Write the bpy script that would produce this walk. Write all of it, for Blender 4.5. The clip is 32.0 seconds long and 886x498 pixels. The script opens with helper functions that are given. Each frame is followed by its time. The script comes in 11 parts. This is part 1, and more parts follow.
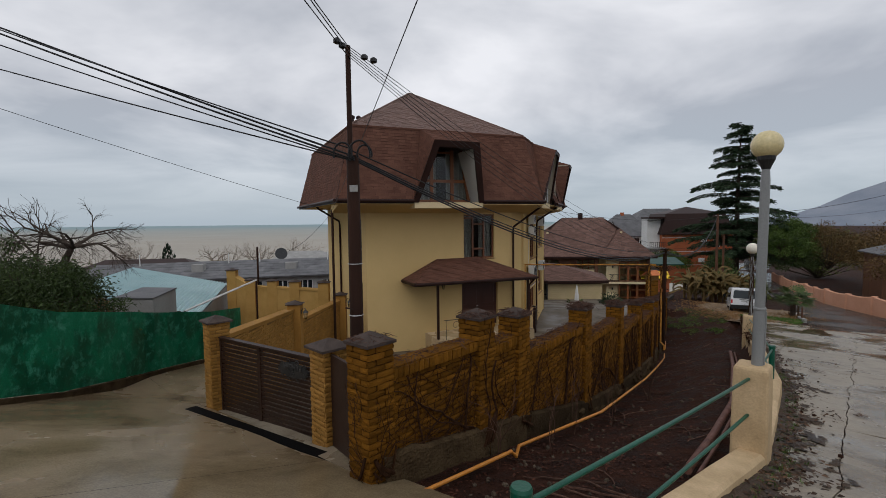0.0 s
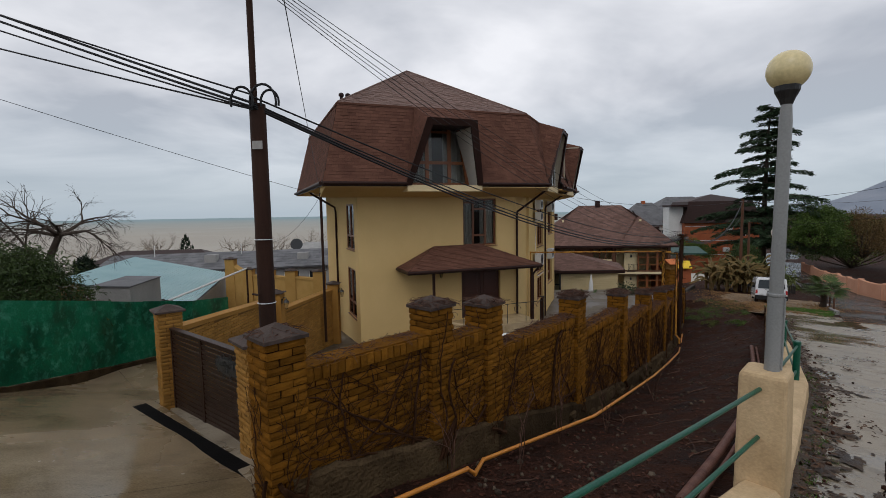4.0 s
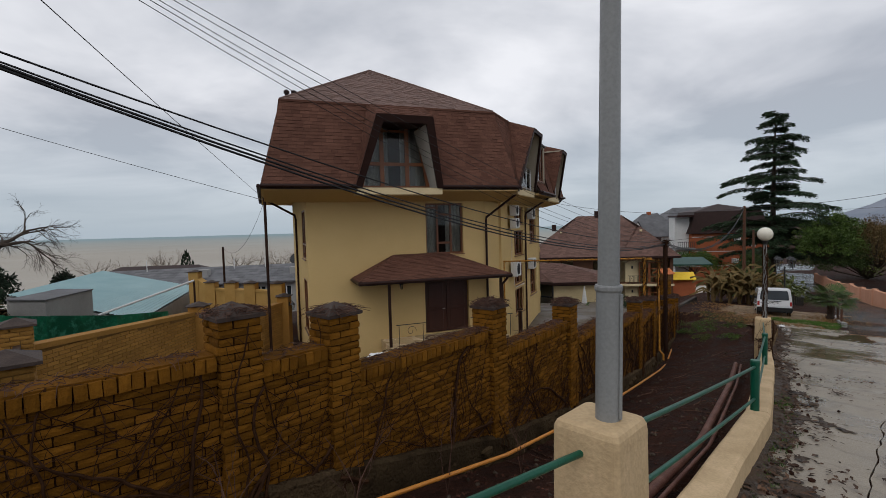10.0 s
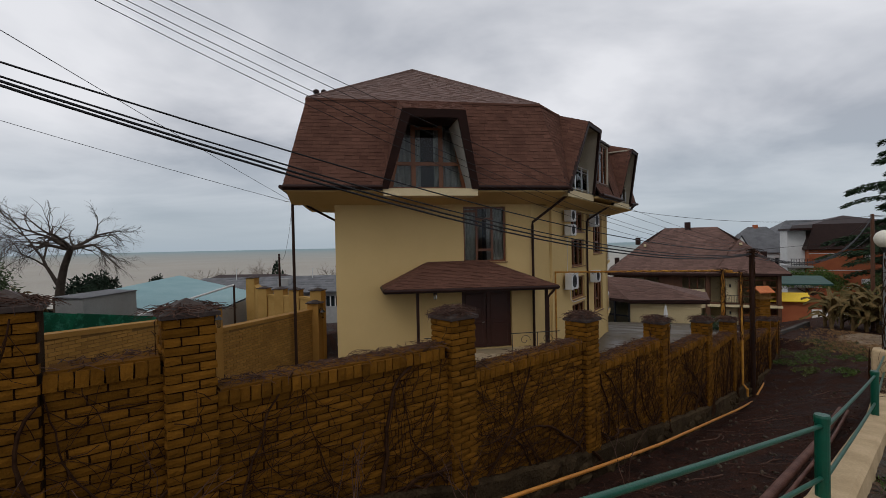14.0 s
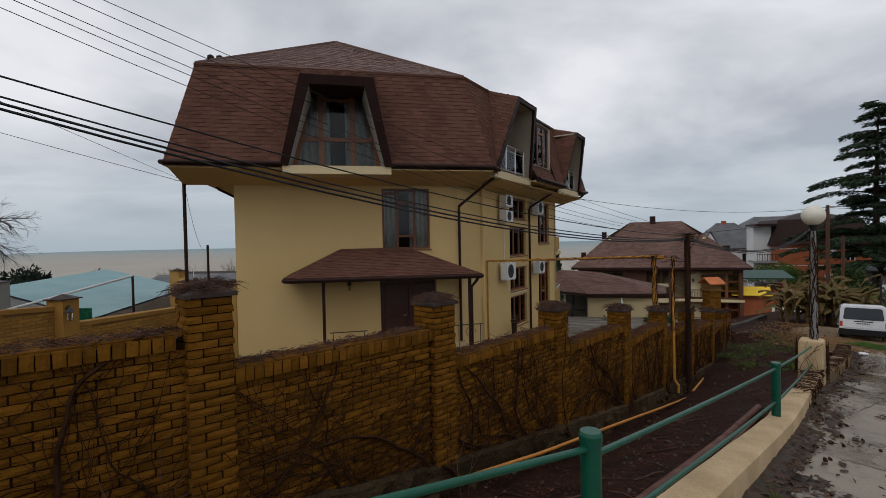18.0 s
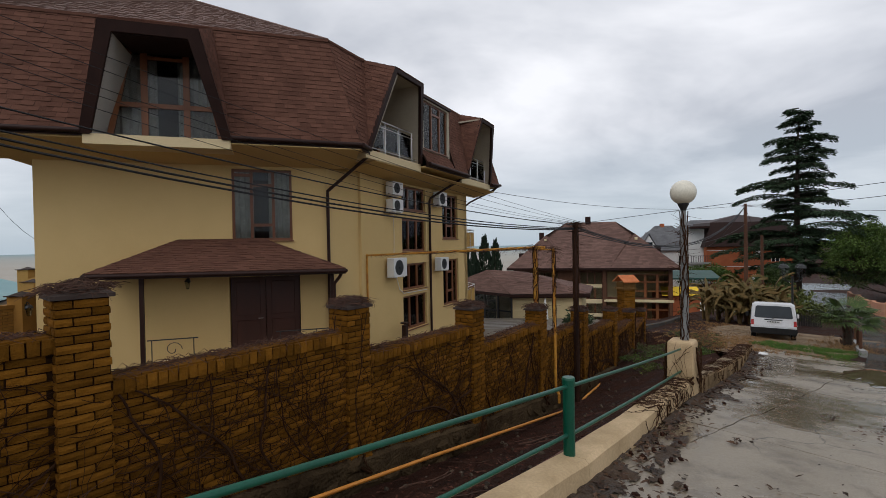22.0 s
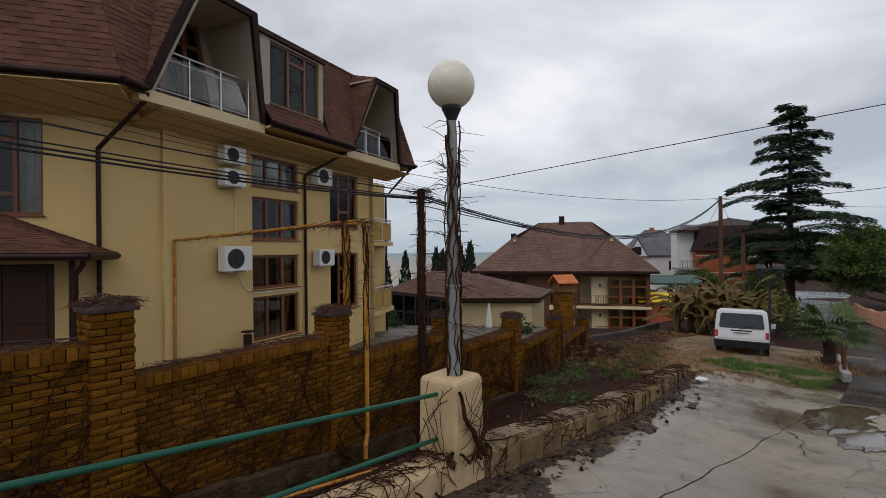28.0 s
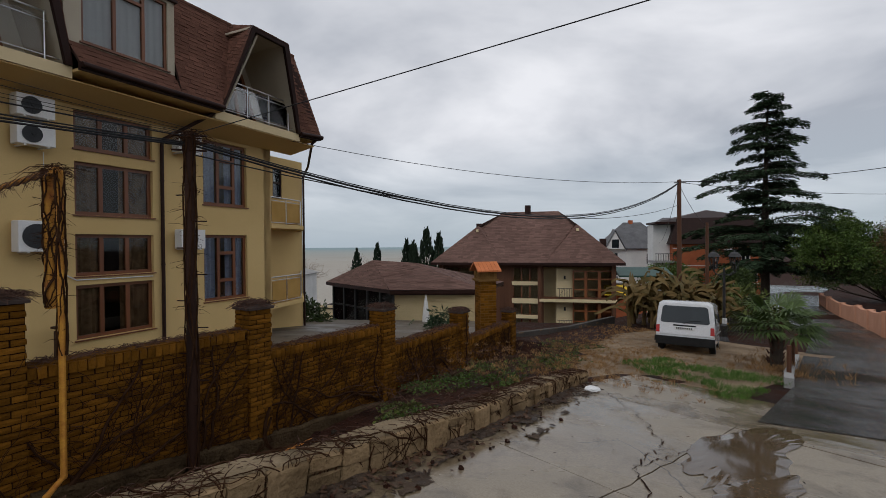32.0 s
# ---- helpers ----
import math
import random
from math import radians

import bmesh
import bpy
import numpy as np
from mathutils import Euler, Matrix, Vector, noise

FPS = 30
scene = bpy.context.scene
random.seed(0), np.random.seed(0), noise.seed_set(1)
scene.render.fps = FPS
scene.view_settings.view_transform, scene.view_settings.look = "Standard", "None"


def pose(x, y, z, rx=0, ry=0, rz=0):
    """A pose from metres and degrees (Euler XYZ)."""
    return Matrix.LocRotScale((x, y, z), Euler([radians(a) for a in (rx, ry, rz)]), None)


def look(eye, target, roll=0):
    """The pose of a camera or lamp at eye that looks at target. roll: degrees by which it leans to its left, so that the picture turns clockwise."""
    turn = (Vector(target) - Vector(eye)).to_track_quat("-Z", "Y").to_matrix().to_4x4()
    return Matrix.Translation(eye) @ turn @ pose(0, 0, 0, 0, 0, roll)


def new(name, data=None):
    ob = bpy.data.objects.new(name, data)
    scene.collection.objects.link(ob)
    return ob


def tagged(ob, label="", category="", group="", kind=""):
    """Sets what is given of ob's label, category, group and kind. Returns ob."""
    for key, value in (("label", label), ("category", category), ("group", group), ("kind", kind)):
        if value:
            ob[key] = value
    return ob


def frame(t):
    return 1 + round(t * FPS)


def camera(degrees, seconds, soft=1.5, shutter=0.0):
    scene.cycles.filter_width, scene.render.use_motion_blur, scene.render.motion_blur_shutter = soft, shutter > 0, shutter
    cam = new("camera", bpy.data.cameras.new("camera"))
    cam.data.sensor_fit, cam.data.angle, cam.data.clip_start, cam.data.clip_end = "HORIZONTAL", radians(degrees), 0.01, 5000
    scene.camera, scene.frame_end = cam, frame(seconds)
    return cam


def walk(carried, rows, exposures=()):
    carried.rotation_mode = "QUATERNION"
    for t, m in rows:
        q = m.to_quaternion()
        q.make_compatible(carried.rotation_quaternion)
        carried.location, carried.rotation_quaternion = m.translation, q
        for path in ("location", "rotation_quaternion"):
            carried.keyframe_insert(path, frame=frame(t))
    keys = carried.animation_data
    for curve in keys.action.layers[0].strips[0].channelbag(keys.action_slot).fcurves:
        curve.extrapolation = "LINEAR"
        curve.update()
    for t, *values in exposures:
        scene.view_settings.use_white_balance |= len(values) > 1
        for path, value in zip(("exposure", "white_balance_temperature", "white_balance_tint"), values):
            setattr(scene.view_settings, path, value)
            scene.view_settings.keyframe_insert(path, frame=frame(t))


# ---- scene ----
cam = camera(87.2, 32.0, soft=0.65)
METRES, EYE, TILT, LEAN, TURN = 22.0, 1.65, 0.85, 0.3, 0.0
ROWS = [
    (0.0, 0.0, 0.0, 0.0, -0.03, -4.52, 0.34),
    (0.5, 0.0085, 0.006, -0.0023, 0.42, -4.21, 0.41),
    (1.0, 0.0161, 0.0117, -0.0028, 0.73, -4.23, 0.39),
    (1.5, 0.0179, 0.0207, -0.0053, 1.38, -4.19, 0.32),
    (2.0, 0.0197, 0.0265, -0.0059, 1.95, -4.0, 0.41),
    (2.5, 0.0257, 0.0297, -0.0071, 2.3, -4.18, 0.65),
    (3.0, 0.0343, 0.0351, -0.0085, 2.22, -4.62, 0.75),
    (3.5, 0.038, 0.0446, -0.0112, 1.87, -5.19, 0.74),
    (5.5, 0.0548, 0.0714, -0.0167, 5.02, -5.95, 0.71),
    (6.0, 0.0594, 0.0745, -0.0175, 4.79, -5.6, 0.87),
    (6.5, 0.0698, 0.0791, -0.0188, 5.71, -5.49, 1.13),
    (7.0, 0.0741, 0.0863, -0.0198, 6.58, -5.37, 1.27),
    (7.5, 0.0777, 0.0924, -0.0215, 6.64, -4.84, 1.32),
    (8.0, 0.0866, 0.0966, -0.0237, 6.82, -4.78, 1.45),
    (8.5, 0.098, 0.102, -0.025, 6.35, -4.76, 1.44),
    (9.0, 0.1045, 0.1124, -0.0293, 4.96, -4.48, 1.41),
    (9.5, 0.1142, 0.1201, -0.0307, 4.37, -4.09, 1.39),
    (10.0, 0.1272, 0.126, -0.0327, 3.62, -3.75, 1.33),
    (10.5, 0.1352, 0.1353, -0.0366, 2.5, -3.49, 1.24),
    (11.0, 0.1449, 0.144, -0.038, 2.68, -3.59, 1.19),
    (11.5, 0.1586, 0.1508, -0.0401, 3.21, -3.21, 1.17),
    (12.0, 0.1672, 0.1614, -0.0429, 4.38, -2.7, 1.12),
    (12.5, 0.1758, 0.1731, -0.0444, 6.72, -2.56, 1.14),
    (13.0, 0.1868, 0.1834, -0.047, 9.3, -2.55, 1.1),
    (13.5, 0.1922, 0.1965, -0.0496, 11.53, -2.5, 1.06),
    (14.0, 0.1976, 0.2071, -0.0512, 14.11, -1.71, 1.11),
    (14.5, 0.2076, 0.215, -0.054, 16.33, -1.66, 1.19),
    (16.5, 0.2448, 0.2583, -0.0662, 15.83, -2.03, 1.38),
    (17.0, 0.2561, 0.2697, -0.0676, 14.46, -1.89, 1.31),
    (17.5, 0.2693, 0.2796, -0.0695, 13.46, -1.86, 1.2),
    (18.0, 0.2772, 0.293, -0.0735, 11.9, -1.98, 1.07),
    (18.5, 0.2885, 0.3061, -0.0758, 10.86, -2.28, 0.94),
    (19.0, 0.3002, 0.3204, -0.0777, 10.22, -2.23, 0.91),
    (19.5, 0.3104, 0.334, -0.0807, 9.18, -2.37, 0.87),
    (20.0, 0.3257, 0.3461, -0.0846, 7.99, -2.79, 0.83),
    (20.5, 0.3385, 0.3601, -0.0879, 6.97, -2.81, 0.82),
    (21.0, 0.3521, 0.3737, -0.0893, 7.23, -2.77, 0.82),
    (21.5, 0.3671, 0.3873, -0.0913, 7.34, -2.22, 0.83),
    (22.0, 0.3797, 0.4028, -0.0946, 6.75, -1.62, 0.83),
    (22.5, 0.3962, 0.4171, -0.0984, 5.95, -1.47, 0.76),
    (23.0, 0.4099, 0.4339, -0.1016, 6.15, -1.4, 0.71),
    (23.5, 0.4227, 0.4497, -0.1026, 7.93, -1.62, 0.71),
    (24.0, 0.4362, 0.4652, -0.1044, 8.27, -1.46, 0.69),
    (24.5, 0.4463, 0.4822, -0.1067, 7.85, -1.19, 0.61),
    (25.0, 0.4605, 0.4969, -0.1096, 8.27, -1.05, 0.55),
    (25.5, 0.4728, 0.5138, -0.1118, 7.87, -0.76, 0.51),
    (27.5, 0.5268, 0.5808, -0.1229, 7.93, -0.82, 0.5),
    (28.0, 0.5396, 0.5977, -0.1255, 6.9, -0.85, 0.41),
    (28.5, 0.5522, 0.6123, -0.1264, 6.63, -0.89, 0.38),
    (29.0, 0.5686, 0.6256, -0.1283, 6.21, -0.59, 0.39),
    (29.5, 0.5812, 0.6417, -0.1314, 5.89, -0.64, 0.35),
    (30.0, 0.5967, 0.6562, -0.1342, 6.43, -0.92, 0.36),
    (30.5, 0.6135, 0.6722, -0.1374, 5.54, -0.99, 0.35),
    (31.0, 0.6298, 0.6876, -0.1389, 4.35, -1.66, 0.27),
    (31.5, 0.6473, 0.7024, -0.1408, 4.61, -1.51, 0.19),
    (32.0, 0.6568, 0.7178, -0.1451, 5.66, -1.56, 0.19),
]
walk(cam, [(t, pose(0, 0, EYE, TILT, LEAN, TURN) @ pose(METRES * x, METRES * y, METRES * z, 90 + pitch, roll, yaw)) for t, x, y, z, yaw, pitch, roll in ROWS],
     exposures=[(t, e, 6400, 12) for t, e in ((0, -0.16), (3, -0.13), (6, -0.02), (9, -0.15), (11, -0.1), (13, -0.28), (17, -0.25), (19, -0.16), (21, 0.1), (23, -0.05), (25, 0.02), (28, -0.08), (32, -0.18))])

# ---- world, sun ----
SUN_EL, SUN_AZ = 48.0, 200.0
world = bpy.data.worlds.new("overcast_sky")
scene.world = world
world.use_nodes = True
wn, wl = world.node_tree.nodes, world.node_tree.links
wn.clear()
w_out = wn.new("ShaderNodeOutputWorld")
w_bg = wn.new("ShaderNodeBackground")
w_sky = wn.new("ShaderNodeTexSky")
w_sky.sky_type, w_sky.sun_disc = "NISHITA", False
w_sky.sun_elevation, w_sky.sun_rotation = radians(SUN_EL), radians(SUN_AZ)
w_skys = wn.new("ShaderNodeMix")
w_skys.data_type, w_skys.blend_type = "RGBA", "MULTIPLY"
w_skys.inputs["Factor"].default_value = 1.0
w_skys.inputs["B"].default_value = (0.1, 0.1, 0.1, 1)
wl.new(w_sky.outputs["Color"], w_skys.inputs["A"])
w_tc = wn.new("ShaderNodeTexCoord")
w_sep = wn.new("ShaderNodeSeparateXYZ")
wl.new(w_tc.outputs["Generated"], w_sep.inputs[0])


def wmath(op, a, b=None, clamp=False):
    n = wn.new("ShaderNodeMath")
    n.operation, n.use_clamp = op, clamp
    for k, v in enumerate((a, b)):
        if v is None:
            continue
        if isinstance(v, (int, float)):
            n.inputs[k].default_value = v
        else:
            wl.new(v, n.inputs[k])
    return n.outputs[0]


w_up = wmath("MAXIMUM", w_sep.outputs["Z"], 0.0)
w_den = wmath("ADD", w_up, 0.16)
w_comb = wn.new("ShaderNodeCombineXYZ")
wl.new(wmath("DIVIDE", w_sep.outputs["X"], w_den), w_comb.inputs[0])
wl.new(wmath("DIVIDE", w_sep.outputs["Y"], w_den), w_comb.inputs[1])
w_n1 = wn.new("ShaderNodeTexNoise")
w_n1.inputs["Scale"].default_value, w_n1.inputs["Detail"].default_value = 0.62, 6.0
w_n1.inputs["Roughness"].default_value, w_n1.inputs["Distortion"].default_value = 0.52, 0.35
wl.new(w_comb.outputs[0], w_n1.inputs["Vector"])
w_ramp = wn.new("ShaderNodeValToRGB")
w_ramp.color_ramp.elements[0].position, w_ramp.color_ramp.elements[0].color = 0.37, (0.46, 0.49, 0.535, 1)
w_ramp.color_ramp.elements[1].position, w_ramp.color_ramp.elements[1].color = 0.60, (0.95, 0.96, 0.975, 1)
wl.new(w_n1.outputs["Fac"], w_ramp.inputs["Fac"])
w_hor = wn.new("ShaderNodeMix")
w_hor.data_type = "RGBA"
wl.new(wmath("SUBTRACT", 1.0, wmath("MULTIPLY", w_up, 4.5, True), True), w_hor.inputs["Factor"])
wl.new(w_ramp.outputs["Color"], w_hor.inputs["A"])
w_hor.inputs["B"].default_value = (0.45, 0.53, 0.59, 1)
w_mix = wn.new("ShaderNodeMix")
w_mix.data_type = "RGBA"
w_mix.inputs["Factor"].default_value = 0.93
wl.new(w_skys.outputs["Result"], w_mix.inputs["A"])
wl.new(w_hor.outputs["Result"], w_mix.inputs["B"])
wl.new(w_mix.outputs["Result"], w_bg.inputs["Color"])
w_bg.inputs["Strength"].default_value = 1.05
wl.new(w_bg.outputs[0], w_out.inputs["Surface"])

sun = new("sun", bpy.data.lights.new("sun", "SUN"))
sun.data.energy, sun.data.angle, sun.data.color = 0.5, radians(25), (1.0, 0.97, 0.93)
sun_dir = Vector((math.sin(radians(SUN_AZ)) * math.cos(radians(SUN_EL)), math.cos(radians(SUN_AZ)) * math.cos(radians(SUN_EL)), math.sin(radians(SUN_EL))))
sun.matrix_world = look(sun_dir * 60, (0, 0, 0))


# ---- materials ----
def surface(name, c1, c2, scale=4.0, rough=0.8, bump=0.25, fine=60.0, metal=0.0, vary=0.0, island=False, streak=False, rough2=None, dark=None, coat=0.0, dist=0.02, spec=None):
    """Two-scale procedural surface: large patches between c1 and c2, fine grain in colour and relief."""
    m = bpy.data.materials.new(name)
    m.use_nodes = True
    n, l = m.node_tree.nodes, m.node_tree.links
    b = n["Principled BSDF"]
    tc = n.new("ShaderNodeTexCoord")
    mp = n.new("ShaderNodeMapping")
    if streak:
        mp.inputs["Scale"].default_value = (1, 1, 0.12)
    l.new(tc.outputs["Object"], mp.inputs[0])
    big = n.new("ShaderNodeTexNoise")
    big.inputs["Scale"].default_value, big.inputs["Detail"].default_value, big.inputs["Roughness"].default_value = scale, 5, 0.6
    l.new(mp.outputs[0], big.inputs["Vector"])
    ramp = n.new("ShaderNodeValToRGB")
    ramp.color_ramp.elements[0].position, ramp.color_ramp.elements[0].color = 0.32, (*c1, 1)
    ramp.color_ramp.elements[1].position, ramp.color_ramp.elements[1].color = 0.68, (*c2, 1)
    if dark:
        e = ramp.color_ramp.elements.new(0.2)
        e.color = (*dark, 1)
    l.new(big.outputs["Fac"], ramp.inputs["Fac"])
    small = n.new("ShaderNodeTexNoise")
    small.inputs["Scale"].default_value, small.inputs["Detail"].default_value = fine, 4
    l.new(tc.outputs["Object"], small.inputs["Vector"])
    hsv = n.new("ShaderNodeHueSaturation")
    mr = n.new("ShaderNodeMapRange")
    mr.inputs["To Min"].default_value, mr.inputs["To Max"].default_value = 0.78, 1.22
    l.new(small.outputs["Fac"], mr.inputs["Value"])
    val = mr.outputs[0]
    if vary:
        src = n.new("ShaderNodeNewGeometry").outputs["Random Per Island"] if island else n.new("ShaderNodeObjectInfo").outputs["Random"]
        mv = n.new("ShaderNodeMapRange")
        mv.inputs["To Min"].default_value, mv.inputs["To Max"].default_value = 1 - vary, 1 + vary
        l.new(src, mv.inputs["Value"])
        mul = n.new("ShaderNodeMath")
        mul.operation = "MULTIPLY"
        l.new(val, mul.inputs[0])
        l.new(mv.outputs[0], mul.inputs[1])
        val = mul.outputs[0]
    l.new(val, hsv.inputs["Value"])
    l.new(ramp.outputs["Color"], hsv.inputs["Color"])
    l.new(hsv.outputs["Color"], b.inputs["Base Color"])
    b.inputs["Metallic"].default_value = metal
    b.inputs["Coat Weight"].default_value = coat
    b.inputs["Specular IOR Level"].default_value = spec if spec is not None else (0.5 if rough < 0.5 else 0.2)
    if rough2 is None:
        b.inputs["Roughness"].default_value = rough
    else:
        rr = n.new("ShaderNodeMapRange")
        rr.inputs["From Min"].default_value, rr.inputs["From Max"].default_value = 0.42, 0.58
        rr.inputs["To Min"].default_value, rr.inputs["To Max"].default_value = rough, rough2
        l.new(big.outputs["Fac"], rr.inputs["Value"])
        l.new(rr.outputs[0], b.inputs["Roughness"])
    if bump:
        bp = n.new("ShaderNodeBump")
        bp.inputs["Strength"].default_value, bp.inputs["Distance"].default_value = bump, dist
        l.new(small.outputs["Fac"], bp.inputs["Height"])
        l.new(bp.outputs[0], b.inputs["Normal"])
    return m


def wet_ground(name, dry, wet, dirt, patch=0.35, stain=1.3, fine=45.0, damp=(0.44, 0.58), rough=(0.5, 0.06), bump=0.25, crack=0.0):
    """Rain-wet cast concrete or asphalt: dry and soaked patches, dirt stains, grain and hairline cracks."""
    m = bpy.data.materials.new(name)
    m.use_nodes = True
    n, l = m.node_tree.nodes, m.node_tree.links
    b = n["Principled BSDF"]
    tc = n.new("ShaderNodeTexCoord")

    def noise_fac(scale, detail, rgh, distort=0.0):
        q = n.new("ShaderNodeTexNoise")
        q.inputs["Scale"].default_value, q.inputs["Detail"].default_value, q.inputs["Roughness"].default_value, q.inputs["Distortion"].default_value = scale, detail, rgh, distort
        l.new(tc.outputs["Object"], q.inputs["Vector"])
        return q.outputs["Fac"]

    def span(src, a, c, lo, hi):
        q = n.new("ShaderNodeMapRange")
        q.inputs["From Min"].default_value, q.inputs["From Max"].default_value = a, c
        q.inputs["To Min"].default_value, q.inputs["To Max"].default_value = lo, hi
        l.new(src, q.inputs["Value"])
        return q.outputs[0]

    def mixed(fac, a, c, mode="MIX"):
        q = n.new("ShaderNodeMix")
        q.data_type, q.blend_type = "RGBA", mode
        l.new(fac, q.inputs["Factor"])
        for key, v in (("A", a), ("B", c)):
            if isinstance(v, tuple):
                q.inputs[key].default_value = (*v, 1)
            else:
                l.new(v, q.inputs[key])
        return q.outputs["Result"]
    w = span(noise_fac(patch, 6, 0.55, 0.4), damp[0], damp[1], 0.0, 1.0)
    s = span(noise_fac(stain, 9, 0.68, 0.3), 0.50, 0.72, 0.0, 0.85)
    g = noise_fac(fine, 5, 0.7)
    col = mixed(s, mixed(w, dry, wet), dirt)
    hsv = n.new("ShaderNodeHueSaturation")
    l.new(span(g, 0.25, 0.75, 0.72, 1.28), hsv.inputs["Value"])
    l.new(col, hsv.inputs["Color"])
    col = hsv.outputs["Color"]
    if crack:
        vo = n.new("ShaderNodeTexVoronoi")
        vo.feature = "DISTANCE_TO_EDGE"
        vo.inputs["Scale"].default_value = crack
        wob = n.new("ShaderNodeMix")
        wob.data_type, wob.blend_type = "RGBA", "ADD"
        wob.inputs["Factor"].default_value = 0.35
        q = n.new("ShaderNodeTexNoise")
        q.inputs["Scale"].default_value, q.inputs["Detail"].default_value = 2.2, 6
        l.new(tc.outputs["Object"], q.inputs["Vector"])
        l.new(tc.outputs["Object"], wob.inputs["A"])
        l.new(q.outputs["Color"], wob.inputs["B"])
        l.new(wob.outputs["Result"], vo.inputs["Vector"])
        line = span(vo.outputs["Distance"], 0.0, 0.006, 1.0, 0.0)
        mask = n.new("ShaderNodeMath")
        mask.operation = "MULTIPLY"
        l.new(line, mask.inputs[0])
        l.new(span(noise_fac(0.5, 3, 0.5), 0.48, 0.56, 0.0, 0.8), mask.inputs[1])
        col = mixed(mask.outputs[0], col, (0.02, 0.015, 0.01))
    l.new(col, b.inputs["Base Color"])
    l.new(span(w, 0.0, 1.0, rough[0], rough[1]), b.inputs["Roughness"])
    bp = n.new("ShaderNodeBump")
    bp.inputs["Distance"].default_value = 0.012
    l.new(span(w, 0.0, 1.0, bump, bump * 0.25), bp.inputs["Strength"])
    l.new(g, bp.inputs["Height"])
    l.new(bp.outputs[0], b.inputs["Normal"])
    return m


def glass(name, tint, rough=0.02):
    """A window pane: clear glossy sheet that lets a part of the room through."""
    m = bpy.data.materials.new(name)
    m.use_nodes = True
    n, l = m.node_tree.nodes, m.node_tree.links
    n.remove(n["Principled BSDF"])
    out = n["Material Output"]
    tr, gl, mx, fr = n.new("ShaderNodeBsdfTransparent"), n.new("ShaderNodeBsdfGlossy"), n.new("ShaderNodeMixShader"), n.new("ShaderNodeFresnel")
    tr.inputs["Color"].default_value = (*tint, 1)
    gl.inputs["Roughness"].default_value = rough
    fr.inputs["IOR"].default_value = 1.4
    l.new(fr.outputs[0], mx.inputs["Fac"])
    l.new(tr.outputs[0], mx.inputs[1])
    l.new(gl.outputs[0], mx.inputs[2])
    l.new(mx.outputs[0], out.inputs["Surface"])
    return m


M_STUCCO = surface("yellow_stucco", (0.59, 0.418, 0.185), (0.65, 0.468, 0.215), 0.5, 0.9, 0.35, 90, spec=0.05)
M_STUCCO_PALE = surface("pale_stucco", (0.66, 0.55, 0.33), (0.72, 0.60, 0.37), 0.7, 0.9, 0.3, 90)
M_SOFFIT = surface("cream_soffit", (0.62, 0.50, 0.30), (0.68, 0.55, 0.33), 0.6, 0.85, 0.15, 70)
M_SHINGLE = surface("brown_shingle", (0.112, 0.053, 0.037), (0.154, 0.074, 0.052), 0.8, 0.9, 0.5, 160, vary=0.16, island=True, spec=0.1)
# Lighter, greyer copy of the shingle: grazing sky sheen is put into its colour.
M_SHINGLE_TOP = surface("sky_lit_brown_shingle", (0.165, 0.10, 0.08), (0.215, 0.135, 0.11), 0.6, 0.65, 0.5, 140, vary=0.13, island=True, spec=0.4)
M_SHINGLE_RED = surface("red_brown_shingle", (0.125, 0.072, 0.058), (0.17, 0.10, 0.08), 0.5, 0.85, 0.4, 120, vary=0.2, island=True)
M_ROOF_BASE = surface("roof_felt", (0.03, 0.017, 0.014), (0.045, 0.023, 0.018), 1.0, 0.9, 0.3, 100)
M_TRIM = surface("dark_brown_metal", (0.022, 0.009, 0.007), (0.032, 0.0135, 0.010), 2.0, 0.5, 0.05, 60)
M_WINFRAME = surface("brown_window_frame", (0.125, 0.042, 0.015), (0.185, 0.064, 0.023), 3.0, 0.4, 0.08, 80, streak=True)
M_DOOR = surface("dark_red_door", (0.042, 0.012, 0.007), (0.06, 0.017, 0.010), 3.0, 0.4, 0.08, 60, streak=True)
M_GLASS = glass("window_glass", (0.76, 0.77, 0.76))
M_GLASS_CLEAR = glass("clear_glass", (0.93, 0.94, 0.94))
M_CURTAIN = surface("pale_curtain", (0.42, 0.41, 0.38), (0.60, 0.585, 0.54), 8.0, 0.95, 0.2, 50)
M_CURTAIN_DIM = surface("grey_curtain", (0.15, 0.145, 0.135), (0.25, 0.24, 0.22), 8.0, 0.95, 0.2, 50)
M_REVEAL = surface("greige_plaster", (0.40, 0.35, 0.27), (0.47, 0.415, 0.325), 0.7, 0.9, 0.2, 70, spec=0.05)
M_REVEAL_PALE = surface("pale_plaster", (0.50, 0.475, 0.43), (0.57, 0.54, 0.49), 0.7, 0.85, 0.15, 70, spec=0.05)
M_FRAME_LIGHT = surface("red_brown_window_frame", (0.20, 0.068, 0.022), (0.28, 0.098, 0.032), 3.0, 0.4, 0.08, 80, streak=True)
M_CURTAIN_W = surface("white_curtain", (0.74, 0.75, 0.79), (0.84, 0.85, 0.89), 8.0, 0.95, 0.2, 50)
M_CURTAIN_BROWN = surface("brown_curtain", (0.13, 0.075, 0.038), (0.32, 0.20, 0.115), 5.0, 0.95, 0.2, 50)
M_CURTAIN_BLUE = surface("blue_curtain", (0.42, 0.48, 0.70), (0.58, 0.64, 0.82), 8.0, 0.95, 0.2, 50)
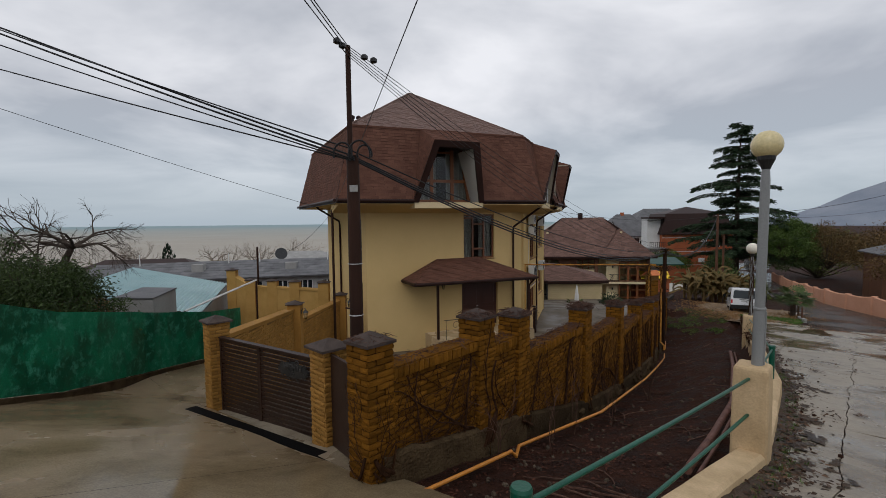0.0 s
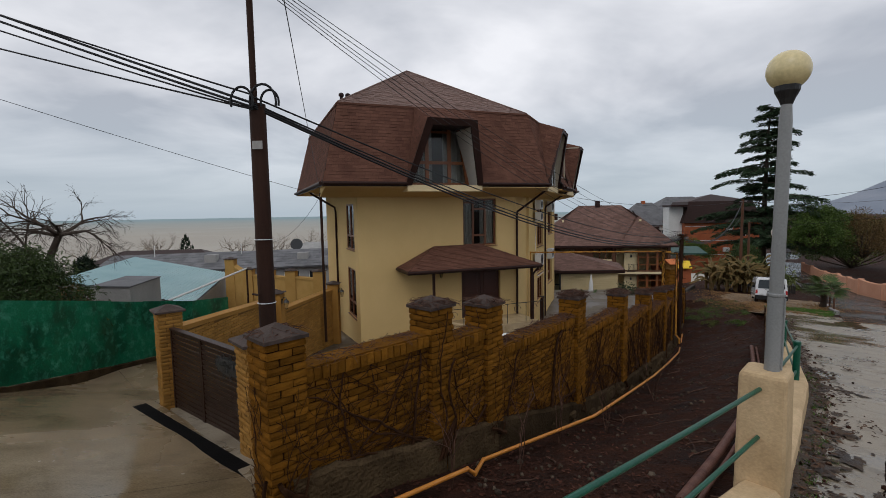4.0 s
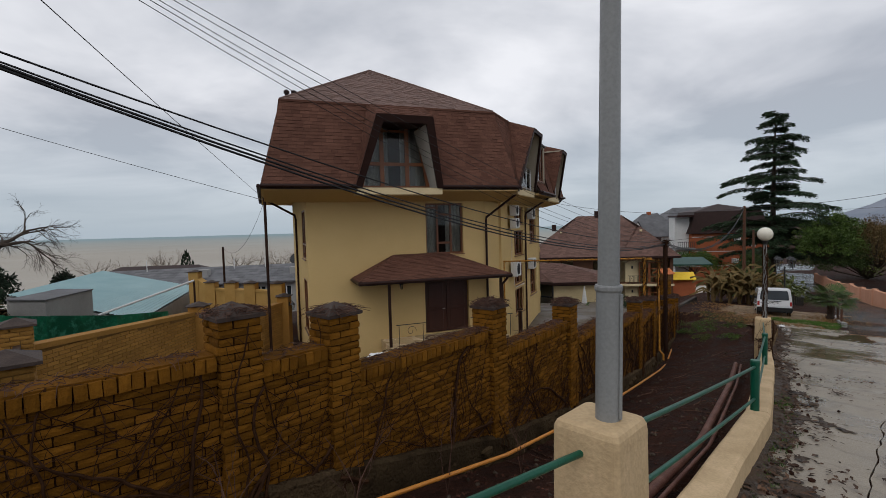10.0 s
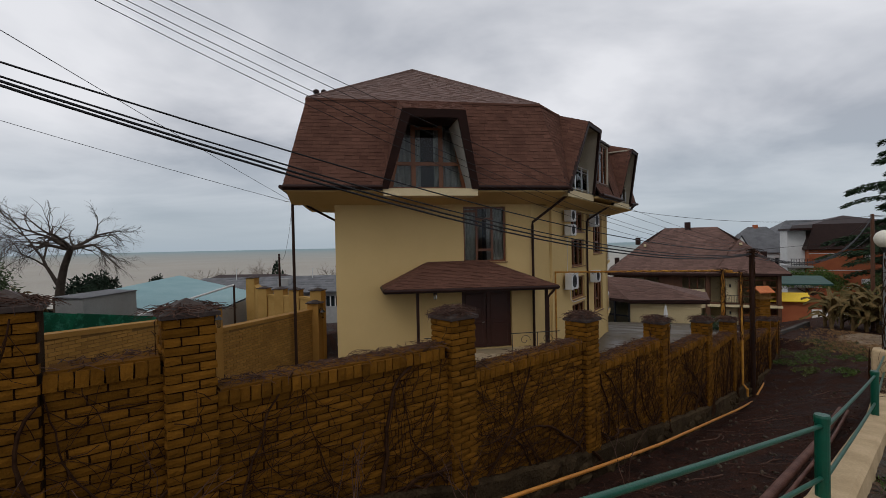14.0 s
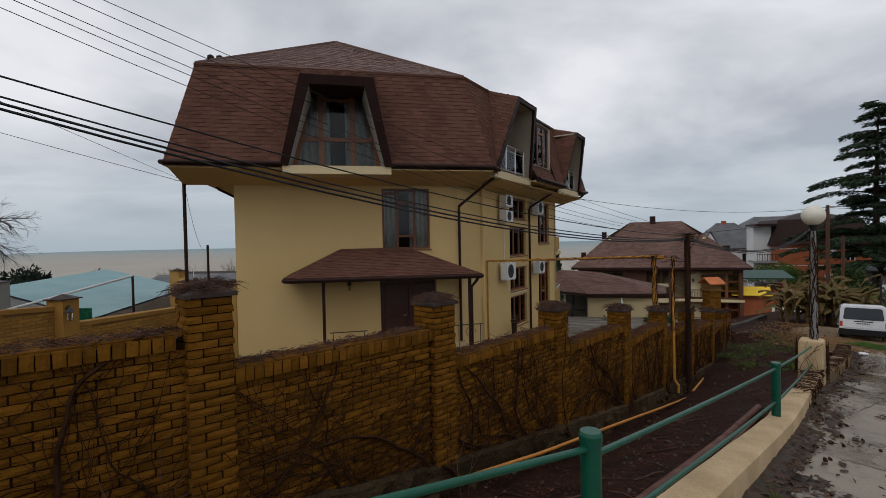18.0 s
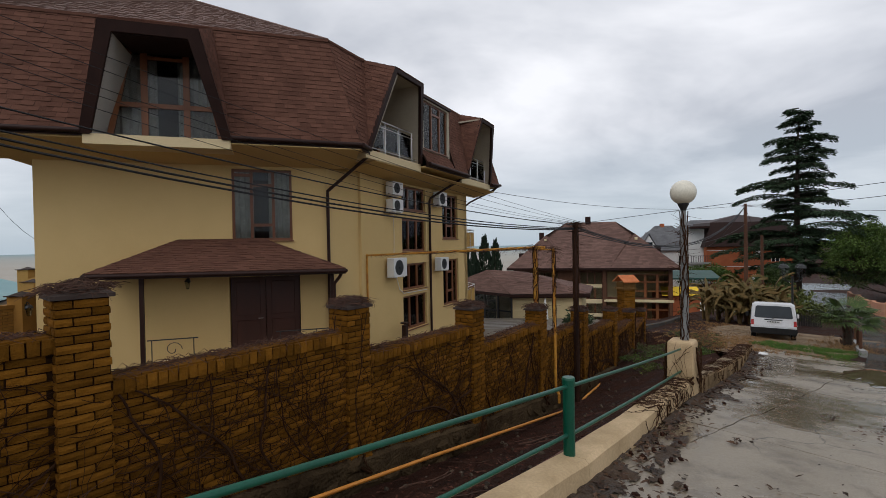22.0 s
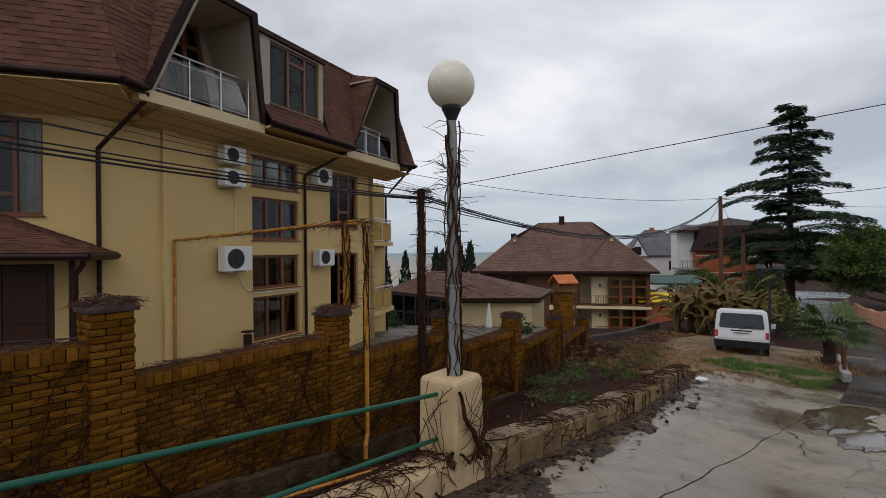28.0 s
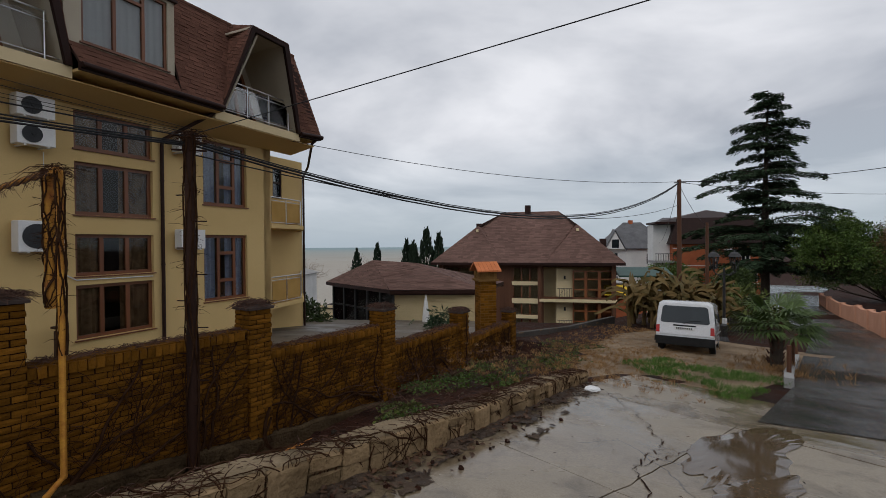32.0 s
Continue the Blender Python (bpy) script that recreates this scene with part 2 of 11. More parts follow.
# Near-black: the dimness of unlit rooms is put into the colour.
M_ROOM = surface("room_shade_dark", (0.05, 0.042, 0.034), (0.075, 0.062, 0.05), 1.0, 0.95, 0.0, 20)
M_WHITE = surface("white_plastic", (0.66, 0.66, 0.65), (0.74, 0.74, 0.73), 3.0, 0.45, 0.05, 60)
M_DARKPL = surface("dark_grille", (0.03, 0.032, 0.035), (0.05, 0.052, 0.055), 6.0, 0.5, 0.1, 60)
M_STEEL = surface("stainless_steel", (0.55, 0.56, 0.57), (0.66, 0.67, 0.68), 4.0, 0.28, 0.03, 90, metal=1.0)
M_BRICK = surface("yellow_brick", (0.098, 0.039, 0.0046), (0.195, 0.084, 0.0105), 2.2, 0.92, 0.6, 75, vary=0.34, spec=0.06, dark=(0.045, 0.019, 0.005))
M_BRICK_I = surface("yellow_brick_far", (0.098, 0.039, 0.0046), (0.195, 0.084, 0.0105), 2.2, 0.92, 0.6, 75, vary=0.34, spec=0.06, island=True, dark=(0.045, 0.019, 0.005))
M_BRICK_PALE = surface("smooth_yellow_brick", (0.27, 0.135, 0.028), (0.35, 0.18, 0.042), 1.5, 0.8, 0.4, 80, vary=0.16, island=True)
M_MORTAR = surface("dark_mortar", (0.018, 0.009, 0.004), (0.036, 0.018, 0.007), 4.0, 0.95, 0.8, 60, spec=0.05)
M_OCHRE = surface("ochre_plaster", (0.38, 0.225, 0.065), (0.46, 0.28, 0.09), 1.2, 0.85, 0.3, 40, spec=0.1)
M_MORTAR_Y = surface("ochre_mortar", (0.15, 0.08, 0.024), (0.21, 0.115, 0.036), 4.0, 0.95, 0.6, 60)
M_STONE = surface("wall_footing_stone", (0.034, 0.022, 0.012), (0.085, 0.058, 0.031), 2.5, 0.95, 1.0, 25, vary=0.3, dist=0.05, spec=0.04)
M_CAP = surface("pillar_cap_tile", (0.04, 0.029, 0.024), (0.078, 0.056, 0.047), 5.0, 0.7, 0.3, 60)
M_VINE = surface("dead_vine", (0.026, 0.012, 0.006), (0.06, 0.029, 0.015), 9.0, 0.95, 0.4, 120, spec=0.05)
M_TWIG = surface("dry_twigs", (0.06, 0.030, 0.021), (0.11, 0.060, 0.042), 9.0, 0.9, 0.3, 120, vary=0.4, island=True)
M_GREEN = surface("green_paint", (0.001, 0.060, 0.034), (0.002, 0.085, 0.049), 3.0, 0.36, 0.12, 60, spec=0.4)
M_FENCE = wet_ground("weathered_green_paint", (0.002, 0.20, 0.10), (0.001, 0.10, 0.05), (0.09, 0.40, 0.28), patch=1.1, stain=4.5, fine=30.0, rough=(0.55, 0.35), bump=0.2)
M_GAS = surface("orange_gas_pipe", (0.52, 0.19, 0.025), (0.62, 0.25, 0.035), 6.0, 0.45, 0.2, 60, dark=(0.22, 0.07, 0.02))
M_GAS_OLD = surface("rusty_yellow_pipe", (0.30, 0.105, 0.02), (0.60, 0.30, 0.04), 5.0, 0.6, 0.5, 60, dark=(0.10, 0.035, 0.012))
M_KERB = surface("cream_painted_concrete", (0.42, 0.30, 0.165), (0.60, 0.44, 0.26), 2.0, 0.75, 0.25, 45, dark=(0.24, 0.17, 0.10))
M_CONC = wet_ground("wet_concrete", (0.27, 0.225, 0.165), (0.165, 0.125, 0.078), (0.07, 0.049, 0.03), stain=2.0, crack=0.42, rough=(0.45, 0.05))
M_DRIVE = wet_ground("wet_tan_concrete", (0.50, 0.385, 0.24), (0.40, 0.305, 0.18), (0.24, 0.17, 0.095), patch=0.28, stain=0.7, rough=(0.28, 0.05), bump=0.12)
M_YARD = wet_ground("worn_yard_concrete", (0.12, 0.095, 0.065), (0.085, 0.065, 0.043), (0.05, 0.038, 0.025), patch=0.4, rough=(0.8, 0.4))
M_ASPH = wet_ground("wet_asphalt", (0.20, 0.195, 0.19), (0.13, 0.125, 0.12), (0.11, 0.085, 0.065), patch=0.2, fine=120.0, rough=(0.22, 0.05), bump=0.25)
M_DIRT = surface("wet_dirt", (0.014, 0.006, 0.0038), (0.052, 0.021, 0.0125), 1.6, 0.7, 1.0, 22, rough2=0.95, dist=0.06, spec=0.1)
M_GRAVEL = surface("gravel", (0.16, 0.108, 0.064), (0.32, 0.235, 0.15), 1.1, 0.85, 1.0, 38, dist=0.05, dark=(0.06, 0.04, 0.024))
M_KERB_OLD = surface("weathered_kerb_stone", (0.16, 0.118, 0.068), (0.31, 0.235, 0.145), 2.2, 0.85, 0.9, 30, dark=(0.10, 0.075, 0.045), dist=0.04)
M_LAMPGREY = surface("grey_lamp_post", (0.17, 0.176, 0.175), (0.26, 0.266, 0.262), 3.0, 0.4, 0.08, 70, streak=True)
M_RUST = surface("rusty_brown_steel", (0.016, 0.007, 0.0045), (0.045, 0.018, 0.010), 5.0, 0.7, 0.3, 60, streak=True)
M_WIRE = surface("black_cable", (0.012, 0.012, 0.013), (0.02, 0.02, 0.021), 5.0, 0.5, 0.0, 60)
M_BLACK = surface("black_iron", (0.010, 0.010, 0.011), (0.018, 0.018, 0.019), 5.0, 0.45, 0.1, 60)
M_GATE = surface("dark_brown_gate", (0.026, 0.013, 0.009), (0.040, 0.021, 0.014), 3.0, 0.5, 0.1, 60, spec=0.15)
M_GLOBE = surface("milk_glass_globe", (0.70, 0.66, 0.54), (0.76, 0.72, 0.60), 6.0, 0.25, 0.03, 40)
M_GLOBE_Y = surface("yellowed_globe", (0.62, 0.52, 0.27), (0.68, 0.57, 0.31), 6.0, 0.25, 0.03, 40)
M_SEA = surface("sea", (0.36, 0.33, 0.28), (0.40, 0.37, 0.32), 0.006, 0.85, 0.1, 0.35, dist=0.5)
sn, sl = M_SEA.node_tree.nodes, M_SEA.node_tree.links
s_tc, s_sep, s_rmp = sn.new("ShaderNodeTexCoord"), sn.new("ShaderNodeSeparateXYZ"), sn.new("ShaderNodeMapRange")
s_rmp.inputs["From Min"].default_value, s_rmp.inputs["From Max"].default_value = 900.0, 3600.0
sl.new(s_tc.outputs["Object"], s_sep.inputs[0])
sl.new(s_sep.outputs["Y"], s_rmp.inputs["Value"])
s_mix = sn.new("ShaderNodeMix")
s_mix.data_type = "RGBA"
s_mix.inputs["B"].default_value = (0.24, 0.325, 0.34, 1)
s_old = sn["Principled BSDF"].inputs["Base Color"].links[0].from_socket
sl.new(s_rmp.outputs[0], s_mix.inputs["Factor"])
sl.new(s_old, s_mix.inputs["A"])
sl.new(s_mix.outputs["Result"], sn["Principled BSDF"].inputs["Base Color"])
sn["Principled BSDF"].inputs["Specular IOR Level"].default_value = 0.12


# ---- helpers for building ----
WM = {}


def thing(name, x, y, z, label, category, group="", kind="", rz=0.0):
    ob = new(name)
    ob.matrix_basis = pose(x, y, z, 0, 0, rz)
    WM[ob.name] = pose(x, y, z, 0, 0, rz).inverted()
    ob.empty_display_size = 0.2
    return tagged(ob, label, category, group, kind)


def part(name, bm, material, parent=None, label="", smooth=False):
    """Links a bmesh, given in world coordinates, as one mesh object under a thing or a part."""
    inv = WM[parent.name] if parent is not None else None
    if inv is not None:
        bm.transform(inv)
    me = bpy.data.meshes.new(name)
    bm.normal_update()
    bm.to_mesh(me)
    bm.free()
    me.materials.append(material)
    if smooth:
        for p in me.polygons:
            p.use_smooth = True
        me.set_sharp_from_angle(angle=radians(50))
    ob = new(name, me)
    if parent is not None:
        ob.parent = parent
        WM[ob.name] = inv
    if label:
        ob["label"] = label
    return ob


def solo(name, bm, material, label, category, kind="", group="", smooth=False):
    return tagged(part(name, bm, material, None, "", smooth), label, category, group, kind)


def shared(name, me, parent, m):
    ob = new(name, me)
    ob.parent = parent
    ob.matrix_basis = m
    return ob


def box(bm, x, y, z, sx, sy, sz, rz=0.0, bevel=0.0, m=None):
    """A box by the middle of its base and its sizes, turned by rz degrees."""
    mat = (m if m is not None else Matrix()) @ pose(x, y, z + sz / 2, 0, 0, rz) @ Matrix.Diagonal((sx, sy, sz, 1))
    r = bmesh.ops.create_cube(bm, size=1.0, matrix=mat)
    if bevel:
        es = list({e for v in r["verts"] for e in v.link_edges})
        bmesh.ops.bevel(bm, geom=es, offset=bevel, segments=2, affect="EDGES", profile=0.6)
    return bm


def prism(bm, pts, vec):
    """A slab: the polygon pts pushed along vec."""
    v = Vector(vec)
    a = [bm.verts.new(p) for p in pts]
    b = [bm.verts.new(Vector(p) + v) for p in pts]
    n = len(a)
    fs = [bm.faces.new(a[::-1]), bm.faces.new(b)]
    for i in range(n):
        fs.append(bm.faces.new((a[i], a[(i + 1) % n], b[(i + 1) % n], b[i])))
    bmesh.ops.recalc_face_normals(bm, faces=fs)
    return bm


def tube(bm, pts, r, n=8, cap=True):
    """A round bar along pts; r is a radius or one for each point."""
    pts = [Vector(p) for p in pts]
    rs = r if isinstance(r, (list, tuple)) else [r] * len(pts)
    rings, up = [], None
    for i, p in enumerate(pts):
        d = (pts[min(i + 1, len(pts) - 1)] - pts[max(i - 1, 0)]).normalized()
        if up is None:
            up = d.orthogonal().normalized()
        up = (up - d * up.dot(d))
        up = up.normalized() if up.length > 1e-5 else d.orthogonal().normalized()
        s = d.cross(up)
        rings.append([bm.verts.new(p + (up * math.cos(2 * math.pi * k / n) + s * math.sin(2 * math.pi * k / n)) * rs[i]) for k in range(n)])
    for a, b in zip(rings, rings[1:]):
        for k in range(n):
            bm.faces.new((a[k], a[(k + 1) % n], b[(k + 1) % n], b[k]))
    if cap:
        bm.faces.new(rings[0][::-1])
        bm.faces.new(rings[-1])
    return bm


def lathe(bm, x, y, z, prof, n=20):
    """A turned body: profile of (radius, height) round the upright axis through x, y."""
    rings = []
    for r, h in prof:
        rings.append([bm.verts.new((x + r * math.cos(2 * math.pi * k / n), y + r * math.sin(2 * math.pi * k / n), z + h)) for k in range(n)])
    for a, b in zip(rings, rings[1:]):
        for k in range(n):
            bm.faces.new((a[k], a[(k + 1) % n], b[(k + 1) % n], b[k]))
    bm.faces.new(rings[0][::-1])
    bm.faces.new(rings[-1])
    return bm


def ball(bm, x, y, z, r, seg=24, flat=1.0):
    bmesh.ops.create_uvsphere(bm, u_segments=seg, v_segments=seg // 2, radius=r, matrix=Matrix.Translation((x, y, z)) @ Matrix.Diagonal((1, 1, flat, 1)))
    return bm


def bmn():
    return bmesh.new()


def lerp(a, b, f):
    return a + (b - a) * f


# ---- plan: road, kerb line, boundary wall ----
KERB = [(-3.0, -0.9), (0.37, 2.2), (3.38, 5.0), (6.31, 8.81), (8.92, 12.95), (11.43, 17.21), (13.9, 20.9), (16.0, 24.6)]
# boundary wall pillars: x, y, top, foot
PILLARS = [(-0.89, 5.50, 0.31, -1.60), (0.50, 7.02, 0.28, -1.95), (1.21, 7.91, 0.12, -2.15), (3.03, 10.22, -0.24, -2.85), (4.67, 12.56, -0.63, -3.3),
           (6.28, 15.14, -1.08, -3.7), (7.79, 17.58, -1.45, -4.1), (9.22, 20.28, -1.86, -4.5), (10.68, 22.92, -2.27, -4.85), (12.16, 25.57, -2.66, -5.1),
           (13.6, 28.6, -3.15, -5.2), (15.1, 32.2, -3.65, -5.7)]
GATE_R, GATE_L = (-1.75, 6.95, -0.14, -1.92), (-5.06, 10.2, -0.43, -2.6)
PROFILE = [(-40, 4.5), (-6, 0.9), (0, 0.0), (2.86, -0.5), (7.84, -1.4), (14.05, -2.19), (18.1, -2.69), (22.2, -3.22), (24.0, -3.41), (28.4, -3.86), (37.3, -5.01), (70, -7.8), (120, -10.5), (400, -20), (6000, -50)]


def piece(table, s):
    if s <= table[0][0]:
        return table[0][1]
    for (a, u), (b, v) in zip(table, table[1:]):
        if s <= b:
            return u + (v - u) * (s - a) / (b - a)
    return table[-1][1]


def along(poly, x, y):
    """Signed distance to a polyline (positive on its right), the segment and the fraction."""
    best = None
    last = len(poly) - 2
    for i in range(last + 1):
        ax, ay, bx, by = poly[i][0], poly[i][1], poly[i + 1][0], poly[i + 1][1]
        dx, dy = bx - ax, by - ay
        f = ((x - ax) * dx + (y - ay) * dy) / (dx * dx + dy * dy)
        lo, hi = (-1e9 if i == 0 else 0.0), (1e9 if i == last else 1.0)
        f = min(max(f, lo), hi)
        px, py = ax + f * dx, ay + f * dy
        d = math.hypot(x - px, y - py)
        if best is None or d < best[0]:
            side = (x - ax) * dy - (y - ay) * dx
            best = (d, 1 if side > 0 else -1, i, f)
    return best[0] * best[1], best[2], best[3]


def road_z(x, y):
    return piece(PROFILE, 0.673 * x + 0.740 * y)


def drive_z(x, y):
    if y > 12:
        return -0.297 * 12 - 0.09 * x - 0.12 * (y - 12)
    return -0.297 * y - 0.09 * x


def yard_z(x, y):
    z = -1.25 - 0.105 * y if y < 40 else -5.45 - 0.22 * (y - 40)
    if x > -7:
        z -= 0.75 * min(1.0, max(0.0, (y - 9) / 4)) * min(1.0, max(0.0, (31 - y) / 4))
    if x < -9:
        z -= 0.10 * (-9 - x)
    return max(z, -46.0)


def ground_z(x, y):
    z, s = slope_z(x, y), 0.673 * x + 0.740 * y
    if 23.5 < s < 60.0:
        # the bank between the wall and the pull-in
        u = -4.7 - 0.7 * min(1.0, max(0.0, (s - 27.0) / 1.6)) - 0.38 * max(0.0, s - 29.0) - (0.740 * x - 0.673 * y)
        if u > 0:
            f = min(1.0, (s - 23.5) / 4.5)
            f = f * f * (3 - 2 * f)
            z = lerp(z, max(z, road_z(x, y) - 0.06 - 0.26 * u + 0.06 * noise.noise((x, y, 4.0))), f)
        elif s > 28.7 and u > -9:
            z = max(z, road_z(x, y) - 0.03)
    return z


def slope_z(x, y):
    dk, ik, fk = along(KERB, x, y)
    zr = road_z(x, y)
    if dk > -0.12:
        return zr - 0.03 + (0.02 * noise.noise((x * 0.8, y * 0.8, 0)) if dk > 9 else 0)
    dw, iw, fw = along([(p[0], p[1]) for p in PILLARS], x, y)
    if iw == len(PILLARS) - 2 and fw > 1.0:
        f = min(1.0, -dk / 9.0)
        return lerp(zr - 0.15, min(zr - 0.2, yard_z(x, y)), f * f * (3 - 2 * f))
    gx, gy = GATE_L[0] - PILLARS[0][0], GATE_L[1] - PILLARS[0][1]
    behind = ((x - PILLARS[0][0]) * gy - (y - PILLARS[0][1]) * gx) / math.hypot(gx, gy)
    if dw <= 0 and dk < -2.2 and -9.2 < x < 0 and y < 22 and (behind < 0.4 or x < -5.35):
        return drive_z(x, y) - 0.16
    if iw == 0 and fw < 0.12:
        zd = drive_z(x, y)
        gx, gy = GATE_L[0] - PILLARS[0][0], GATE_L[1] - PILLARS[0][1]
        behind = ((x - PILLARS[0][0]) * gy - (y - PILLARS[0][1]) * gx) / math.hypot(gx, gy)
        if behind > 0.4 and x > -5.5:
            return min(zd, yard_z(x, y)) if y > 12 else lerp(zd - 0.16, min(zd, yard_z(x, y)), min(1, (behind - 0.4) / 3))
        if x < -9.2:
            zd = min(zd, yard_z(x, y))
        f = min(1.0, -dk / 2.2)
        return lerp(min(zr - 0.1, zd + 1.2), zd - 0.16, f)
    if dw > 0:
        fw = min(max(fw, 0), 1)
        zb = lerp(PILLARS[iw][3], PILLARS[iw + 1][3], fw)
        f = -dk / (-dk + dw)
        f = f * f * (3 - 2 * f)
        return lerp(zr - 0.42, zb, f) + 0.05 * noise.noise((x * 1.7, y * 1.7, 3))
    return yard_z(x, y)


# ---- ground ----
def axis(lo, hi, step, far, n):
    core = [lo + step * i for i in range(int((hi - lo) / step) + 1)]
    out = [hi + (far - hi) * (i / n) ** 2.6 for i in range(1, n + 1)]
    inn = [lo - (far + lo) * (i / n) ** 2.6 for i in range(n, 0, -1)]
    return inn + core + out


def ground_sheet():
    xs, ys = axis(-12.0, 30.0, 0.35, 3200.0, 22), axis(-5.0, 46.0, 0.35, 3200.0, 22)
    vs = [(x, y, ground_z(x, y)) for y in ys for x in xs]
    nx = len(xs)
    fs = [(j * nx + i, j * nx + i + 1, (j + 1) * nx + i + 1, (j + 1) * nx + i) for j in range(len(ys) - 1) for i in range(nx - 1)]
    me = bpy.data.meshes.new("ground")
    me.from_pydata(vs, [], fs)
    me.materials.append(M_DIRT)
    for p in me.polygons:
        p.use_smooth = True
    ob = new("ground", me)
    tagged(ob, "wet dark earth falling in a slope towards the sea", "ground", kind="structure")


ground_sheet()
bm = bmn()
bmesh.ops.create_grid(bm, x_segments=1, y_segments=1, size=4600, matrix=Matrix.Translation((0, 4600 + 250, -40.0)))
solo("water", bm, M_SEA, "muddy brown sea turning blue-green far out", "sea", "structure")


# ---- kerb wall with pedestals, posts and rails ----
def kerb_point(k, f):
    a, b = KERB[k], KERB[k + 1]
    x, y = lerp(a[0], b[0], f), lerp(a[1], b[1], f)
    return Vector((x, y, road_z(x, y)))


KERB_H = [0.05, 0.05, 0.16, 0.29, 0.20, 0.28, 0.27, 0.2]


KERB_OBS = []


def kerb_wall():
    for k in range(len(KERB) - 1):
        worn = k >= 5
        bm = bmn()
        wl_, w = (0.10, 0.17) if not worn else (0.11, 0.18)
        n = 12
        rows = []
        for i in range(n + 1):
            p = kerb_point(k, i / n)
            q = Vector((KERB[k + 1][0] - KERB[k][0], KERB[k + 1][1] - KERB[k][1], 0)).normalized()
            s = Vector((q.y, -q.x, 0))
            j = (0.03 if worn else 0.012) * noise.noise((p.x * 2, p.y * 2, 1))
            hh = lerp(KERB_H[k], KERB_H[k + 1], i / n) + (0.05 if worn else 0.02) * noise.noise((p.x * 1.3, p.y * 1.3, 7))
            prof = [(-wl_ - 0.04, -0.75), (-wl_, hh - 0.03), (-wl_ + 0.03, hh), (w - 0.035, hh), (w + j, hh - 0.035), (w + 0.03, -0.3)]
            rows.append([bm.verts.new(p + s * a + Vector((0, 0, b))) for a, b in prof])
        for r0, r1 in zip(rows, rows[1:]):
            for i in range(5):
                bm.faces.new((r0[i], r0[i + 1], r1[i + 1], r1[i]))
        bm.faces.new(rows[0])
        bm.faces.new(rows[-1][::-1])
        bmesh.ops.recalc_face_normals(bm, faces=bm.faces[:])
        KERB_OBS.append(solo("kerb", bm, M_KERB_OLD if worn else M_KERB, "low cream painted concrete kerb wall, stained and chipped" if not worn else "low crumbling kerb wall overgrown with dead vines", "kerb wall", "structure"))


kerb_wall()


def pedestal(x, y, top, rz, vined, k):
    z = road_z(x, y)
    t = thing("lamp_pedestal", x, y, z - 0.3, "square cream plastered lamp pedestal" + (" covered with dead vine stems" if vined else " on the kerb wall"), "pedestal")
    bm = bmn()
    m = pose(x, y, 0, 0, 0, rz)
    rows = []
    for h, w in ((z - 0.6, 0.222 * k), (z + 0.3, 0.218 * k), (top - 0.07, 0.208 * k)):
        c = w * 0.12
        rows.append([bm.verts.new(m @ Vector((sx, sy, h))) for sx, sy in ((-w, -w + c), (-w + c, -w), (w - c, -w), (w, -w + c), (w, w - c), (w - c, w), (-w + c, w), (-w, w - c))])
    for r0, r1 in zip(rows, rows[1:]):
        for i in range(8):
            bm.faces.new((r0[i], r0[(i + 1) % 8], r1[(i + 1) % 8], r1[i]))
    bm.faces.new(rows[-1])
    part("body", bm, M_KERB, t)
    bm, rows = bmn(), []
    for h, w in ((top - 0.07, 0.209 * k), (top - 0.035, 0.205 * k), (top - 0.012, 0.192 * k), (top, 0.165 * k)):
        c = w * 0.12
        rows.append([bm.verts.new(m @ Vector((sx, sy, h))) for sx, sy in ((-w, -w + c), (-w + c, -w), (w - c, -w), (w, -w + c), (w, w - c), (w - c, w), (-w + c, w), (-w, w - c))])
    for r0, r1 in zip(rows, rows[1:]):
        for i in range(8):
            bm.faces.new((r0[i], r0[(i + 1) % 8], r1[(i + 1) % 8], r1[i]))
    bm.faces.new(rows[-1])
    part("rounded_top", bm, M_KERB, t)
    return t


PED1, PED2 = (3.38, 5.0, 0.03), (11.43, 17.21, -2.06)
pedestal(*PED1, 48, False, 0.79)
pedestal(*PED2, 58, True, 0.96)


def lamp_post(x, y, z, height, globe, r, label, joint=0.35, lean=(0.0, 0.0)):
    t = thing("street_lamp", x, y, z, label, "street lamp", "globe lamps along the road")
    bm = bmn()
    at = lambda h: (x + lean[0] * h, y + lean[1] * h, z + h)
    tube(bm, [at(0), at(0.02), at(height * joint)], [0.057, 0.057, 0.057], 16)
    part("lower_pole", bm, M_LAMPGREY, t, smooth=True)
    bm = bmn()
    lathe(bm, *at(height * joint - 0.02), [(0.060, 0), (0.064, 0.008), (0.064, 0.022), (0.060, 0.03)], 16)
    part("collar", bm, M_LAMPGREY, t)
    bm = bmn()
    tube(bm, [at(height * joint), at(height * 0.93), at(height)], [0.050, 0.046, 0.036], 16)
    part("upper_pole", bm, M_LAMPGREY, t, smooth=True)
    bm = bmn()
    tube(bm, [Vector(at(h)) + Vector((0.045, -0.041, 0)) for h in (0.02, height * joint - 0.03)], 0.009, 6)
    part("cable_duct", bm, M_LAMPGREY, t)
    bm = bmn()
    lathe(bm, *at(height), [(0.04, -0.02), (0.055, 0.02), (0.085, 0.08), (0.09, 0.12), (0.06, 0.13)], 16)
    part("lamp_holder", bm, M_BLACK, t)
    bm = bmn()
    ball(bm, *at(height + 0.1 + r * 0.92), r, 32)
    part("globe", bm, globe, t, smooth=True)
    return t


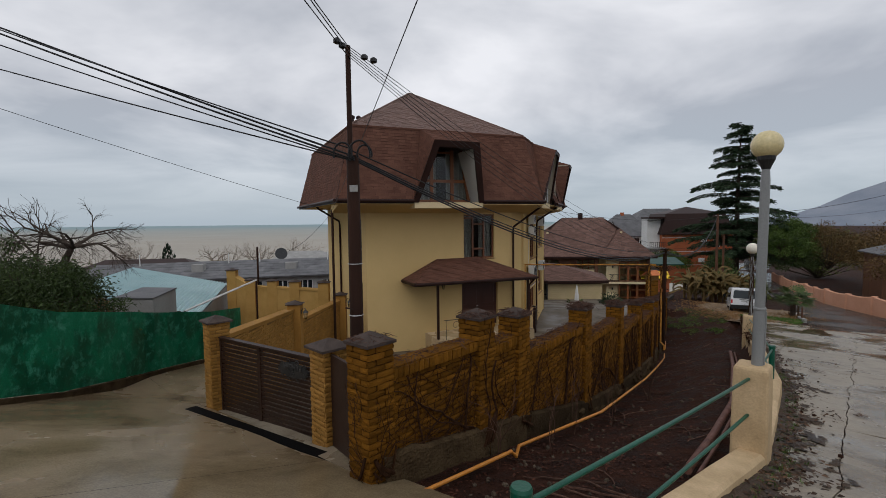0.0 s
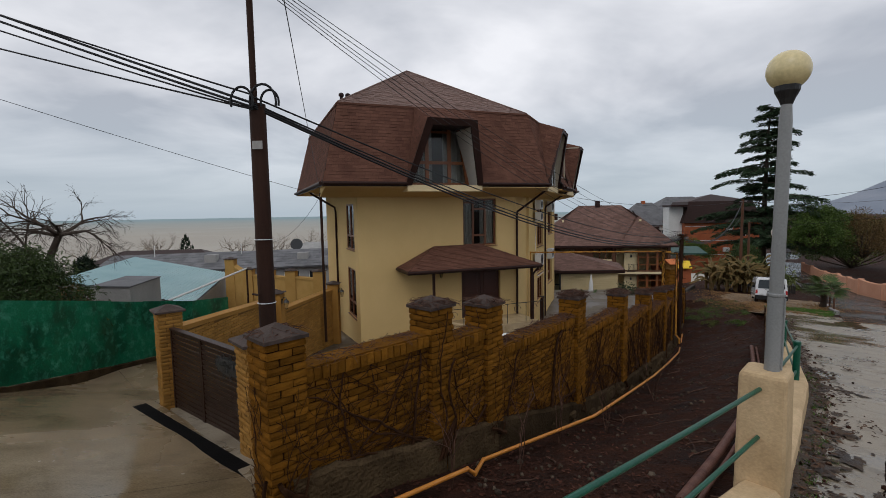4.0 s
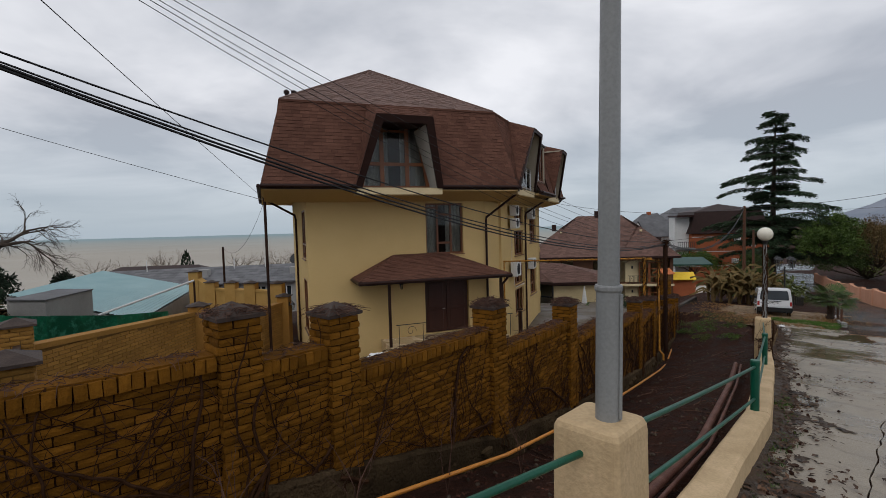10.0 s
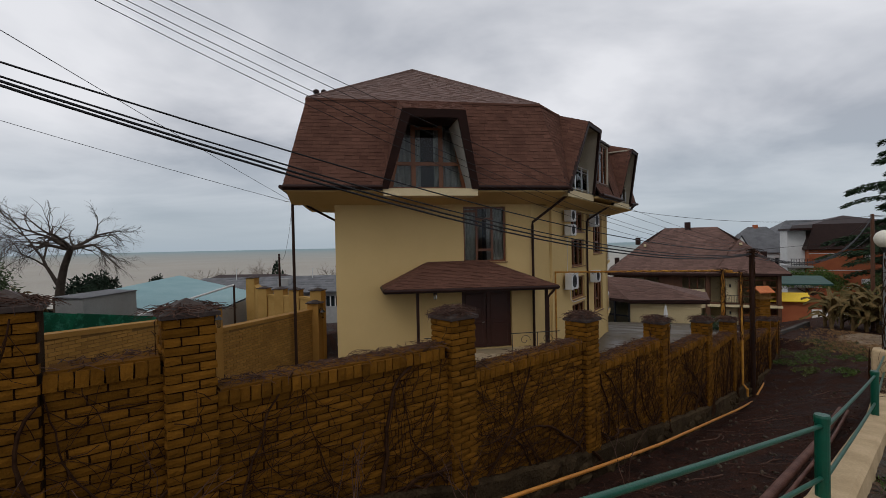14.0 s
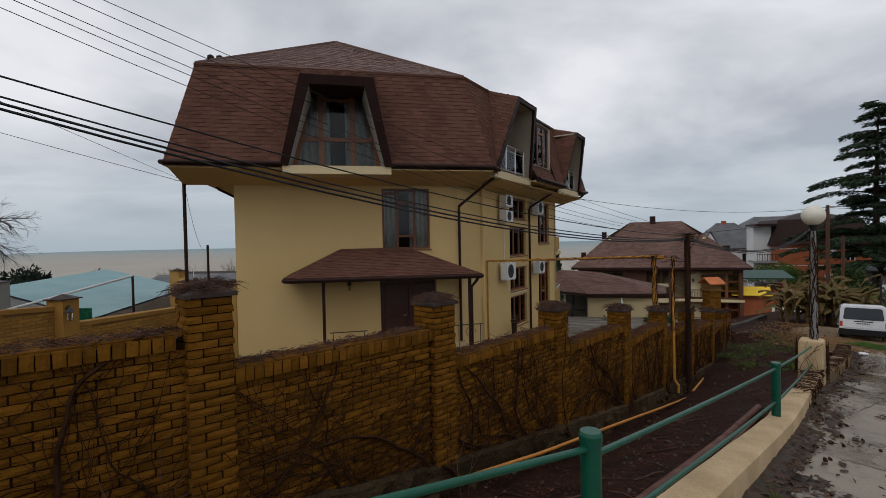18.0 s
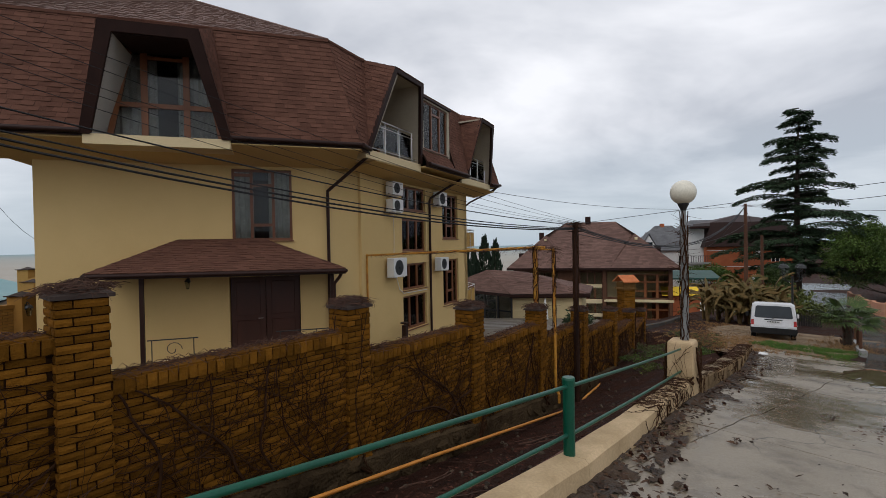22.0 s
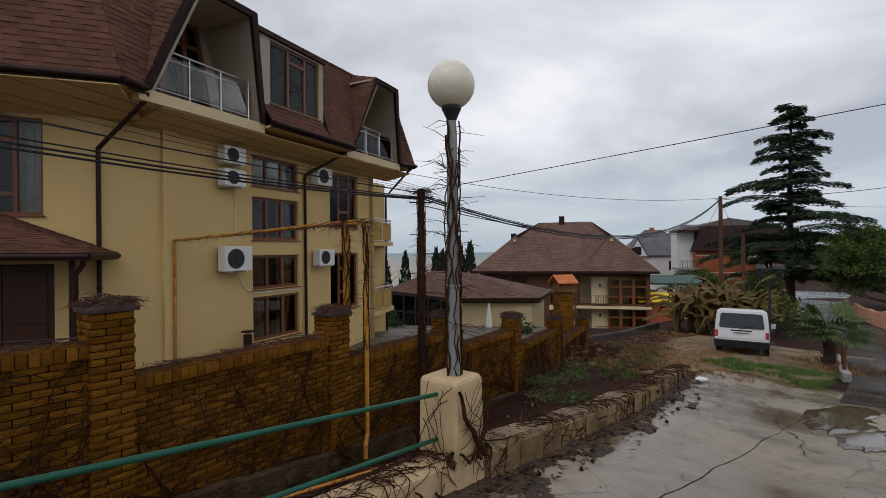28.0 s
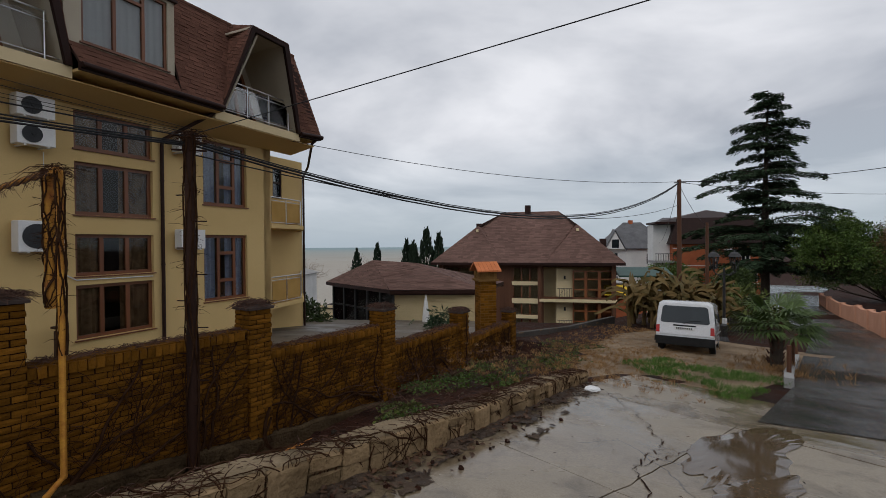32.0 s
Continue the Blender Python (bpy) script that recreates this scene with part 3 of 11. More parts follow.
lamp_post(3.409, 4.979, PED1[2] - 0.01, 2.14, M_GLOBE_Y, 0.15, "grey steel street lamp with a yellowed globe, on a cream pedestal", 0.295, (0.018, 0.008))
lamp_post(PED2[0] + 0.03, PED2[1] - 0.02, PED2[2] - 0.01, 2.22, M_GLOBE, 0.205, "grey street lamp with white globe, post wound with dead vine")

POSTS = [(0.37, 2.2, 0.35), (6.31, 8.81, -0.835), (8.92, 12.95, -1.50)]


def green_post(x, y, top):
    z = road_z(x, y)
    t = thing("railing_post", x, y, z, "round green painted steel railing post set in the kerb", "railing post", "green railing posts")
    bm = bmn()
    lathe(bm, x, y, z + 0.2, [(0.05, 0), (0.05, top - 0.06 - z - 0.2)], 18)
    part("tube", bm, M_GREEN, t, smooth=False)
    bm = bmn()
    lathe(bm, x, y, top - 0.07, [(0.055, 0), (0.057, 0.045), (0.05, 0.062)], 18)
    part("cap", bm, M_GREEN, t)


for p in POSTS:
    green_post(*p)


def rails():
    # bays: two ends, then the heights of the upper and the lower rail at both
    bays = [((-3.0, -0.9), POSTS[0][:2], 1.2, 0.24, 0.75, -0.28), (POSTS[0][:2], PED1[:2], 0.24, -0.11, -0.28, -0.50), (PED1[:2], POSTS[1][:2], -0.09, -0.93, -0.45, -1.34),
            (POSTS[1][:2], POSTS[2][:2], -0.97, -1.585, -1.38, -2.0), (POSTS[2][:2], PED2[:2], -1.59, -2.21, -2.01, -2.58)]
    for a, b, za, zb, ya, yb in bays:
        t = thing("railing", (a[0] + b[0]) / 2, (a[1] + b[1]) / 2, (ya + yb) / 2, "two glossy green tubular steel rails between posts above the kerb", "railing", "green railing bays")
        for nm, u, v in (("top_rail", za, zb), ("lower_rail", ya, yb)):
            bm = bmn()
            pts = [(lerp(a[0], b[0], i / 12), lerp(a[1], b[1], i / 12), lerp(u, v, i / 12) - 0.012 * math.sin(math.pi * i / 12)) for i in range(13)]
            tube(bm, pts, 0.017, 12)
            part(nm, bm, M_GREEN, t, smooth=True)


rails()


# ---- boundary wall: cores, caps, footing ----
def wall_core():
    for k in range(len(PILLARS) - 1):
        a, b = PILLARS[k], PILLARS[k + 1]
        top = b[2] - 0.44
        d = Vector((b[0] - a[0], b[1] - a[1], 0))
        ln, ang = d.length, math.degrees(math.atan2(d.y, d.x))
        mx, my = (a[0] + b[0]) / 2, (a[1] + b[1]) / 2
        low = min(a[3], b[3], ground_z(mx - 0.6, my + 0.4)) - 0.4
        bm = bmn()
        box(bm, mx, my, low, ln, 0.25, top - 0.07 - low, ang)
        WALLS.append(solo("wall_%d" % (k + 1), bm, M_MORTAR, "boundary wall of rough yellow split bricks with dead creeper stems", "brick wall", "structure"))
        bm = bmn()
        n = Vector((d.y, -d.x, 0)).normalized()
        u = d.normalized()
        pts = []
        for i in range(9):
            p = Vector((a[0], a[1], 0)) + d * (i / 8) + n * (0.125 + 0.10 + 0.03 * noise.noise((i, k, 2.0)))
            zt = lerp(a[3], b[3], i / 8) + 0.45 + 0.04 * noise.noise((i * 0.8, k * 3.0, 9.0))
            pts.append((p, zt))
        rows = []
        for p, zt in pts:
            rows.append([bm.verts.new((p.x + n.x * 0.06, p.y + n.y * 0.06, zt - 1.2)), bm.verts.new((p.x, p.y, zt - 0.04)), bm.verts.new((p.x - n.x * 0.05, p.y - n.y * 0.05, zt)), bm.verts.new((p.x - n.x * 0.2, p.y - n.y * 0.2, zt + 0.02))])
        for r0, r1 in zip(rows, rows[1:]):
            for i in range(3):
                bm.faces.new((r0[i], r1[i], r1[i + 1], r0[i + 1]))
        bmesh.ops.recalc_face_normals(bm, faces=bm.faces[:])
        solo("wall_footing", bm, M_STONE, "dark rough stone footing under the brick wall", "wall footing", "structure")


def pillar_core(p, ang, size=0.40):
    t = thing("brick_pillar", p[0], p[1], p[3] - 0.3, "square yellow brick wall pillar with a tiled cap" + (" and dead creeper on top" if size < 0.41 else ""), "pillar", "boundary wall pillars", rz=ang)
    bm = bmn()
    box(bm, p[0], p[1], p[3] - 0.4, size - 0.03, size - 0.03, p[2] - 0.13 - p[3] + 0.4, ang)
    part("core", bm, M_MORTAR if size < 0.41 else M_MORTAR_Y, t)
    bm = bmn()
    h = size / 2 + (0.025 if size < 0.41 else 0.06)
    m = pose(p[0], p[1], p[2] - 0.13, 0, 0, ang)
    base = [m @ Vector(q) for q in ((-h, -h, 0), (h, -h, 0), (h, h, 0), (-h, h, 0))]
    edge = [q + Vector((0, 0, 0.035)) for q in base]
    vb, ve = [bm.verts.new(q) for q in base], [bm.verts.new(q) for q in edge]
    tip = bm.verts.new(m @ Vector((0, 0, 0.15)))
    bm.faces.new(vb[::-1])
    for i in range(4):
        bm.faces.new((vb[i], vb[(i + 1) % 4], ve[(i + 1) % 4], ve[i]))
        bm.faces.new((ve[i], ve[(i + 1) % 4], tip))
    part("cap", bm, M_CAP, t, "dark brown pyramid cap")
    return t


WALLS = []
wall_core()
PILLAR_OBS = []
for k, p in enumerate(PILLARS):
    q0, q1 = PILLARS[max(k - 1, 0)], PILLARS[min(k + 1, len(PILLARS) - 1)]
    PILLAR_OBS.append((pillar_core(p, math.degrees(math.atan2(q1[1] - q0[1], q1[0] - q0[0]))), math.degrees(math.atan2(q1[1] - q0[1], q1[0] - q0[0]))))


# ---- main house ----
HC = Vector((3.62, 22.40, 0))
HA, HNA = Vector((0.908, 0.419, 0)), Vector((0.419, -0.908, 0))
HB, HNB = Vector((0.334, 0.943, 0)), Vector((0.943, -0.334, 0))


def pa(u, off, z):
    return HC + HA * u + HNA * off + Vector((0, 0, z))


def pb(v, off, z):
    return HC + HB * v + HNB * off + Vector((0, 0, z))


def pl(w, off, z):
    """The side that runs back from the end of the entrance front: w metres back, off metres out."""
    return pa(-7.5 - off, -w, z)


def wall_sheet(bm, fn, u0, u1, z0, z1, holes, thick=0.3):
    """An upright wall of one connected mesh, with openings through its thickness."""
    us = sorted({u0, u1, *[h[0] for h in holes], *[h[1] for h in holes]})
    zs = sorted({z0, z1, *[h[2] for h in holes], *[h[3] for h in holes]})
    nu, nz = len(us) - 1, len(zs) - 1

    def solid(i, j):
        if not (0 <= i < nu and 0 <= j < nz):
            return False
        u, z = (us[i] + us[i + 1]) / 2, (zs[j] + zs[j + 1]) / 2
        return not any(h[0] < u < h[1] and h[2] < z < h[3] for h in holes)
    vs = {}

    def v(i, j, k):
        if (i, j, k) not in vs:
            vs[i, j, k] = bm.verts.new(fn(us[i], -thick * k, zs[j]))
        return vs[i, j, k]
    fs = []
    for i in range(nu):
        for j in range(nz):
            if not solid(i, j):
                continue
            for k in (0, 1):
                fs.append(bm.faces.new((v(i, j, k), v(i + 1, j, k), v(i + 1, j + 1, k), v(i, j + 1, k))))
            for di, dj, p, q in ((-1, 0, (i, j), (i, j + 1)), (1, 0, (i + 1, j), (i + 1, j + 1)), (0, -1, (i, j), (i + 1, j)), (0, 1, (i, j + 1), (i + 1, j + 1))):
                if not solid(i + di, j + dj):
                    fs.append(bm.faces.new((v(*p, 0), v(*q, 0), v(*q, 1), v(*p, 1))))
    bmesh.ops.recalc_face_normals(bm, faces=fs)
    return bm


WIN_N = [0]


def window(fn, u0, u1, z0, z1, cols, rows=(), curtain=None, label="brown framed window with dark glass", set_in=0.1, frame=M_WINFRAME, sill=True, bar=0.06, depth=0.22):
    """A window in the wall given by fn(u, off, z): frame, mullions, panes, sill. rows: (column, height share)."""
    WIN_N[0] += 1
    o = fn((u0 + u1) / 2, -set_in, z0)
    t = thing("window_%d" % WIN_N[0], o.x, o.y, o.z, label, "window", "", "structure")

    def bar_at(name, a0, a1, b0, b1, out=0.0):
        b = bmn()
        prism(b, [fn(a0, -set_in + out, b0), fn(a1, -set_in + out, b0), fn(a1, -set_in + out, b1), fn(a0, -set_in + out, b1)], fn(a0, -set_in - 0.06, b0) - fn(a0, -set_in + out, b0))
        return part(name, b, frame, t)
    bar_at("window_frame", u0, u0 + bar, z0, z1)
    bar_at("window_frame", u1 - bar, u1, z0, z1)
    bar_at("window_frame", u0 + bar, u1 - bar, z1 - bar, z1)
    bar_at("window_frame", u0 + bar, u1 - bar, z0, z0 + bar)
    edges = [u0 + bar * 0.5] + [lerp(u0, u1, c) for c in cols] + [u1 - bar * 0.5]
    for c in edges[1:-1]:
        bar_at("mullion", c - bar * 0.55, c + bar * 0.55, z0 + bar, z1 - bar, 0.01)
    for k, r in rows:
        z = lerp(z0, z1, r)
        bar_at("transom", edges[k] + bar * 0.5, edges[k + 1] - bar * 0.5, z - bar * 0.6, z + bar * 0.6, 0.008)
    for a, b in zip(edges, edges[1:]):
        g = bmn()
        prism(g, [fn(a, -set_in - 0.03, z0 + bar), fn(b, -set_in - 0.03, z0 + bar), fn(b, -set_in - 0.03, z1 - bar), fn(a, -set_in - 0.03, z1 - bar)], fn(a, -set_in - 0.036, z0) - fn(a, -set_in - 0.03, z0))
        part("pane", g, M_GLASS, t).visible_shadow = False
    if sill:
        s = bmn()
        prism(s, [fn(u0 - 0.04, 0.05, z0 - 0.035), fn(u1 + 0.04, 0.05, z0 - 0.035), fn(u1 + 0.04, 0.05, z0 - 0.005), fn(u0 - 0.04, 0.05, z0 - 0.005)], fn(u0, -set_in, z0) - fn(u0, 0.05, z0))
        part("window_sill", s, frame, t)
    if curtain:
        n = max(8, int((u1 - u0) / 0.05))
        vs0, vs1, bmc = [], [], bmn()
        for i in range(n + 1):
            u = lerp(u0, u1, i / n)
            w = -set_in - depth + 0.16 * depth * math.sin(i * 1.9)
            vs0.append(bmc.verts.new(fn(u, w, z0)))
            vs1.append(bmc.verts.new(fn(u, w, z1)))
        gap0, gap1 = int(n * 0.36), int(n * 0.62)
        for i in range(n):
            if gap0 <= i < gap1 and len(cols) > 0 and curtain is not M_CURTAIN_W:
                continue
            bmc.faces.new((vs0[i], vs0[i + 1], vs1[i + 1], vs1[i]))
        part("curtain", bmc, curtain, t, smooth=True)
    return t


HZ0, HZE = -5.6, 2.45
A_WIN = (-2.95, -1.34, -0.18, 1.85)
A_DOOR = (-3.06, -1.16, -3.35, -1.2)
B_WINS = [(3.6, 5.45, 0.91, 1.82), (3.6, 5.45, -0.645, 0.61), (3.6, 5.45, -2.1, -1.1), (3.6, 5.45, -3.6, -2.31)]
B_WINS2 = [(6.97, 8.58, -0.16, 1.80), (6.97, 8.58, -3.09, -1.07)]
L_WINS = [(0.7, 2.3, -0.2, 1.7), (0.7, 2.3, -3.05, -1.0)]


def house_walls():
    bm = bmn()
    wall_sheet(bm, pa, -7.5, -0.35, HZ0, HZE, [A_WIN, A_DOOR])
    solo("house_wall", bm, M_STUCCO, "yellow stucco entrance front of the three-storey house", "house wall", "structure")
    bm = bmn()
    wall_sheet(bm, pb, 1.0, 9.6, HZ0, HZE, B_WINS + B_WINS2)
    solo("house_wall", bm, M_STUCCO, "yellow stucco long front of the house with brown windows", "house wall", "structure")
    bm = bmn()
    wall_sheet(bm, lambda w, o, z: pl(w, o, z), 0.302, 8.0, HZ0, HZE, L_WINS)
    solo("house_wall", bm, M_STUCCO, "yellow stucco side wall of the house with narrow windows", "house wall", "structure")
    bm = bmn()
    a, b = pa(-0.35, 0, HZ0), pb(1.0, 0, HZ0)
    d = (b - a).normalized()
    n = Vector((-d.y, d.x, 0))
    prism(bm, [a, b, b + Vector((0, 0, HZE - HZ0)), a + Vector((0, 0, HZE - HZ0))], n * 0.3)
    solo("house_wall", bm, M_STUCCO, "narrow angled yellow stucco wall at the corner of the house", "house wall", "structure")
    bm = bmn()
    prism(bm, [pb(0.95, 0.10, HZ0), pb(1.32, 0.10, HZ0), pb(1.32, -0.02, HZ0), pb(0.95, -0.02, HZ0)], (0, 0, 2.2 - HZ0))
    solo("pilaster", bm, M_STUCCO, "flat yellow stucco pilaster on the house corner", "pilaster", "structure")
    bm = bmn()
    pts = [pb(9.6, 0, HZ0), pb(9.6, -8.5, HZ0), pa(-7.5, -8.0, HZ0)]
    for p, q in zip(pts, pts[1:]):
        d = (q - p).normalized()
        prism(bm, [p, q, q + Vector((0, 0, HZE - HZ0)), p + Vector((0, 0, HZE - HZ0))], Vector((-d.y, d.x, 0)) * 0.3)
    solo("house_wall", bm, M_STUCCO, "plain yellow stucco rear walls of the house", "house wall", "structure")
    # Assumed floors and partitions behind the panes, coloured as dark as unlit rooms.
    bm = bmn()
    for z in (-3.45, -0.75, 2.1):
        prism(bm, [pa(-7.2, -0.3, z), pa(-0.5, -0.3, z), pb(1.0, -0.3, z), pb(9.3, -0.3, z), pb(9.3, -8.2, z), pa(-7.2, -7.7, z)], (0, 0, 0.25))
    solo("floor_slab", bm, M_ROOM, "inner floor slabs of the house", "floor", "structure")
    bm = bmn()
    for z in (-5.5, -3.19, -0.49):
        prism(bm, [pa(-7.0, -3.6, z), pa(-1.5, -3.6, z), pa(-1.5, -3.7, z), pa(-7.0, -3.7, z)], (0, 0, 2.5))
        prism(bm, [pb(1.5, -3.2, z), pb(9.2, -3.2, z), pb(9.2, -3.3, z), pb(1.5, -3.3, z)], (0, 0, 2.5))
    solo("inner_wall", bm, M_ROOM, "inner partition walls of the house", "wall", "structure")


house_walls()
window(pa, *A_WIN, (0.32, 0.68), [(1, 0.78), (1, 0.22), (0, 0.92)], M_CURTAIN, "brown three-part window with dark glass above the porch roof", bar=0.07)
for z in B_WINS:
    window(pb, *z, (0.33, 0.66), [], M_CURTAIN_BROWN, "brown three-part stairwell window in a yellow wall", bar=0.085, depth=0.12)
for z in B_WINS2:
    window(pb, *z, (0.36, 0.72), [(1, 0.72), (1, 0.3)], M_CURTAIN_BLUE, "tall brown window with pale blue curtains", bar=0.085, depth=0.16)
for z in L_WINS:
    window(pl, *z, (0.5,), [(0, 0.3), (1, 0.3)], None, "narrow brown window in the house side", 0.02)

# entrance door, two leaves
t = thing("door_1", *pa(-2.11, -0.15, -3.35), "closed dark red double entrance door under a porch roof", "door", "", "structure")
for u0, u1 in ((-3.04, -2.12), (-2.10, -1.18)):
    bm = bmn()
    prism(bm, [pa(u0, -0.12, -3.33), pa(u1, -0.12, -3.33), pa(u1, -0.12, -1.22), pa(u0, -0.12, -1.22)], HNA * -0.06)
    leaf = part("door_leaf", bm, M_DOOR, t)
    for z0, z1 in ((-3.2, -2.45), (-2.3, -1.35)):
        bm = bmn()
        prism(bm, [pa(u0 + 0.14, -0.12, z0), pa(u1 - 0.14, -0.12, z0), pa(u1 - 0.14, -0.12, z1), pa(u0 + 0.14, -0.12, z1)], HNA * 0.025)
        bmesh.ops.bevel(bm, geom=bm.edges[:], offset=0.012, segments=1, affect="EDGES")
        part("door_panel", bm, M_DOOR, leaf)
bm = bmn()
tube(bm, [pa(-2.2, -0.1, -2.4), pa(-2.2, -0.04, -2.4), pa(-2.32, -0.04, -2.4)], 0.012, 6)
part("door_handle", bm, M_STEEL, t)


def shingles(bm, bl, br, tr, tl, course=0.125, tab=0.26, lift=0.017):
    """Rows of shingle tabs on the sloping face bl, br, tr, tl; every tab is a piece of its own."""
    bl, br, tr, tl = Vector(bl), Vector(br), Vector(tr), Vector(tl)
    n = (br - bl).cross(tl - bl)
    if n.length < 1e-6:
        n = (br - bl).cross(tr - bl) if (br - bl).length > 1e-6 else (tr - bl).cross(tl - bl)
    n.normalize()
    if n.z < 0:
        n = -n
    h = max((tl - bl).length, (tr - br).length)
    rows = max(1, int(h / course))
    for i in range(rows):
        f0, f1 = i / rows, min(1.0, (i + 1.12) / rows)
        l0, r0, l1, r1 = bl.lerp(tl, f0), br.lerp(tr, f0), bl.lerp(tl, f1), br.lerp(tr, f1)
        w = (r0 - l0).length
        if w < 0.06:
            continue
        x, flip = -random.random() * tab, i % 2 == 0
        while x < w:
            x2 = x + tab * random.uniform(0.85, 1.15)
            flip = not flip
            a, b = max(x, 0.0) / w, min(x2 - 0.003, w) / w
            x = x2
            if b - a < 0.01:
                continue
            e = lift * (random.uniform(0.85, 1.25) if flip else random.uniform(0.35, 0.7))
            p0, p1, p2, p3 = l0.lerp(r0, a) + n * e, l0.lerp(r0, b) + n * e, l1.lerp(r1, b) + n * 0.002, l1.lerp(r1, a) + n * 0.002
            v = [bm.verts.new(p) for p in (p0, p1, p2, p3, p0 - n * (e + 0.004), p1 - n * (e + 0.004))]
            bm.faces.new((v[0], v[1], v[2], v[3]))
            bm.faces.new((v[4], v[5], v[1], v[0]))
    return bm


def slab_face(bm, pts, th=0.05):
    pts = [Vector(p) for p in pts]
    n = (pts[1] - pts[0]).cross(pts[-1] - pts[0])
    if n.length < 1e-6:
        n = (pts[2] - pts[0]).cross(pts[-1] - pts[0])
    n.normalize()
    if n.z < 0:
        n = -n
    prism(bm, [p - n * 0.003 for p in pts], n * -th)


E0, E1 = pa(-8.98, 1.45, 2.45), pa(0.50, 1.32, 2.45)
Q0, Q1 = pa(-8.26, 0.85, 5.33), pa(-0.29, 0.85, 5.38)
EB0, EB1 = pb(-0.12, 1.2, 2.42), pb(10.75, 1.3, 2.5)
Q2, Q3 = pb(0.55, 0.60, 5.25), pb(10.15, 0.60, 5.3)
EL, QL = pa(-8.98, -8.5, 2.45), pa(-8.26, -8.0, 5.33)
EF, QF = pb(10.75, -9.2, 2.5), pb(10.15, -8.6, 5.3)
R1, R2 = Vector((-1.59, 23.45, 7.87)), Vector((1.85, 29.4, 7.8))
DA = [pa(-5.92, 1.45, 2.45), pa(-2.78, 1.40, 2.45), pa(-3.22, 0.86, 5.34), pa(-5.34, 0.86, 5.34)]
DT0, DT1 = pa(-5.32, 2.22, 4.72), pa(-3.32, 2.22, 4.72)

roof = thing("house_roof", R1.x, R1.y, 5.3, "mansard roof of dark brown bitumen shingles with dormers", "roof", "", "structure")
ROOF_FACES = [
    (E0, DA[0], DA[3], Q0), (DA[1], E1, Q1, DA[2]), (E1, EB0, Q2, Q1), (EL, E0, Q0, QL), (EF, EL, QL, QF),
    (Q0, Q1, R1, R1), (Q1, Q2, R1, R1), (Q2, Q3, R2, R1), (Q3, QF, R2, R2), (QF, QL, R1, R2), (QL, Q0, R1, R1),
    (pb(5.3, 1.45, 2.45), pb(6.5, 1.45, 2.45), pb(7.5, 0.6, 5.27), pb(5.25, 0.6, 5.27)),
    (pb(9.78, 1.2, 2.45), EB1, Q3, pb(9.8, 0.62, 5.27)),
    (EB1, EF, QF, Q3),
    (pb(3.02, 1.45, 2.45), pb(5.3, 1.45, 2.45), pb(5.28, 1.2, 2.92), pb(2.9, 1.2, 2.92)),
    (pb(2.5, 1.28, 4.8), pb(5.28, 1.28, 4.8), pb(5.28, 0.6, 5.27), pb(2.6, 0.6, 5.27)),
    (DT0, DT1, DA[2], DA[3]),
    (DA[0], DA[0], DA[3], DT0),
    (DA[1], DA[1], DT1, DA[2]),
    (EB0, EB0, pb(0.6, 1.70, 4.86), Q2),
    (pb(6.5, 1.45, 2.45), pb(6.5, 1.45, 2.45), pb(7.2, 1.84, 4.86), pb(7.5, 0.6, 5.27)),
    (pb(0.6, 1.72, 4.86), pb(2.3, 1.72, 4.86), pb(2.6, 0.6, 5.27), Q2),
    (pb(7.2, 1.86, 4.86), pb(8.6, 1.86, 4.86), pb(9.2, 0.6, 5.29), pb(7.5, 0.6, 5.27)),
    (pb(2.3, 1.72, 4.86), pb(3.0, 1.2, 2.45), pb(3.0, 0.6, 5.27), pb(2.6, 0.6, 5.27)),
    (pb(8.6, 1.86, 4.86), pb(9.8, 1.2, 2.45), pb(9.8, 0.6, 5.28), pb(9.2, 0.6, 5.29)),
]
for f in ROOF_FACES:
    bm = bmn()
    q = [v for i, v in enumerate(f) if (Vector(v) - Vector(f[i - 1])).length > 1e-4]
    slab_face(bm, q)
    deck = part("roof_deck", bm, M_ROOF_BASE, roof)
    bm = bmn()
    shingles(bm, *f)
    # Upper slopes take the shingle with sky sheen in its colour.
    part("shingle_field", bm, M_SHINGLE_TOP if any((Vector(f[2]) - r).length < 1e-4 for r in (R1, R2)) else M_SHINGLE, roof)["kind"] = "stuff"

# eaves: gutters, fascia and soffit
for a, b in ((E0, DA[0]), (DA[1], E1), (E1, EB0), (EL, E0), (pb(3.02, 1.45, 2.45), pb(6.5, 1.45, 2.45)), (pb(9.78, 1.2, 2.45), EB1), (EB1, EF)):
    a, b = Vector(a), Vector(b)
    d = (b - a).normalized()
    n = Vector((d.y, -d.x, 0))
    bm = bmn()
    prism(bm, [a + n * 0.02 - Vector((0, 0, 0.16)), a + n * 0.02 + Vector((0, 0, 0.01)), a - n * 0.08 + Vector((0, 0, 0.01)), a - n * 0.08 - Vector((0, 0, 0.16))], b - a)
    part("fascia", bm, M_TRIM, roof)
    bm = bmn()
    tube(bm, [a + n * 0.075 - Vector((0, 0, 0.06)), b + n * 0.075 - Vector((0, 0, 0.06))], 0.062, 10)
    part("gutter", bm, M_TRIM, roof, smooth=True)
bm = bmn()
o = lambda p, z: Vector((p.x, p.y, z))
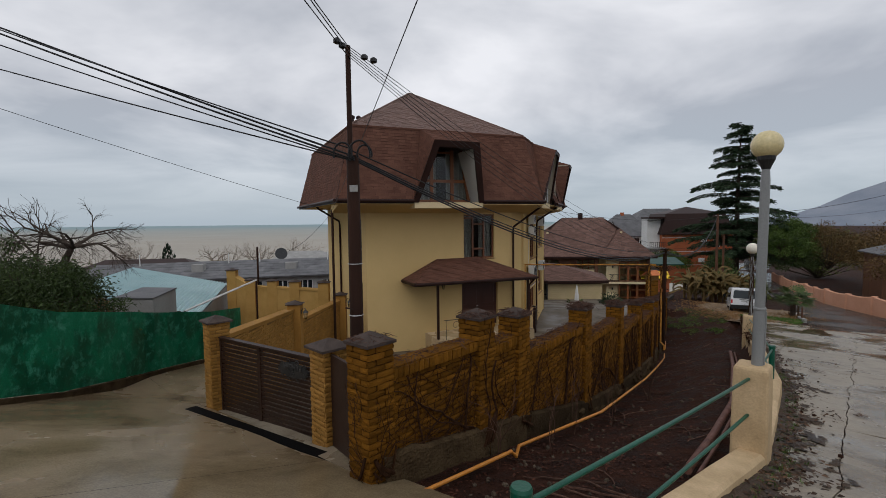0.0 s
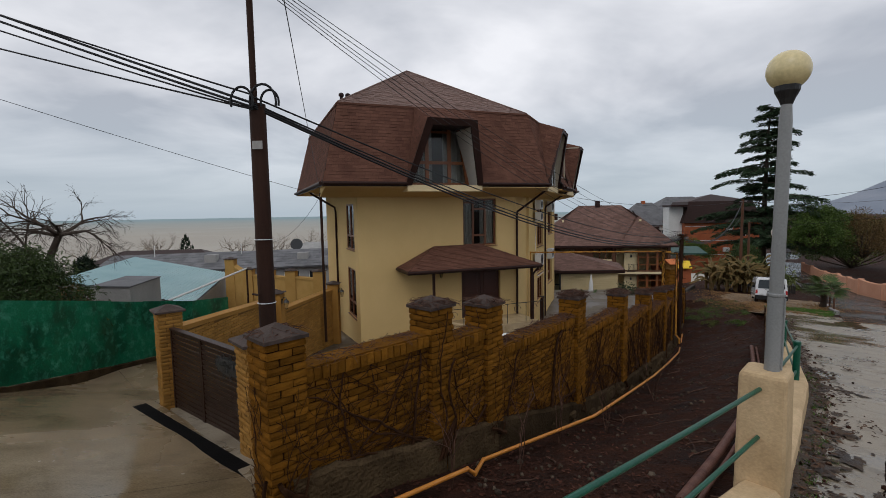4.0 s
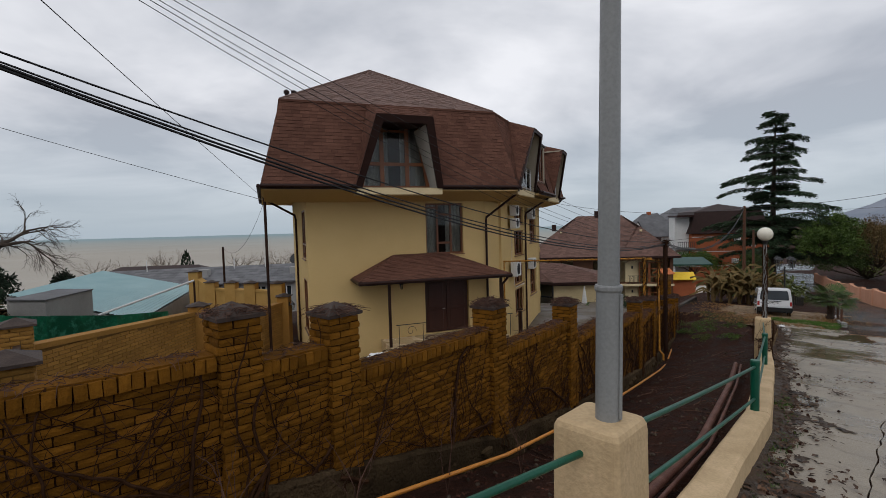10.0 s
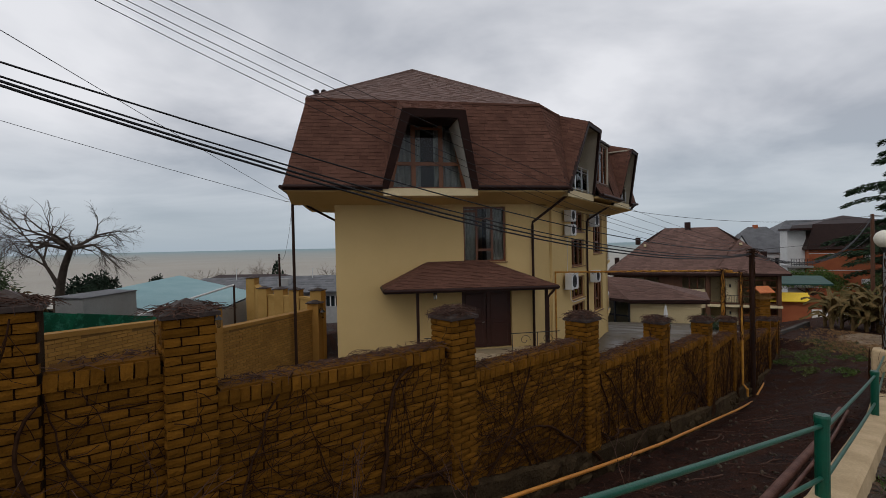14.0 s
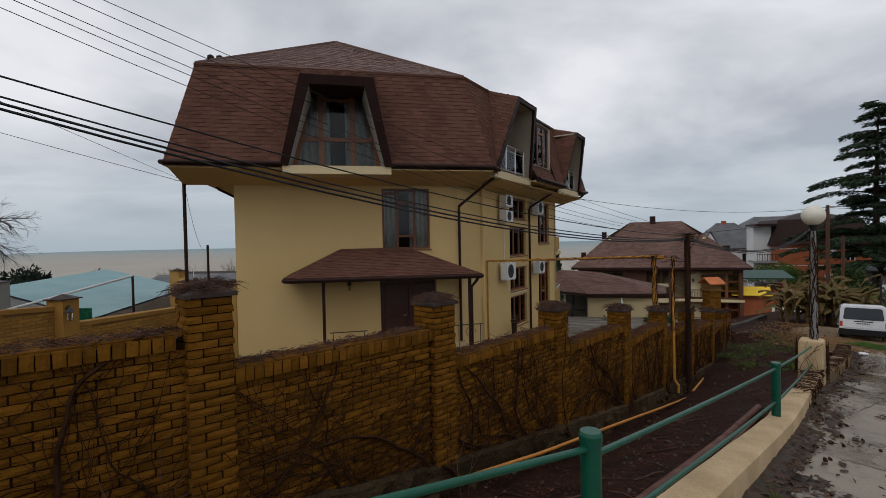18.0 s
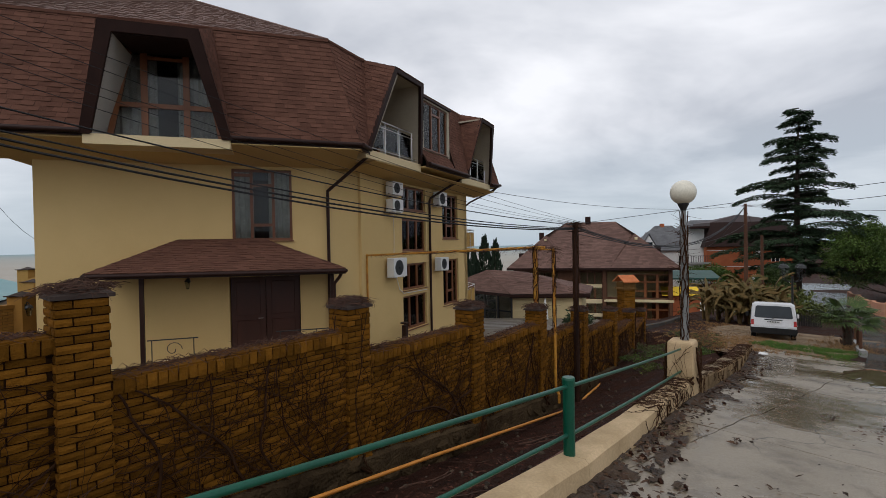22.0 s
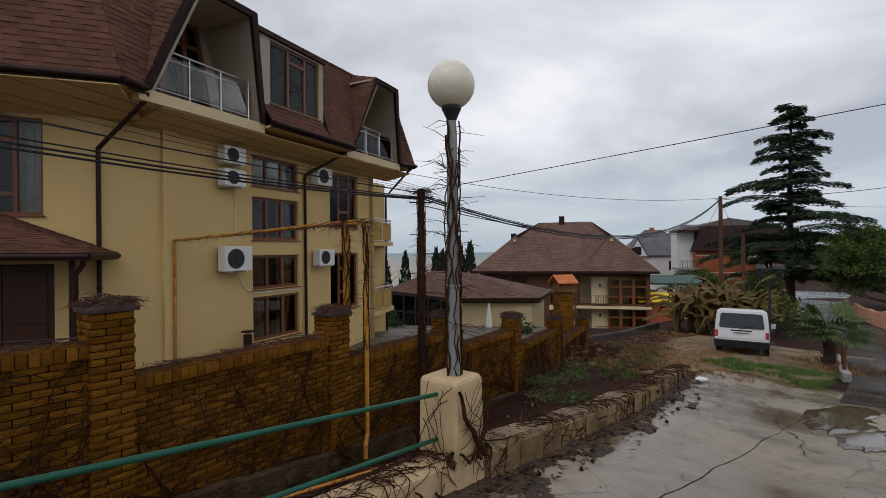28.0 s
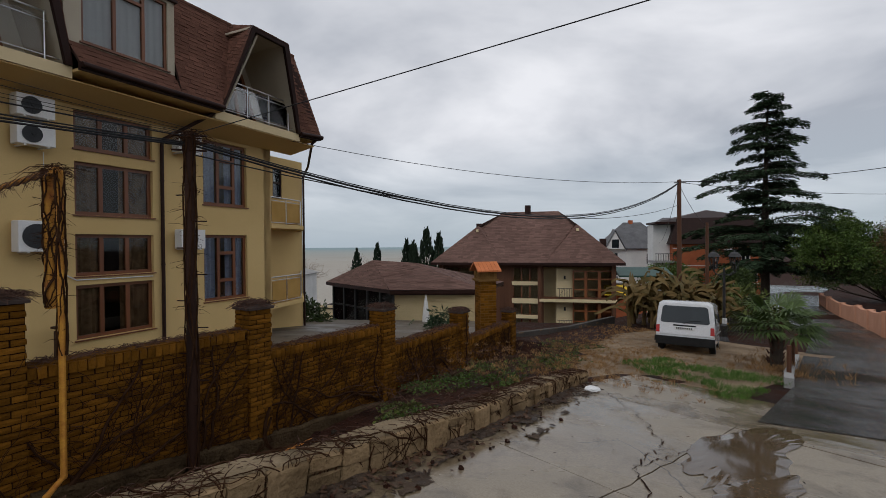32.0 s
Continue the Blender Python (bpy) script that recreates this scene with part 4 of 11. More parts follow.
prism(bm, [o(E0, 2.28), o(E1, 2.28), o(pb(-0.1, 1.1, 0), 2.28), o(pb(3.02, 1.1, 0), 2.28), o(pb(3.03, 1.4, 0), 2.28), o(pb(6.5, 1.4, 0), 2.28), o(pb(6.51, 1.1, 0), 2.28), o(pb(10.7, 1.1, 0), 2.28), o(EF, 2.28), o(EL, 2.28)], (0, 0, 0.06))
part("soffit", bm, M_STUCCO, roof)
bm = bmn()
prism(bm, [pa(-8.9, 1.40, 2.272), pa(-8.9, 1.40, 2.25), pa(-8.9, 0.01, 1.93), pa(-8.9, 0.01, 2.272)], HA * 9.35)
part("cove", bm, M_STUCCO, roof)
bm = bmn()
prism(bm, [pb(0.3, 1.12, 2.135), pb(0.3, 1.12, 2.11), pb(0.3, 0.01, 1.9), pb(0.3, 0.01, 2.135)], HB * 10.3)
part("cove", bm, M_STUCCO, roof)
for a, b in ((Q0, Q1), (Q1, Q2), (Q2, Q3), (QL, Q0)):
    bm = bmn()
    d = (Vector(b) - Vector(a)).normalized()
    n = Vector((d.y, -d.x, 0))
    prism(bm, [Vector(a) + n * 0.05 - Vector((0, 0, 0.07)), Vector(a) + n * 0.05, Vector(a) - n * 0.06 + Vector((0, 0, 0.03)), Vector(a) - n * 0.06 - Vector((0, 0, 0.04))], Vector(b) - Vector(a))
    part("break_trim", bm, M_SHINGLE, roof)
for a, b in ((R1, Q0), (R1, Q1), (R1, R2), (R1, Q2)):
    bm = bmn()
    tube(bm, [Vector(a) + Vector((0, 0, 0.02)), Vector(b) + Vector((0, 0, 0.02))], 0.03, 6)
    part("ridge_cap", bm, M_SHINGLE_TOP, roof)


# dormer of the entrance front
def dormer_front():
    t = thing("dormer", *pa(-4.35, 1.4, 2.4), "tall tapered roof dormer with a brown framed window and white reveals", "dormer")
    bl, br, tr, tl = (-5.97, 2.32), (-2.74, 2.32), (-3.32, 4.70), (-5.32, 4.70)
    il, ir, jr, jl = (-5.74, 2.32), (-2.97, 2.32), (-3.56, 4.48), (-5.08, 4.48)
    lean = lambda z: lerp(1.54, 2.22, (z - 2.32) / 2.38)
    for nm, q in (("front_frame", (bl, il, jl, tl)), ("front_frame", (ir, br, tr, jr)), ("front_frame", (jl, jr, tr, tl))):
        bm = bmn()
        prism(bm, [pa(u, lean(z), z) for u, z in q], HNA * -0.1)
        part(nm, bm, M_TRIM, t)
    for (u0, z0), (u1, z1) in ((il, jl), (ir, jr)):
        bm = bmn()
        s = -1 if u0 < -4 else 1
        prism(bm, [pa(u0, 1.44, z0), pa(u1, 2.10, z1), pa(u1, 0.35, z1), pa(u0, 0.35, z0)], HA * 0.06 * s)
        part("reveal", bm, M_REVEAL_PALE, t, "pale plastered reveal")
    bm = bmn()
    prism(bm, [pa(jl[0], 2.1, 4.46), pa(jr[0], 2.1, 4.46), pa(jr[0], 0.35, 4.60), pa(jl[0], 0.35, 4.60)], (0, 0, 0.06))
    part("ceiling_board", bm, M_TRIM, t)
    bm = bmn()
    prism(bm, [pa(-5.9, 1.5, 2.1), pa(-2.78, 1.5, 2.1), pa(-2.78, 0.2, 2.1), pa(-5.9, 0.2, 2.1)], (0, 0, 0.24))
    part("sill_slab", bm, M_SOFFIT, t)
    # glazed screen set back in the opening
    off = 0.75
    for q in ([(-5.68, 2.36), (-5.55, 2.36), (-5.01, 4.93), (-5.14, 4.93)], [(-3.13, 2.36), (-3.0, 2.36), (-3.44, 4.93), (-3.57, 4.93)],
              [(-4.90, 2.36), (-4.75, 2.36), (-4.75, 4.93), (-4.90, 4.93)], [(-3.95, 2.36), (-3.80, 2.36), (-3.80, 4.93), (-3.95, 4.93)],
              [(-5.6, 2.36), (-3.08, 2.36), (-3.08, 2.47), (-5.6, 2.47)], [(-5.45, 3.2), (-3.24, 3.2), (-3.24, 3.32), (-5.45, 3.32)],
              [(-4.8, 4.42), (-3.9, 4.42), (-3.9, 4.50), (-4.8, 4.50)]):
        bm = bmn()
        prism(bm, [pa(u, off, z) for u, z in q], HNA * -0.07)
        part("window_bar", bm, M_FRAME_LIGHT, t)
    bm = bmn()
    prism(bm, [pa(-5.62, off - 0.03, 2.4), pa(-3.06, off - 0.03, 2.4), pa(-3.5, off - 0.03, 4.95), pa(-5.08, off - 0.03, 4.95)], HNA * -0.006)
    part("pane", bm, M_GLASS, t)
    bm = bmn()
    n = 60
    top, low = [], []
    for i in range(n + 1):
        u = lerp(-5.6, -3.1, i / n)
        w = off - 0.20 + 0.05 * math.sin(i * 1.3) + 0.03 * math.sin(i * 0.37)
        low.append(bm.verts.new(pa(u, w, 2.4)))
        top.append(bm.verts.new(pa(u, w, 4.7)))
    for i in range(n):
        if not 24 < i < 36:
            bm.faces.new((low[i], low[i + 1], top[i + 1], top[i]))
    part("curtain", bm, M_CURTAIN, t, smooth=True)
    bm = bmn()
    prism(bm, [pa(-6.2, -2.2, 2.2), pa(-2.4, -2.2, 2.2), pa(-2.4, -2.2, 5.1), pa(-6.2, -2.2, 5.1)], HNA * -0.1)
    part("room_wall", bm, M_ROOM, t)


dormer_front()


# roof balconies of the long front
def roof_balcony(v0, vt, v1, v1t, out):
    t = thing("roof_balcony", *pb((v0 + v1) / 2, 1.1, 2.2), "recessed roof balcony with a steel railing and dark brown surround", "balcony", "roof balconies")
    bm = bmn()
    prism(bm, [pb(v0 - 0.06, 1.16, 2.14), pb(v1 + 0.02, 1.16, 2.14), pb(v1 + 0.02, -0.2, 2.14), pb(v0 - 0.06, -0.2, 2.14)], (0, 0, 0.25))
    part("floor_slab", bm, M_SOFFIT, t)
    w, zt = 0.13, 4.88
    lean = lambda z: lerp(1.24, out, (z - 2.39) / (zt - 2.39))
    for q in ([(v0, 2.39), (v0 + w, 2.39), (vt + w, zt - 0.14), (vt, zt)], [(v1 - w, 2.39), (v1, 2.39), (v1t, zt), (v1t - w, zt - 0.14)], [(vt, zt), (vt + w, zt - 0.14), (v1t - w, zt - 0.14), (v1t, zt)]):
        bm = bmn()
        prism(bm, [pb(a, lean(z), z) for a, z in q], HNB * -0.1)
        part("surround", bm, M_TRIM, t)
    for a, b, mat, side in ((v1 - 0.12, v1t - 0.12, M_REVEAL, 0.08), (v0 + 0.26, vt + 0.34, M_REVEAL, -0.06)):
        bm = bmn()
        prism(bm, [pb(a, 1.14, 2.39), pb(b, out - 0.1, zt - 0.05), pb(b, -0.3, zt - 0.05), pb(a, -0.3, 2.39)], HB * side)
        part("side_wall", bm, mat, t, "cream plastered side wall")
    bm = bmn()
    prism(bm, [pb(vt, out - 0.1, zt - 0.08), pb(v1t, out - 0.1, zt - 0.08), pb(v1t, -0.3, zt - 0.08), pb(vt, -0.3, zt - 0.08)], (0, 0, 0.06))
    part("ceiling_board", bm, M_REVEAL, t)
    # tapered glazed screen in the rear wall
    ya = -0.1
    zt = 4.78
    b0, b1, t0, t1 = v0 + 0.35, v1 - 0.6, vt + 0.3, v1t - 0.35
    for q in ([(v0, 2.39), (b0, 2.39), (t0, zt), (vt, 4.82)], [(b1, 2.39), (v1, 2.39), (v1t, 4.82), (t1, zt)], [(t0, zt), (t1, zt), (v1t, 4.82), (vt, 4.82)]):
        bm = bmn()
        prism(bm, [pb(v, ya, z) for v, z in q], HNB * -0.12)
        part("back_wall", bm, M_REVEAL, t)
    door = thing("balcony_door", *pb((b0 + b1) / 2, ya, 2.39), "tapered brown glazed balcony door with grey curtains", "door")
    at = lambda f, z: lerp(lerp(b0, t0, (z - 2.39) / (zt - 2.39)), lerp(b1, t1, (z - 2.39) / (zt - 2.39)), f)
    for f in (0.0, 0.36, 0.68, 1.0):
        w2 = 0.055
        bm = bmn()
        prism(bm, [pb(at(f, 2.4) - w2, ya + 0.02, 2.4), pb(at(f, 2.4) + w2, ya + 0.02, 2.4), pb(at(f, zt) + w2, ya + 0.02, zt), pb(at(f, zt) - w2, ya + 0.02, zt)], HNB * -0.08)
        part("door_frame", bm, M_WINFRAME, door)
    for z in (2.44, 4.2, zt - 0.05):
        bm = bmn()
        prism(bm, [pb(at(0, z), ya + 0.015, z - 0.045), pb(at(1, z), ya + 0.015, z - 0.045), pb(at(1, z), ya + 0.015, z + 0.045), pb(at(0, z), ya + 0.015, z + 0.045)], HNB * -0.07)
        part("door_rail", bm, M_WINFRAME, door)
    for f0, f1 in ((0.0, 0.36), (0.36, 0.68), (0.68, 1.0)):
        bm = bmn()
        prism(bm, [pb(at(f0, 2.4), ya - 0.02, 2.4), pb(at(f1, 2.4), ya - 0.02, 2.4), pb(at(f1, zt), ya - 0.02, zt), pb(at(f0, zt), ya - 0.02, zt)], HNB * -0.008)
        part("pane", bm, M_GLASS, door)
    bm = bmn()
    low, top = [], []
    for i in range(41):
        w2 = ya - 0.3 + 0.05 * math.sin(i * 1.4)
        low.append(bm.verts.new(pb(at(i / 40, 2.4), w2, 2.4)))
        top.append(bm.verts.new(pb(at(i / 40, zt), w2, zt)))
    for i in range(40):
        if not 15 < i < 27:
            bm.faces.new((low[i], low[i + 1], top[i + 1], top[i]))
    part("curtain", bm, M_CURTAIN_DIM, door, smooth=True)
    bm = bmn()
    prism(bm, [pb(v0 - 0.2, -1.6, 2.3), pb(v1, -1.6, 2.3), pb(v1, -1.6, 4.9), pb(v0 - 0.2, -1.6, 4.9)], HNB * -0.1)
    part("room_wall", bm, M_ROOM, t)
    r = thing("balcony_railing", *pb((v0 + v1) / 2, 1.08, 2.39), "stainless steel tube railing with a glass infill", "railing", "balcony railings")
    for z in (3.38, 3.2, 2.5):
        bm = bmn()
        tube(bm, [pb(v0 + 0.25 * (z - 2.2), 1.06, z), pb(v1 - 0.12 - 0.28 * (z - 2.39), 1.06, z)], 0.022 if z > 3.3 else 0.014, 8)
        part("rail", bm, M_STEEL, r, smooth=True)
    for i in range(4):
        v = lerp(v0 + 0.3, v1 - 0.42, i / 3)
        bm = bmn()
        tube(bm, [pb(v, 1.06, 2.39), pb(v, 1.06, 3.38)], 0.018, 8)
        part("baluster", bm, M_STEEL, r, smooth=True)
    for i in range(3):
        a, b = lerp(v0 + 0.3, v1 - 0.42, i / 3) + 0.05, lerp(v0 + 0.3, v1 - 0.42, (i + 1) / 3) - 0.05
        bm = bmn()
        prism(bm, [pb(a, 1.06, 2.55), pb(b, 1.06, 2.55), pb(b, 1.06, 3.28), pb(a, 1.06, 3.28)], HNB * -0.008)
        part("glass_infill", bm, M_GLASS_CLEAR, r)


roof_balcony(-0.15, 0.6, 3.0, 2.3, 1.72)
roof_balcony(6.55, 7.2, 9.8, 8.6, 1.86)

# window dormer between the balconies
bm = bmn()
wall_sheet(bm, lambda v, o, z: pb(v, 1.2 + o, z), 2.85, 5.28, 2.75, 4.8, [(3.18, 5.1, 2.98, 4.68)], 0.2)
solo("dormer_wall", bm, M_REVEAL, "cream plastered dormer wall around a window", "dormer", "structure")
window(lambda v, o, z: pb(v, 1.2 + o, z), 3.18, 5.1, 2.98, 4.68, (0.36, 0.70), [(1, 0.8)], M_CURTAIN_W, "brown three-part dormer window with white curtains", 0.05, depth=0.09)
bm = bmn()
prism(bm, [pb(2.5, 1.29, 4.74), pb(5.32, 1.29, 4.74), pb(5.32, 0.4, 4.74), pb(2.5, 0.4, 4.74)], (0, 0, 0.06))
solo("dormer_eave", bm, M_TRIM, "dark brown eave board of the dormer", "eave", "structure")
bm = bmn()
prism(bm, [pb(3.0, -1.5, 2.2), pb(5.3, -1.5, 2.2), pb(5.3, -1.5, 5.0), pb(3.0, -1.5, 5.0)], HNB * -0.1)
solo("inner_wall", bm, M_ROOM, "wall of the attic room behind the dormer window", "wall", "structure")


# porch roof
def porch():
    t = thing("porch", *pa(-3.0, 0.7, -3.4), "porch with a hipped brown shingle roof on thin dark posts", "porch")
    el, er, tl, tr = pa(-5.95, 1.55, -0.92), pa(0.0, 1.55, -0.98), pa(-4.3, 0.0, -0.12), pa(-2.15, 0.0, -0.12)
    wl0, wr0 = pa(-5.95, 0.0, -0.92), pa(0.0, 0.0, -0.98)
    for f in ((el, er, tr, tl), (wl0, el, tl, tl), (er, wr0, tr, tr)):
        bm = bmn()
        slab_face(bm, [f[0], f[1], f[2]] if (f[2] - f[3]).length < 1e-4 else f, 0.06)
        part("roof_deck", bm, M_ROOF_BASE, t)
        bm = bmn()
        shingles(bm, *f, course=0.14)
        part("shingle_field", bm, M_SHINGLE, t)["kind"] = "stuff"
    bm = bmn()
    prism(bm, [wl0 - Vector((0, 0, 0.14)), el - Vector((0, 0, 0.14)), er - Vector((0, 0, 0.14)), wr0 - Vector((0, 0, 0.14))], (0, 0, 0.1))
    part("soffit", bm, M_TRIM, t)
    for a, b in ((el, er), (wl0, el), (er, wr0)):
        bm = bmn()
        tube(bm, [a - Vector((0, 0, 0.06)), b - Vector((0, 0, 0.06))], 0.055, 8)
        part("gutter", bm, M_TRIM, t, smooth=True)
    for u in (-4.85, -0.35):
        bm = bmn()
        p = pa(u, 1.3, -3.7)
        box(bm, p.x, p.y, -4.0, 0.09, 0.09, 3.0, 25)
        part("post", bm, M_TRIM, t)


porch()
bm = bmn()
prism(bm, [pa(-4.9, 1.6, -5.2), pa(-0.2, 1.6, -5.2), pa(-0.2, 0.0, -5.2), pa(-4.9, 0.0, -5.2)], (0, 0, 1.83))
solo("porch_step", bm, M_DRIVE, "concrete porch landing in front of the entrance", "step", "structure")


# ---- more materials ----
M_PINK = surface("pink_plaster_wall", (0.52, 0.25, 0.15), (0.60, 0.31, 0.20), 0.8, 0.85, 0.4, 30, dark=(0.33, 0.17, 0.11))
M_TEAL = surface("teal_sheet_roof", (0.20, 0.36, 0.38), (0.28, 0.44, 0.45), 0.5, 0.4, 0.1, 40, dark=(0.30, 0.25, 0.2))
M_SLATE = surface("grey_slate_roof", (0.10, 0.10, 0.105), (0.16, 0.16, 0.165), 0.8, 0.7, 0.5, 30, vary=0.15, island=True)
M_GREYWALL = surface("grey_render", (0.26, 0.255, 0.245), (0.34, 0.335, 0.32), 0.8, 0.9, 0.3, 30)
M_WHITEWALL = surface("white_render", (0.60, 0.60, 0.58), (0.70, 0.70, 0.68), 0.6, 0.85, 0.2, 30)
M_ORANGE = surface("orange_brick_wall", (0.33, 0.095, 0.04), (0.42, 0.13, 0.055), 0.8, 0.85, 0.4, 40)
M_ORANGETILE = surface("orange_tile", (0.50, 0.15, 0.05), (0.62, 0.2, 0.07), 3.0, 0.6, 0.3, 50)
M_BARK = surface("bark", (0.045, 0.034, 0.026), (0.085, 0.065, 0.05), 5.0, 0.95, 0.9, 30, dist=0.04)
M_NEEDLE = surface("cedar_needles", (0.022, 0.042, 0.020), (0.046, 0.076, 0.036), 0.6, 0.85, 0.0, 10, vary=0.5, island=True)
M_LEAF = surface("dark_green_leaves", (0.034, 0.068, 0.012), (0.10, 0.15, 0.03), 0.8, 0.5, 0.0, 10, vary=0.5, island=True)
M_LEAF_DARK = surface("glossy_dark_leaves", (0.02, 0.038, 0.009), (0.058, 0.085, 0.022), 0.8, 0.5, 0.0, 10, vary=0.5, island=True)
M_LEAF_Y = surface("yellow_green_leaves", (0.06, 0.085, 0.02), (0.11, 0.12, 0.03), 0.8, 0.6, 0.0, 10, vary=0.5, island=True)
M_LEAF_D = surface("dry_brown_leaves", (0.09, 0.055, 0.022), (0.17, 0.11, 0.045), 2.0, 0.85, 0.0, 10, vary=0.5, island=True)
M_BANANA = surface("wilted_banana_leaf", (0.07, 0.065, 0.018), (0.22, 0.135, 0.05), 1.5, 0.7, 0.1, 20, vary=0.4, island=True)
M_GRASS = surface("grass", (0.05, 0.11, 0.018), (0.09, 0.17, 0.03), 1.5, 0.8, 0.0, 10, vary=0.4, island=True)
M_STRAW = surface("dry_straw", (0.19, 0.105, 0.044), (0.34, 0.20, 0.088), 1.5, 0.9, 0.0, 10, vary=0.4, island=True)
M_LITTER = surface("wet_leaf_litter", (0.032, 0.017, 0.010), (0.095, 0.05, 0.027), 3.0, 0.55, 0.2, 40, vary=0.6, island=True)
M_LITTER_RED = surface("dark_red_leaf_litter", (0.016, 0.006, 0.004), (0.075, 0.029, 0.018), 3.0, 0.7, 0.2, 40, vary=0.6, island=True, spec=0.12)
M_VANW = surface("white_car_paint", (0.62, 0.63, 0.64), (0.68, 0.69, 0.70), 1.0, 0.25, 0.0, 30, coat=0.6)
M_RUBBER = surface("black_rubber", (0.012, 0.012, 0.012), (0.02, 0.02, 0.02), 6.0, 0.8, 0.2, 60)
M_VANGLASS = surface("dark_car_glass", (0.012, 0.018, 0.022), (0.018, 0.026, 0.03), 2.0, 0.06, 0.0, 30)
M_REDLIGHT = surface("red_tail_light", (0.35, 0.012, 0.01), (0.42, 0.02, 0.015), 8.0, 0.2, 0.0, 30)
M_SIDING = surface("cream_siding", (0.52, 0.42, 0.24), (0.60, 0.49, 0.29), 0.8, 0.8, 0.15, 40)
M_TIMBER = surface("brown_timber", (0.08, 0.036, 0.02), (0.13, 0.06, 0.033), 2.0, 0.6, 0.2, 40, streak=True)
# Bark and twigs paled: air haze is mixed into this colour.
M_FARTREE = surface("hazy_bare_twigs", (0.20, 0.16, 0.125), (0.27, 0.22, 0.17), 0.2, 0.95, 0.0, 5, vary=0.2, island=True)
M_CYPRESS = surface("cypress_green", (0.014, 0.026, 0.016), (0.026, 0.042, 0.024), 0.5, 0.9, 0.0, 10, vary=0.4, island=True)
# Pale blue-grey base colour carries the haze over the hills.
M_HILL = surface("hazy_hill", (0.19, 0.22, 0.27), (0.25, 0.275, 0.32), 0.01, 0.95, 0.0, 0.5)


# ---- concrete road slabs, asphalt lane, gravel pull-in ----
US, NS = Vector((0.673, 0.740, 0)), Vector((0.740, -0.673, 0))


def sd(s, d, lift=0.0):
    p = US * s + NS * d
    return Vector((p.x, p.y, piece(PROFILE, s) + lift))


KD = [(0.673 * x + 0.740 * y, 0.740 * x - 0.673 * y) for x, y in KERB]


def slab(s0, s1, d0, d1, seed, mat, lift=0.0, th=0.14):
    bm = bmn()
    ni, nj = max(3, int((s1 - s0) / 0.22)), max(3, int(abs(lerp(d0[0], d0[1], 0.5) - lerp(d1[0], d1[1], 0.5)) / 0.4))
    top = []
    tilt = 0.012 * noise.noise((s0 * 3.1, d1[0] * 2.7, seed))
    for i in range(ni + 1):
        row = []
        for j in range(nj + 1):
            f, g = i / ni, j / nj
            s = lerp(s0, s1, f)
            d = lerp(lerp(d0[0], d0[1], f), lerp(d1[0], d1[1], f), g)
            if i in (0, ni):
                s += 0.07 * noise.noise((d * 1.1, (s0 if i == 0 else s1) // 0.5, 2.0)) + 0.02 * noise.noise((d * 5.0, s // 0.5, 4.0))
            if j in (0, nj):
                d += 0.10 * noise.noise((s * 0.9, math.floor(d + 0.5), 3.0)) + 0.03 * noise.noise((s * 4.0, math.floor(d + 0.5), 7.0))
            p = sd(s, d, lift + tilt + 0.012 * noise.noise((s * 0.9, d * 0.9, 8.0)) + 0.004 * noise.noise((s * 4, d * 4, 5.0)))
            row.append(bm.verts.new(p))
        top.append(row)
    for i in range(ni):
        for j in range(nj):
            bm.faces.new((top[i][j], top[i][j + 1], top[i + 1][j + 1], top[i + 1][j]))
    ring = [top[i][0] for i in range(ni + 1)] + [top[-1][j] for j in range(1, nj + 1)] + [top[i][-1] for i in range(ni - 1, -1, -1)] + [top[0][j] for j in range(nj - 1, 0, -1)]
    low = {v: bm.verts.new(v.co - Vector((0, 0, th))) for v in ring}
    for v, w in zip(ring, ring[1:] + ring[:1]):
        bm.faces.new((v, w, low[w], low[v]))
    bmesh.ops.recalc_face_normals(bm, faces=bm.faces[:])
    return bm


road = thing("road", *sd(14, 0), "wet grey concrete road of cast slabs with cracked joints", "road", "", "structure")
kd = lambda s: piece(sorted(KD), s) + 0.10
cuts_a = [-5.0, -1.0, 3.2, 7.4, 11.6, 15.2, 18.6, 21.95, 25.2, 28.4, 31.1]
for k, (s0, s1) in enumerate(zip(cuts_a, cuts_a[1:])):
    g = 0.006
    if s1 > 17:
        part("concrete_slab", slab(s0 + g, s1 - g, (kd(s0), kd(s1)), (-1.957, -1.957), k, M_CONC), M_CONC, road)
        part("concrete_slab", slab(s0 + g, s1 - g, (-1.943, -1.943), (-0.137, -0.137), k + 20, M_CONC), M_CONC, road)
    else:
        part("concrete_slab", slab(s0 + g, s1 - g, (kd(s0), kd(s1)), (-0.137, -0.137), k, M_CONC), M_CONC, road)
cuts_b = [-5.0, 0.6, 5.2, 9.0, 13.0, 17.0, 20.2, 22.6, 26.0, 29.4, 33.9]
for k, (s0, s1) in enumerate(zip(cuts_b, cuts_b[1:])):
    part("concrete_slab", slab(s0 + 0.006, s1 - 0.006, (-0.123, -0.123), (2.613, 2.613), k + 40, M_CONC), M_CONC, road)
    part("concrete_slab", slab(s0 + 0.006, s1 - 0.006, (2.627, 2.627), (7.0, 7.0), k + 60, M_CONC), M_CONC, road)

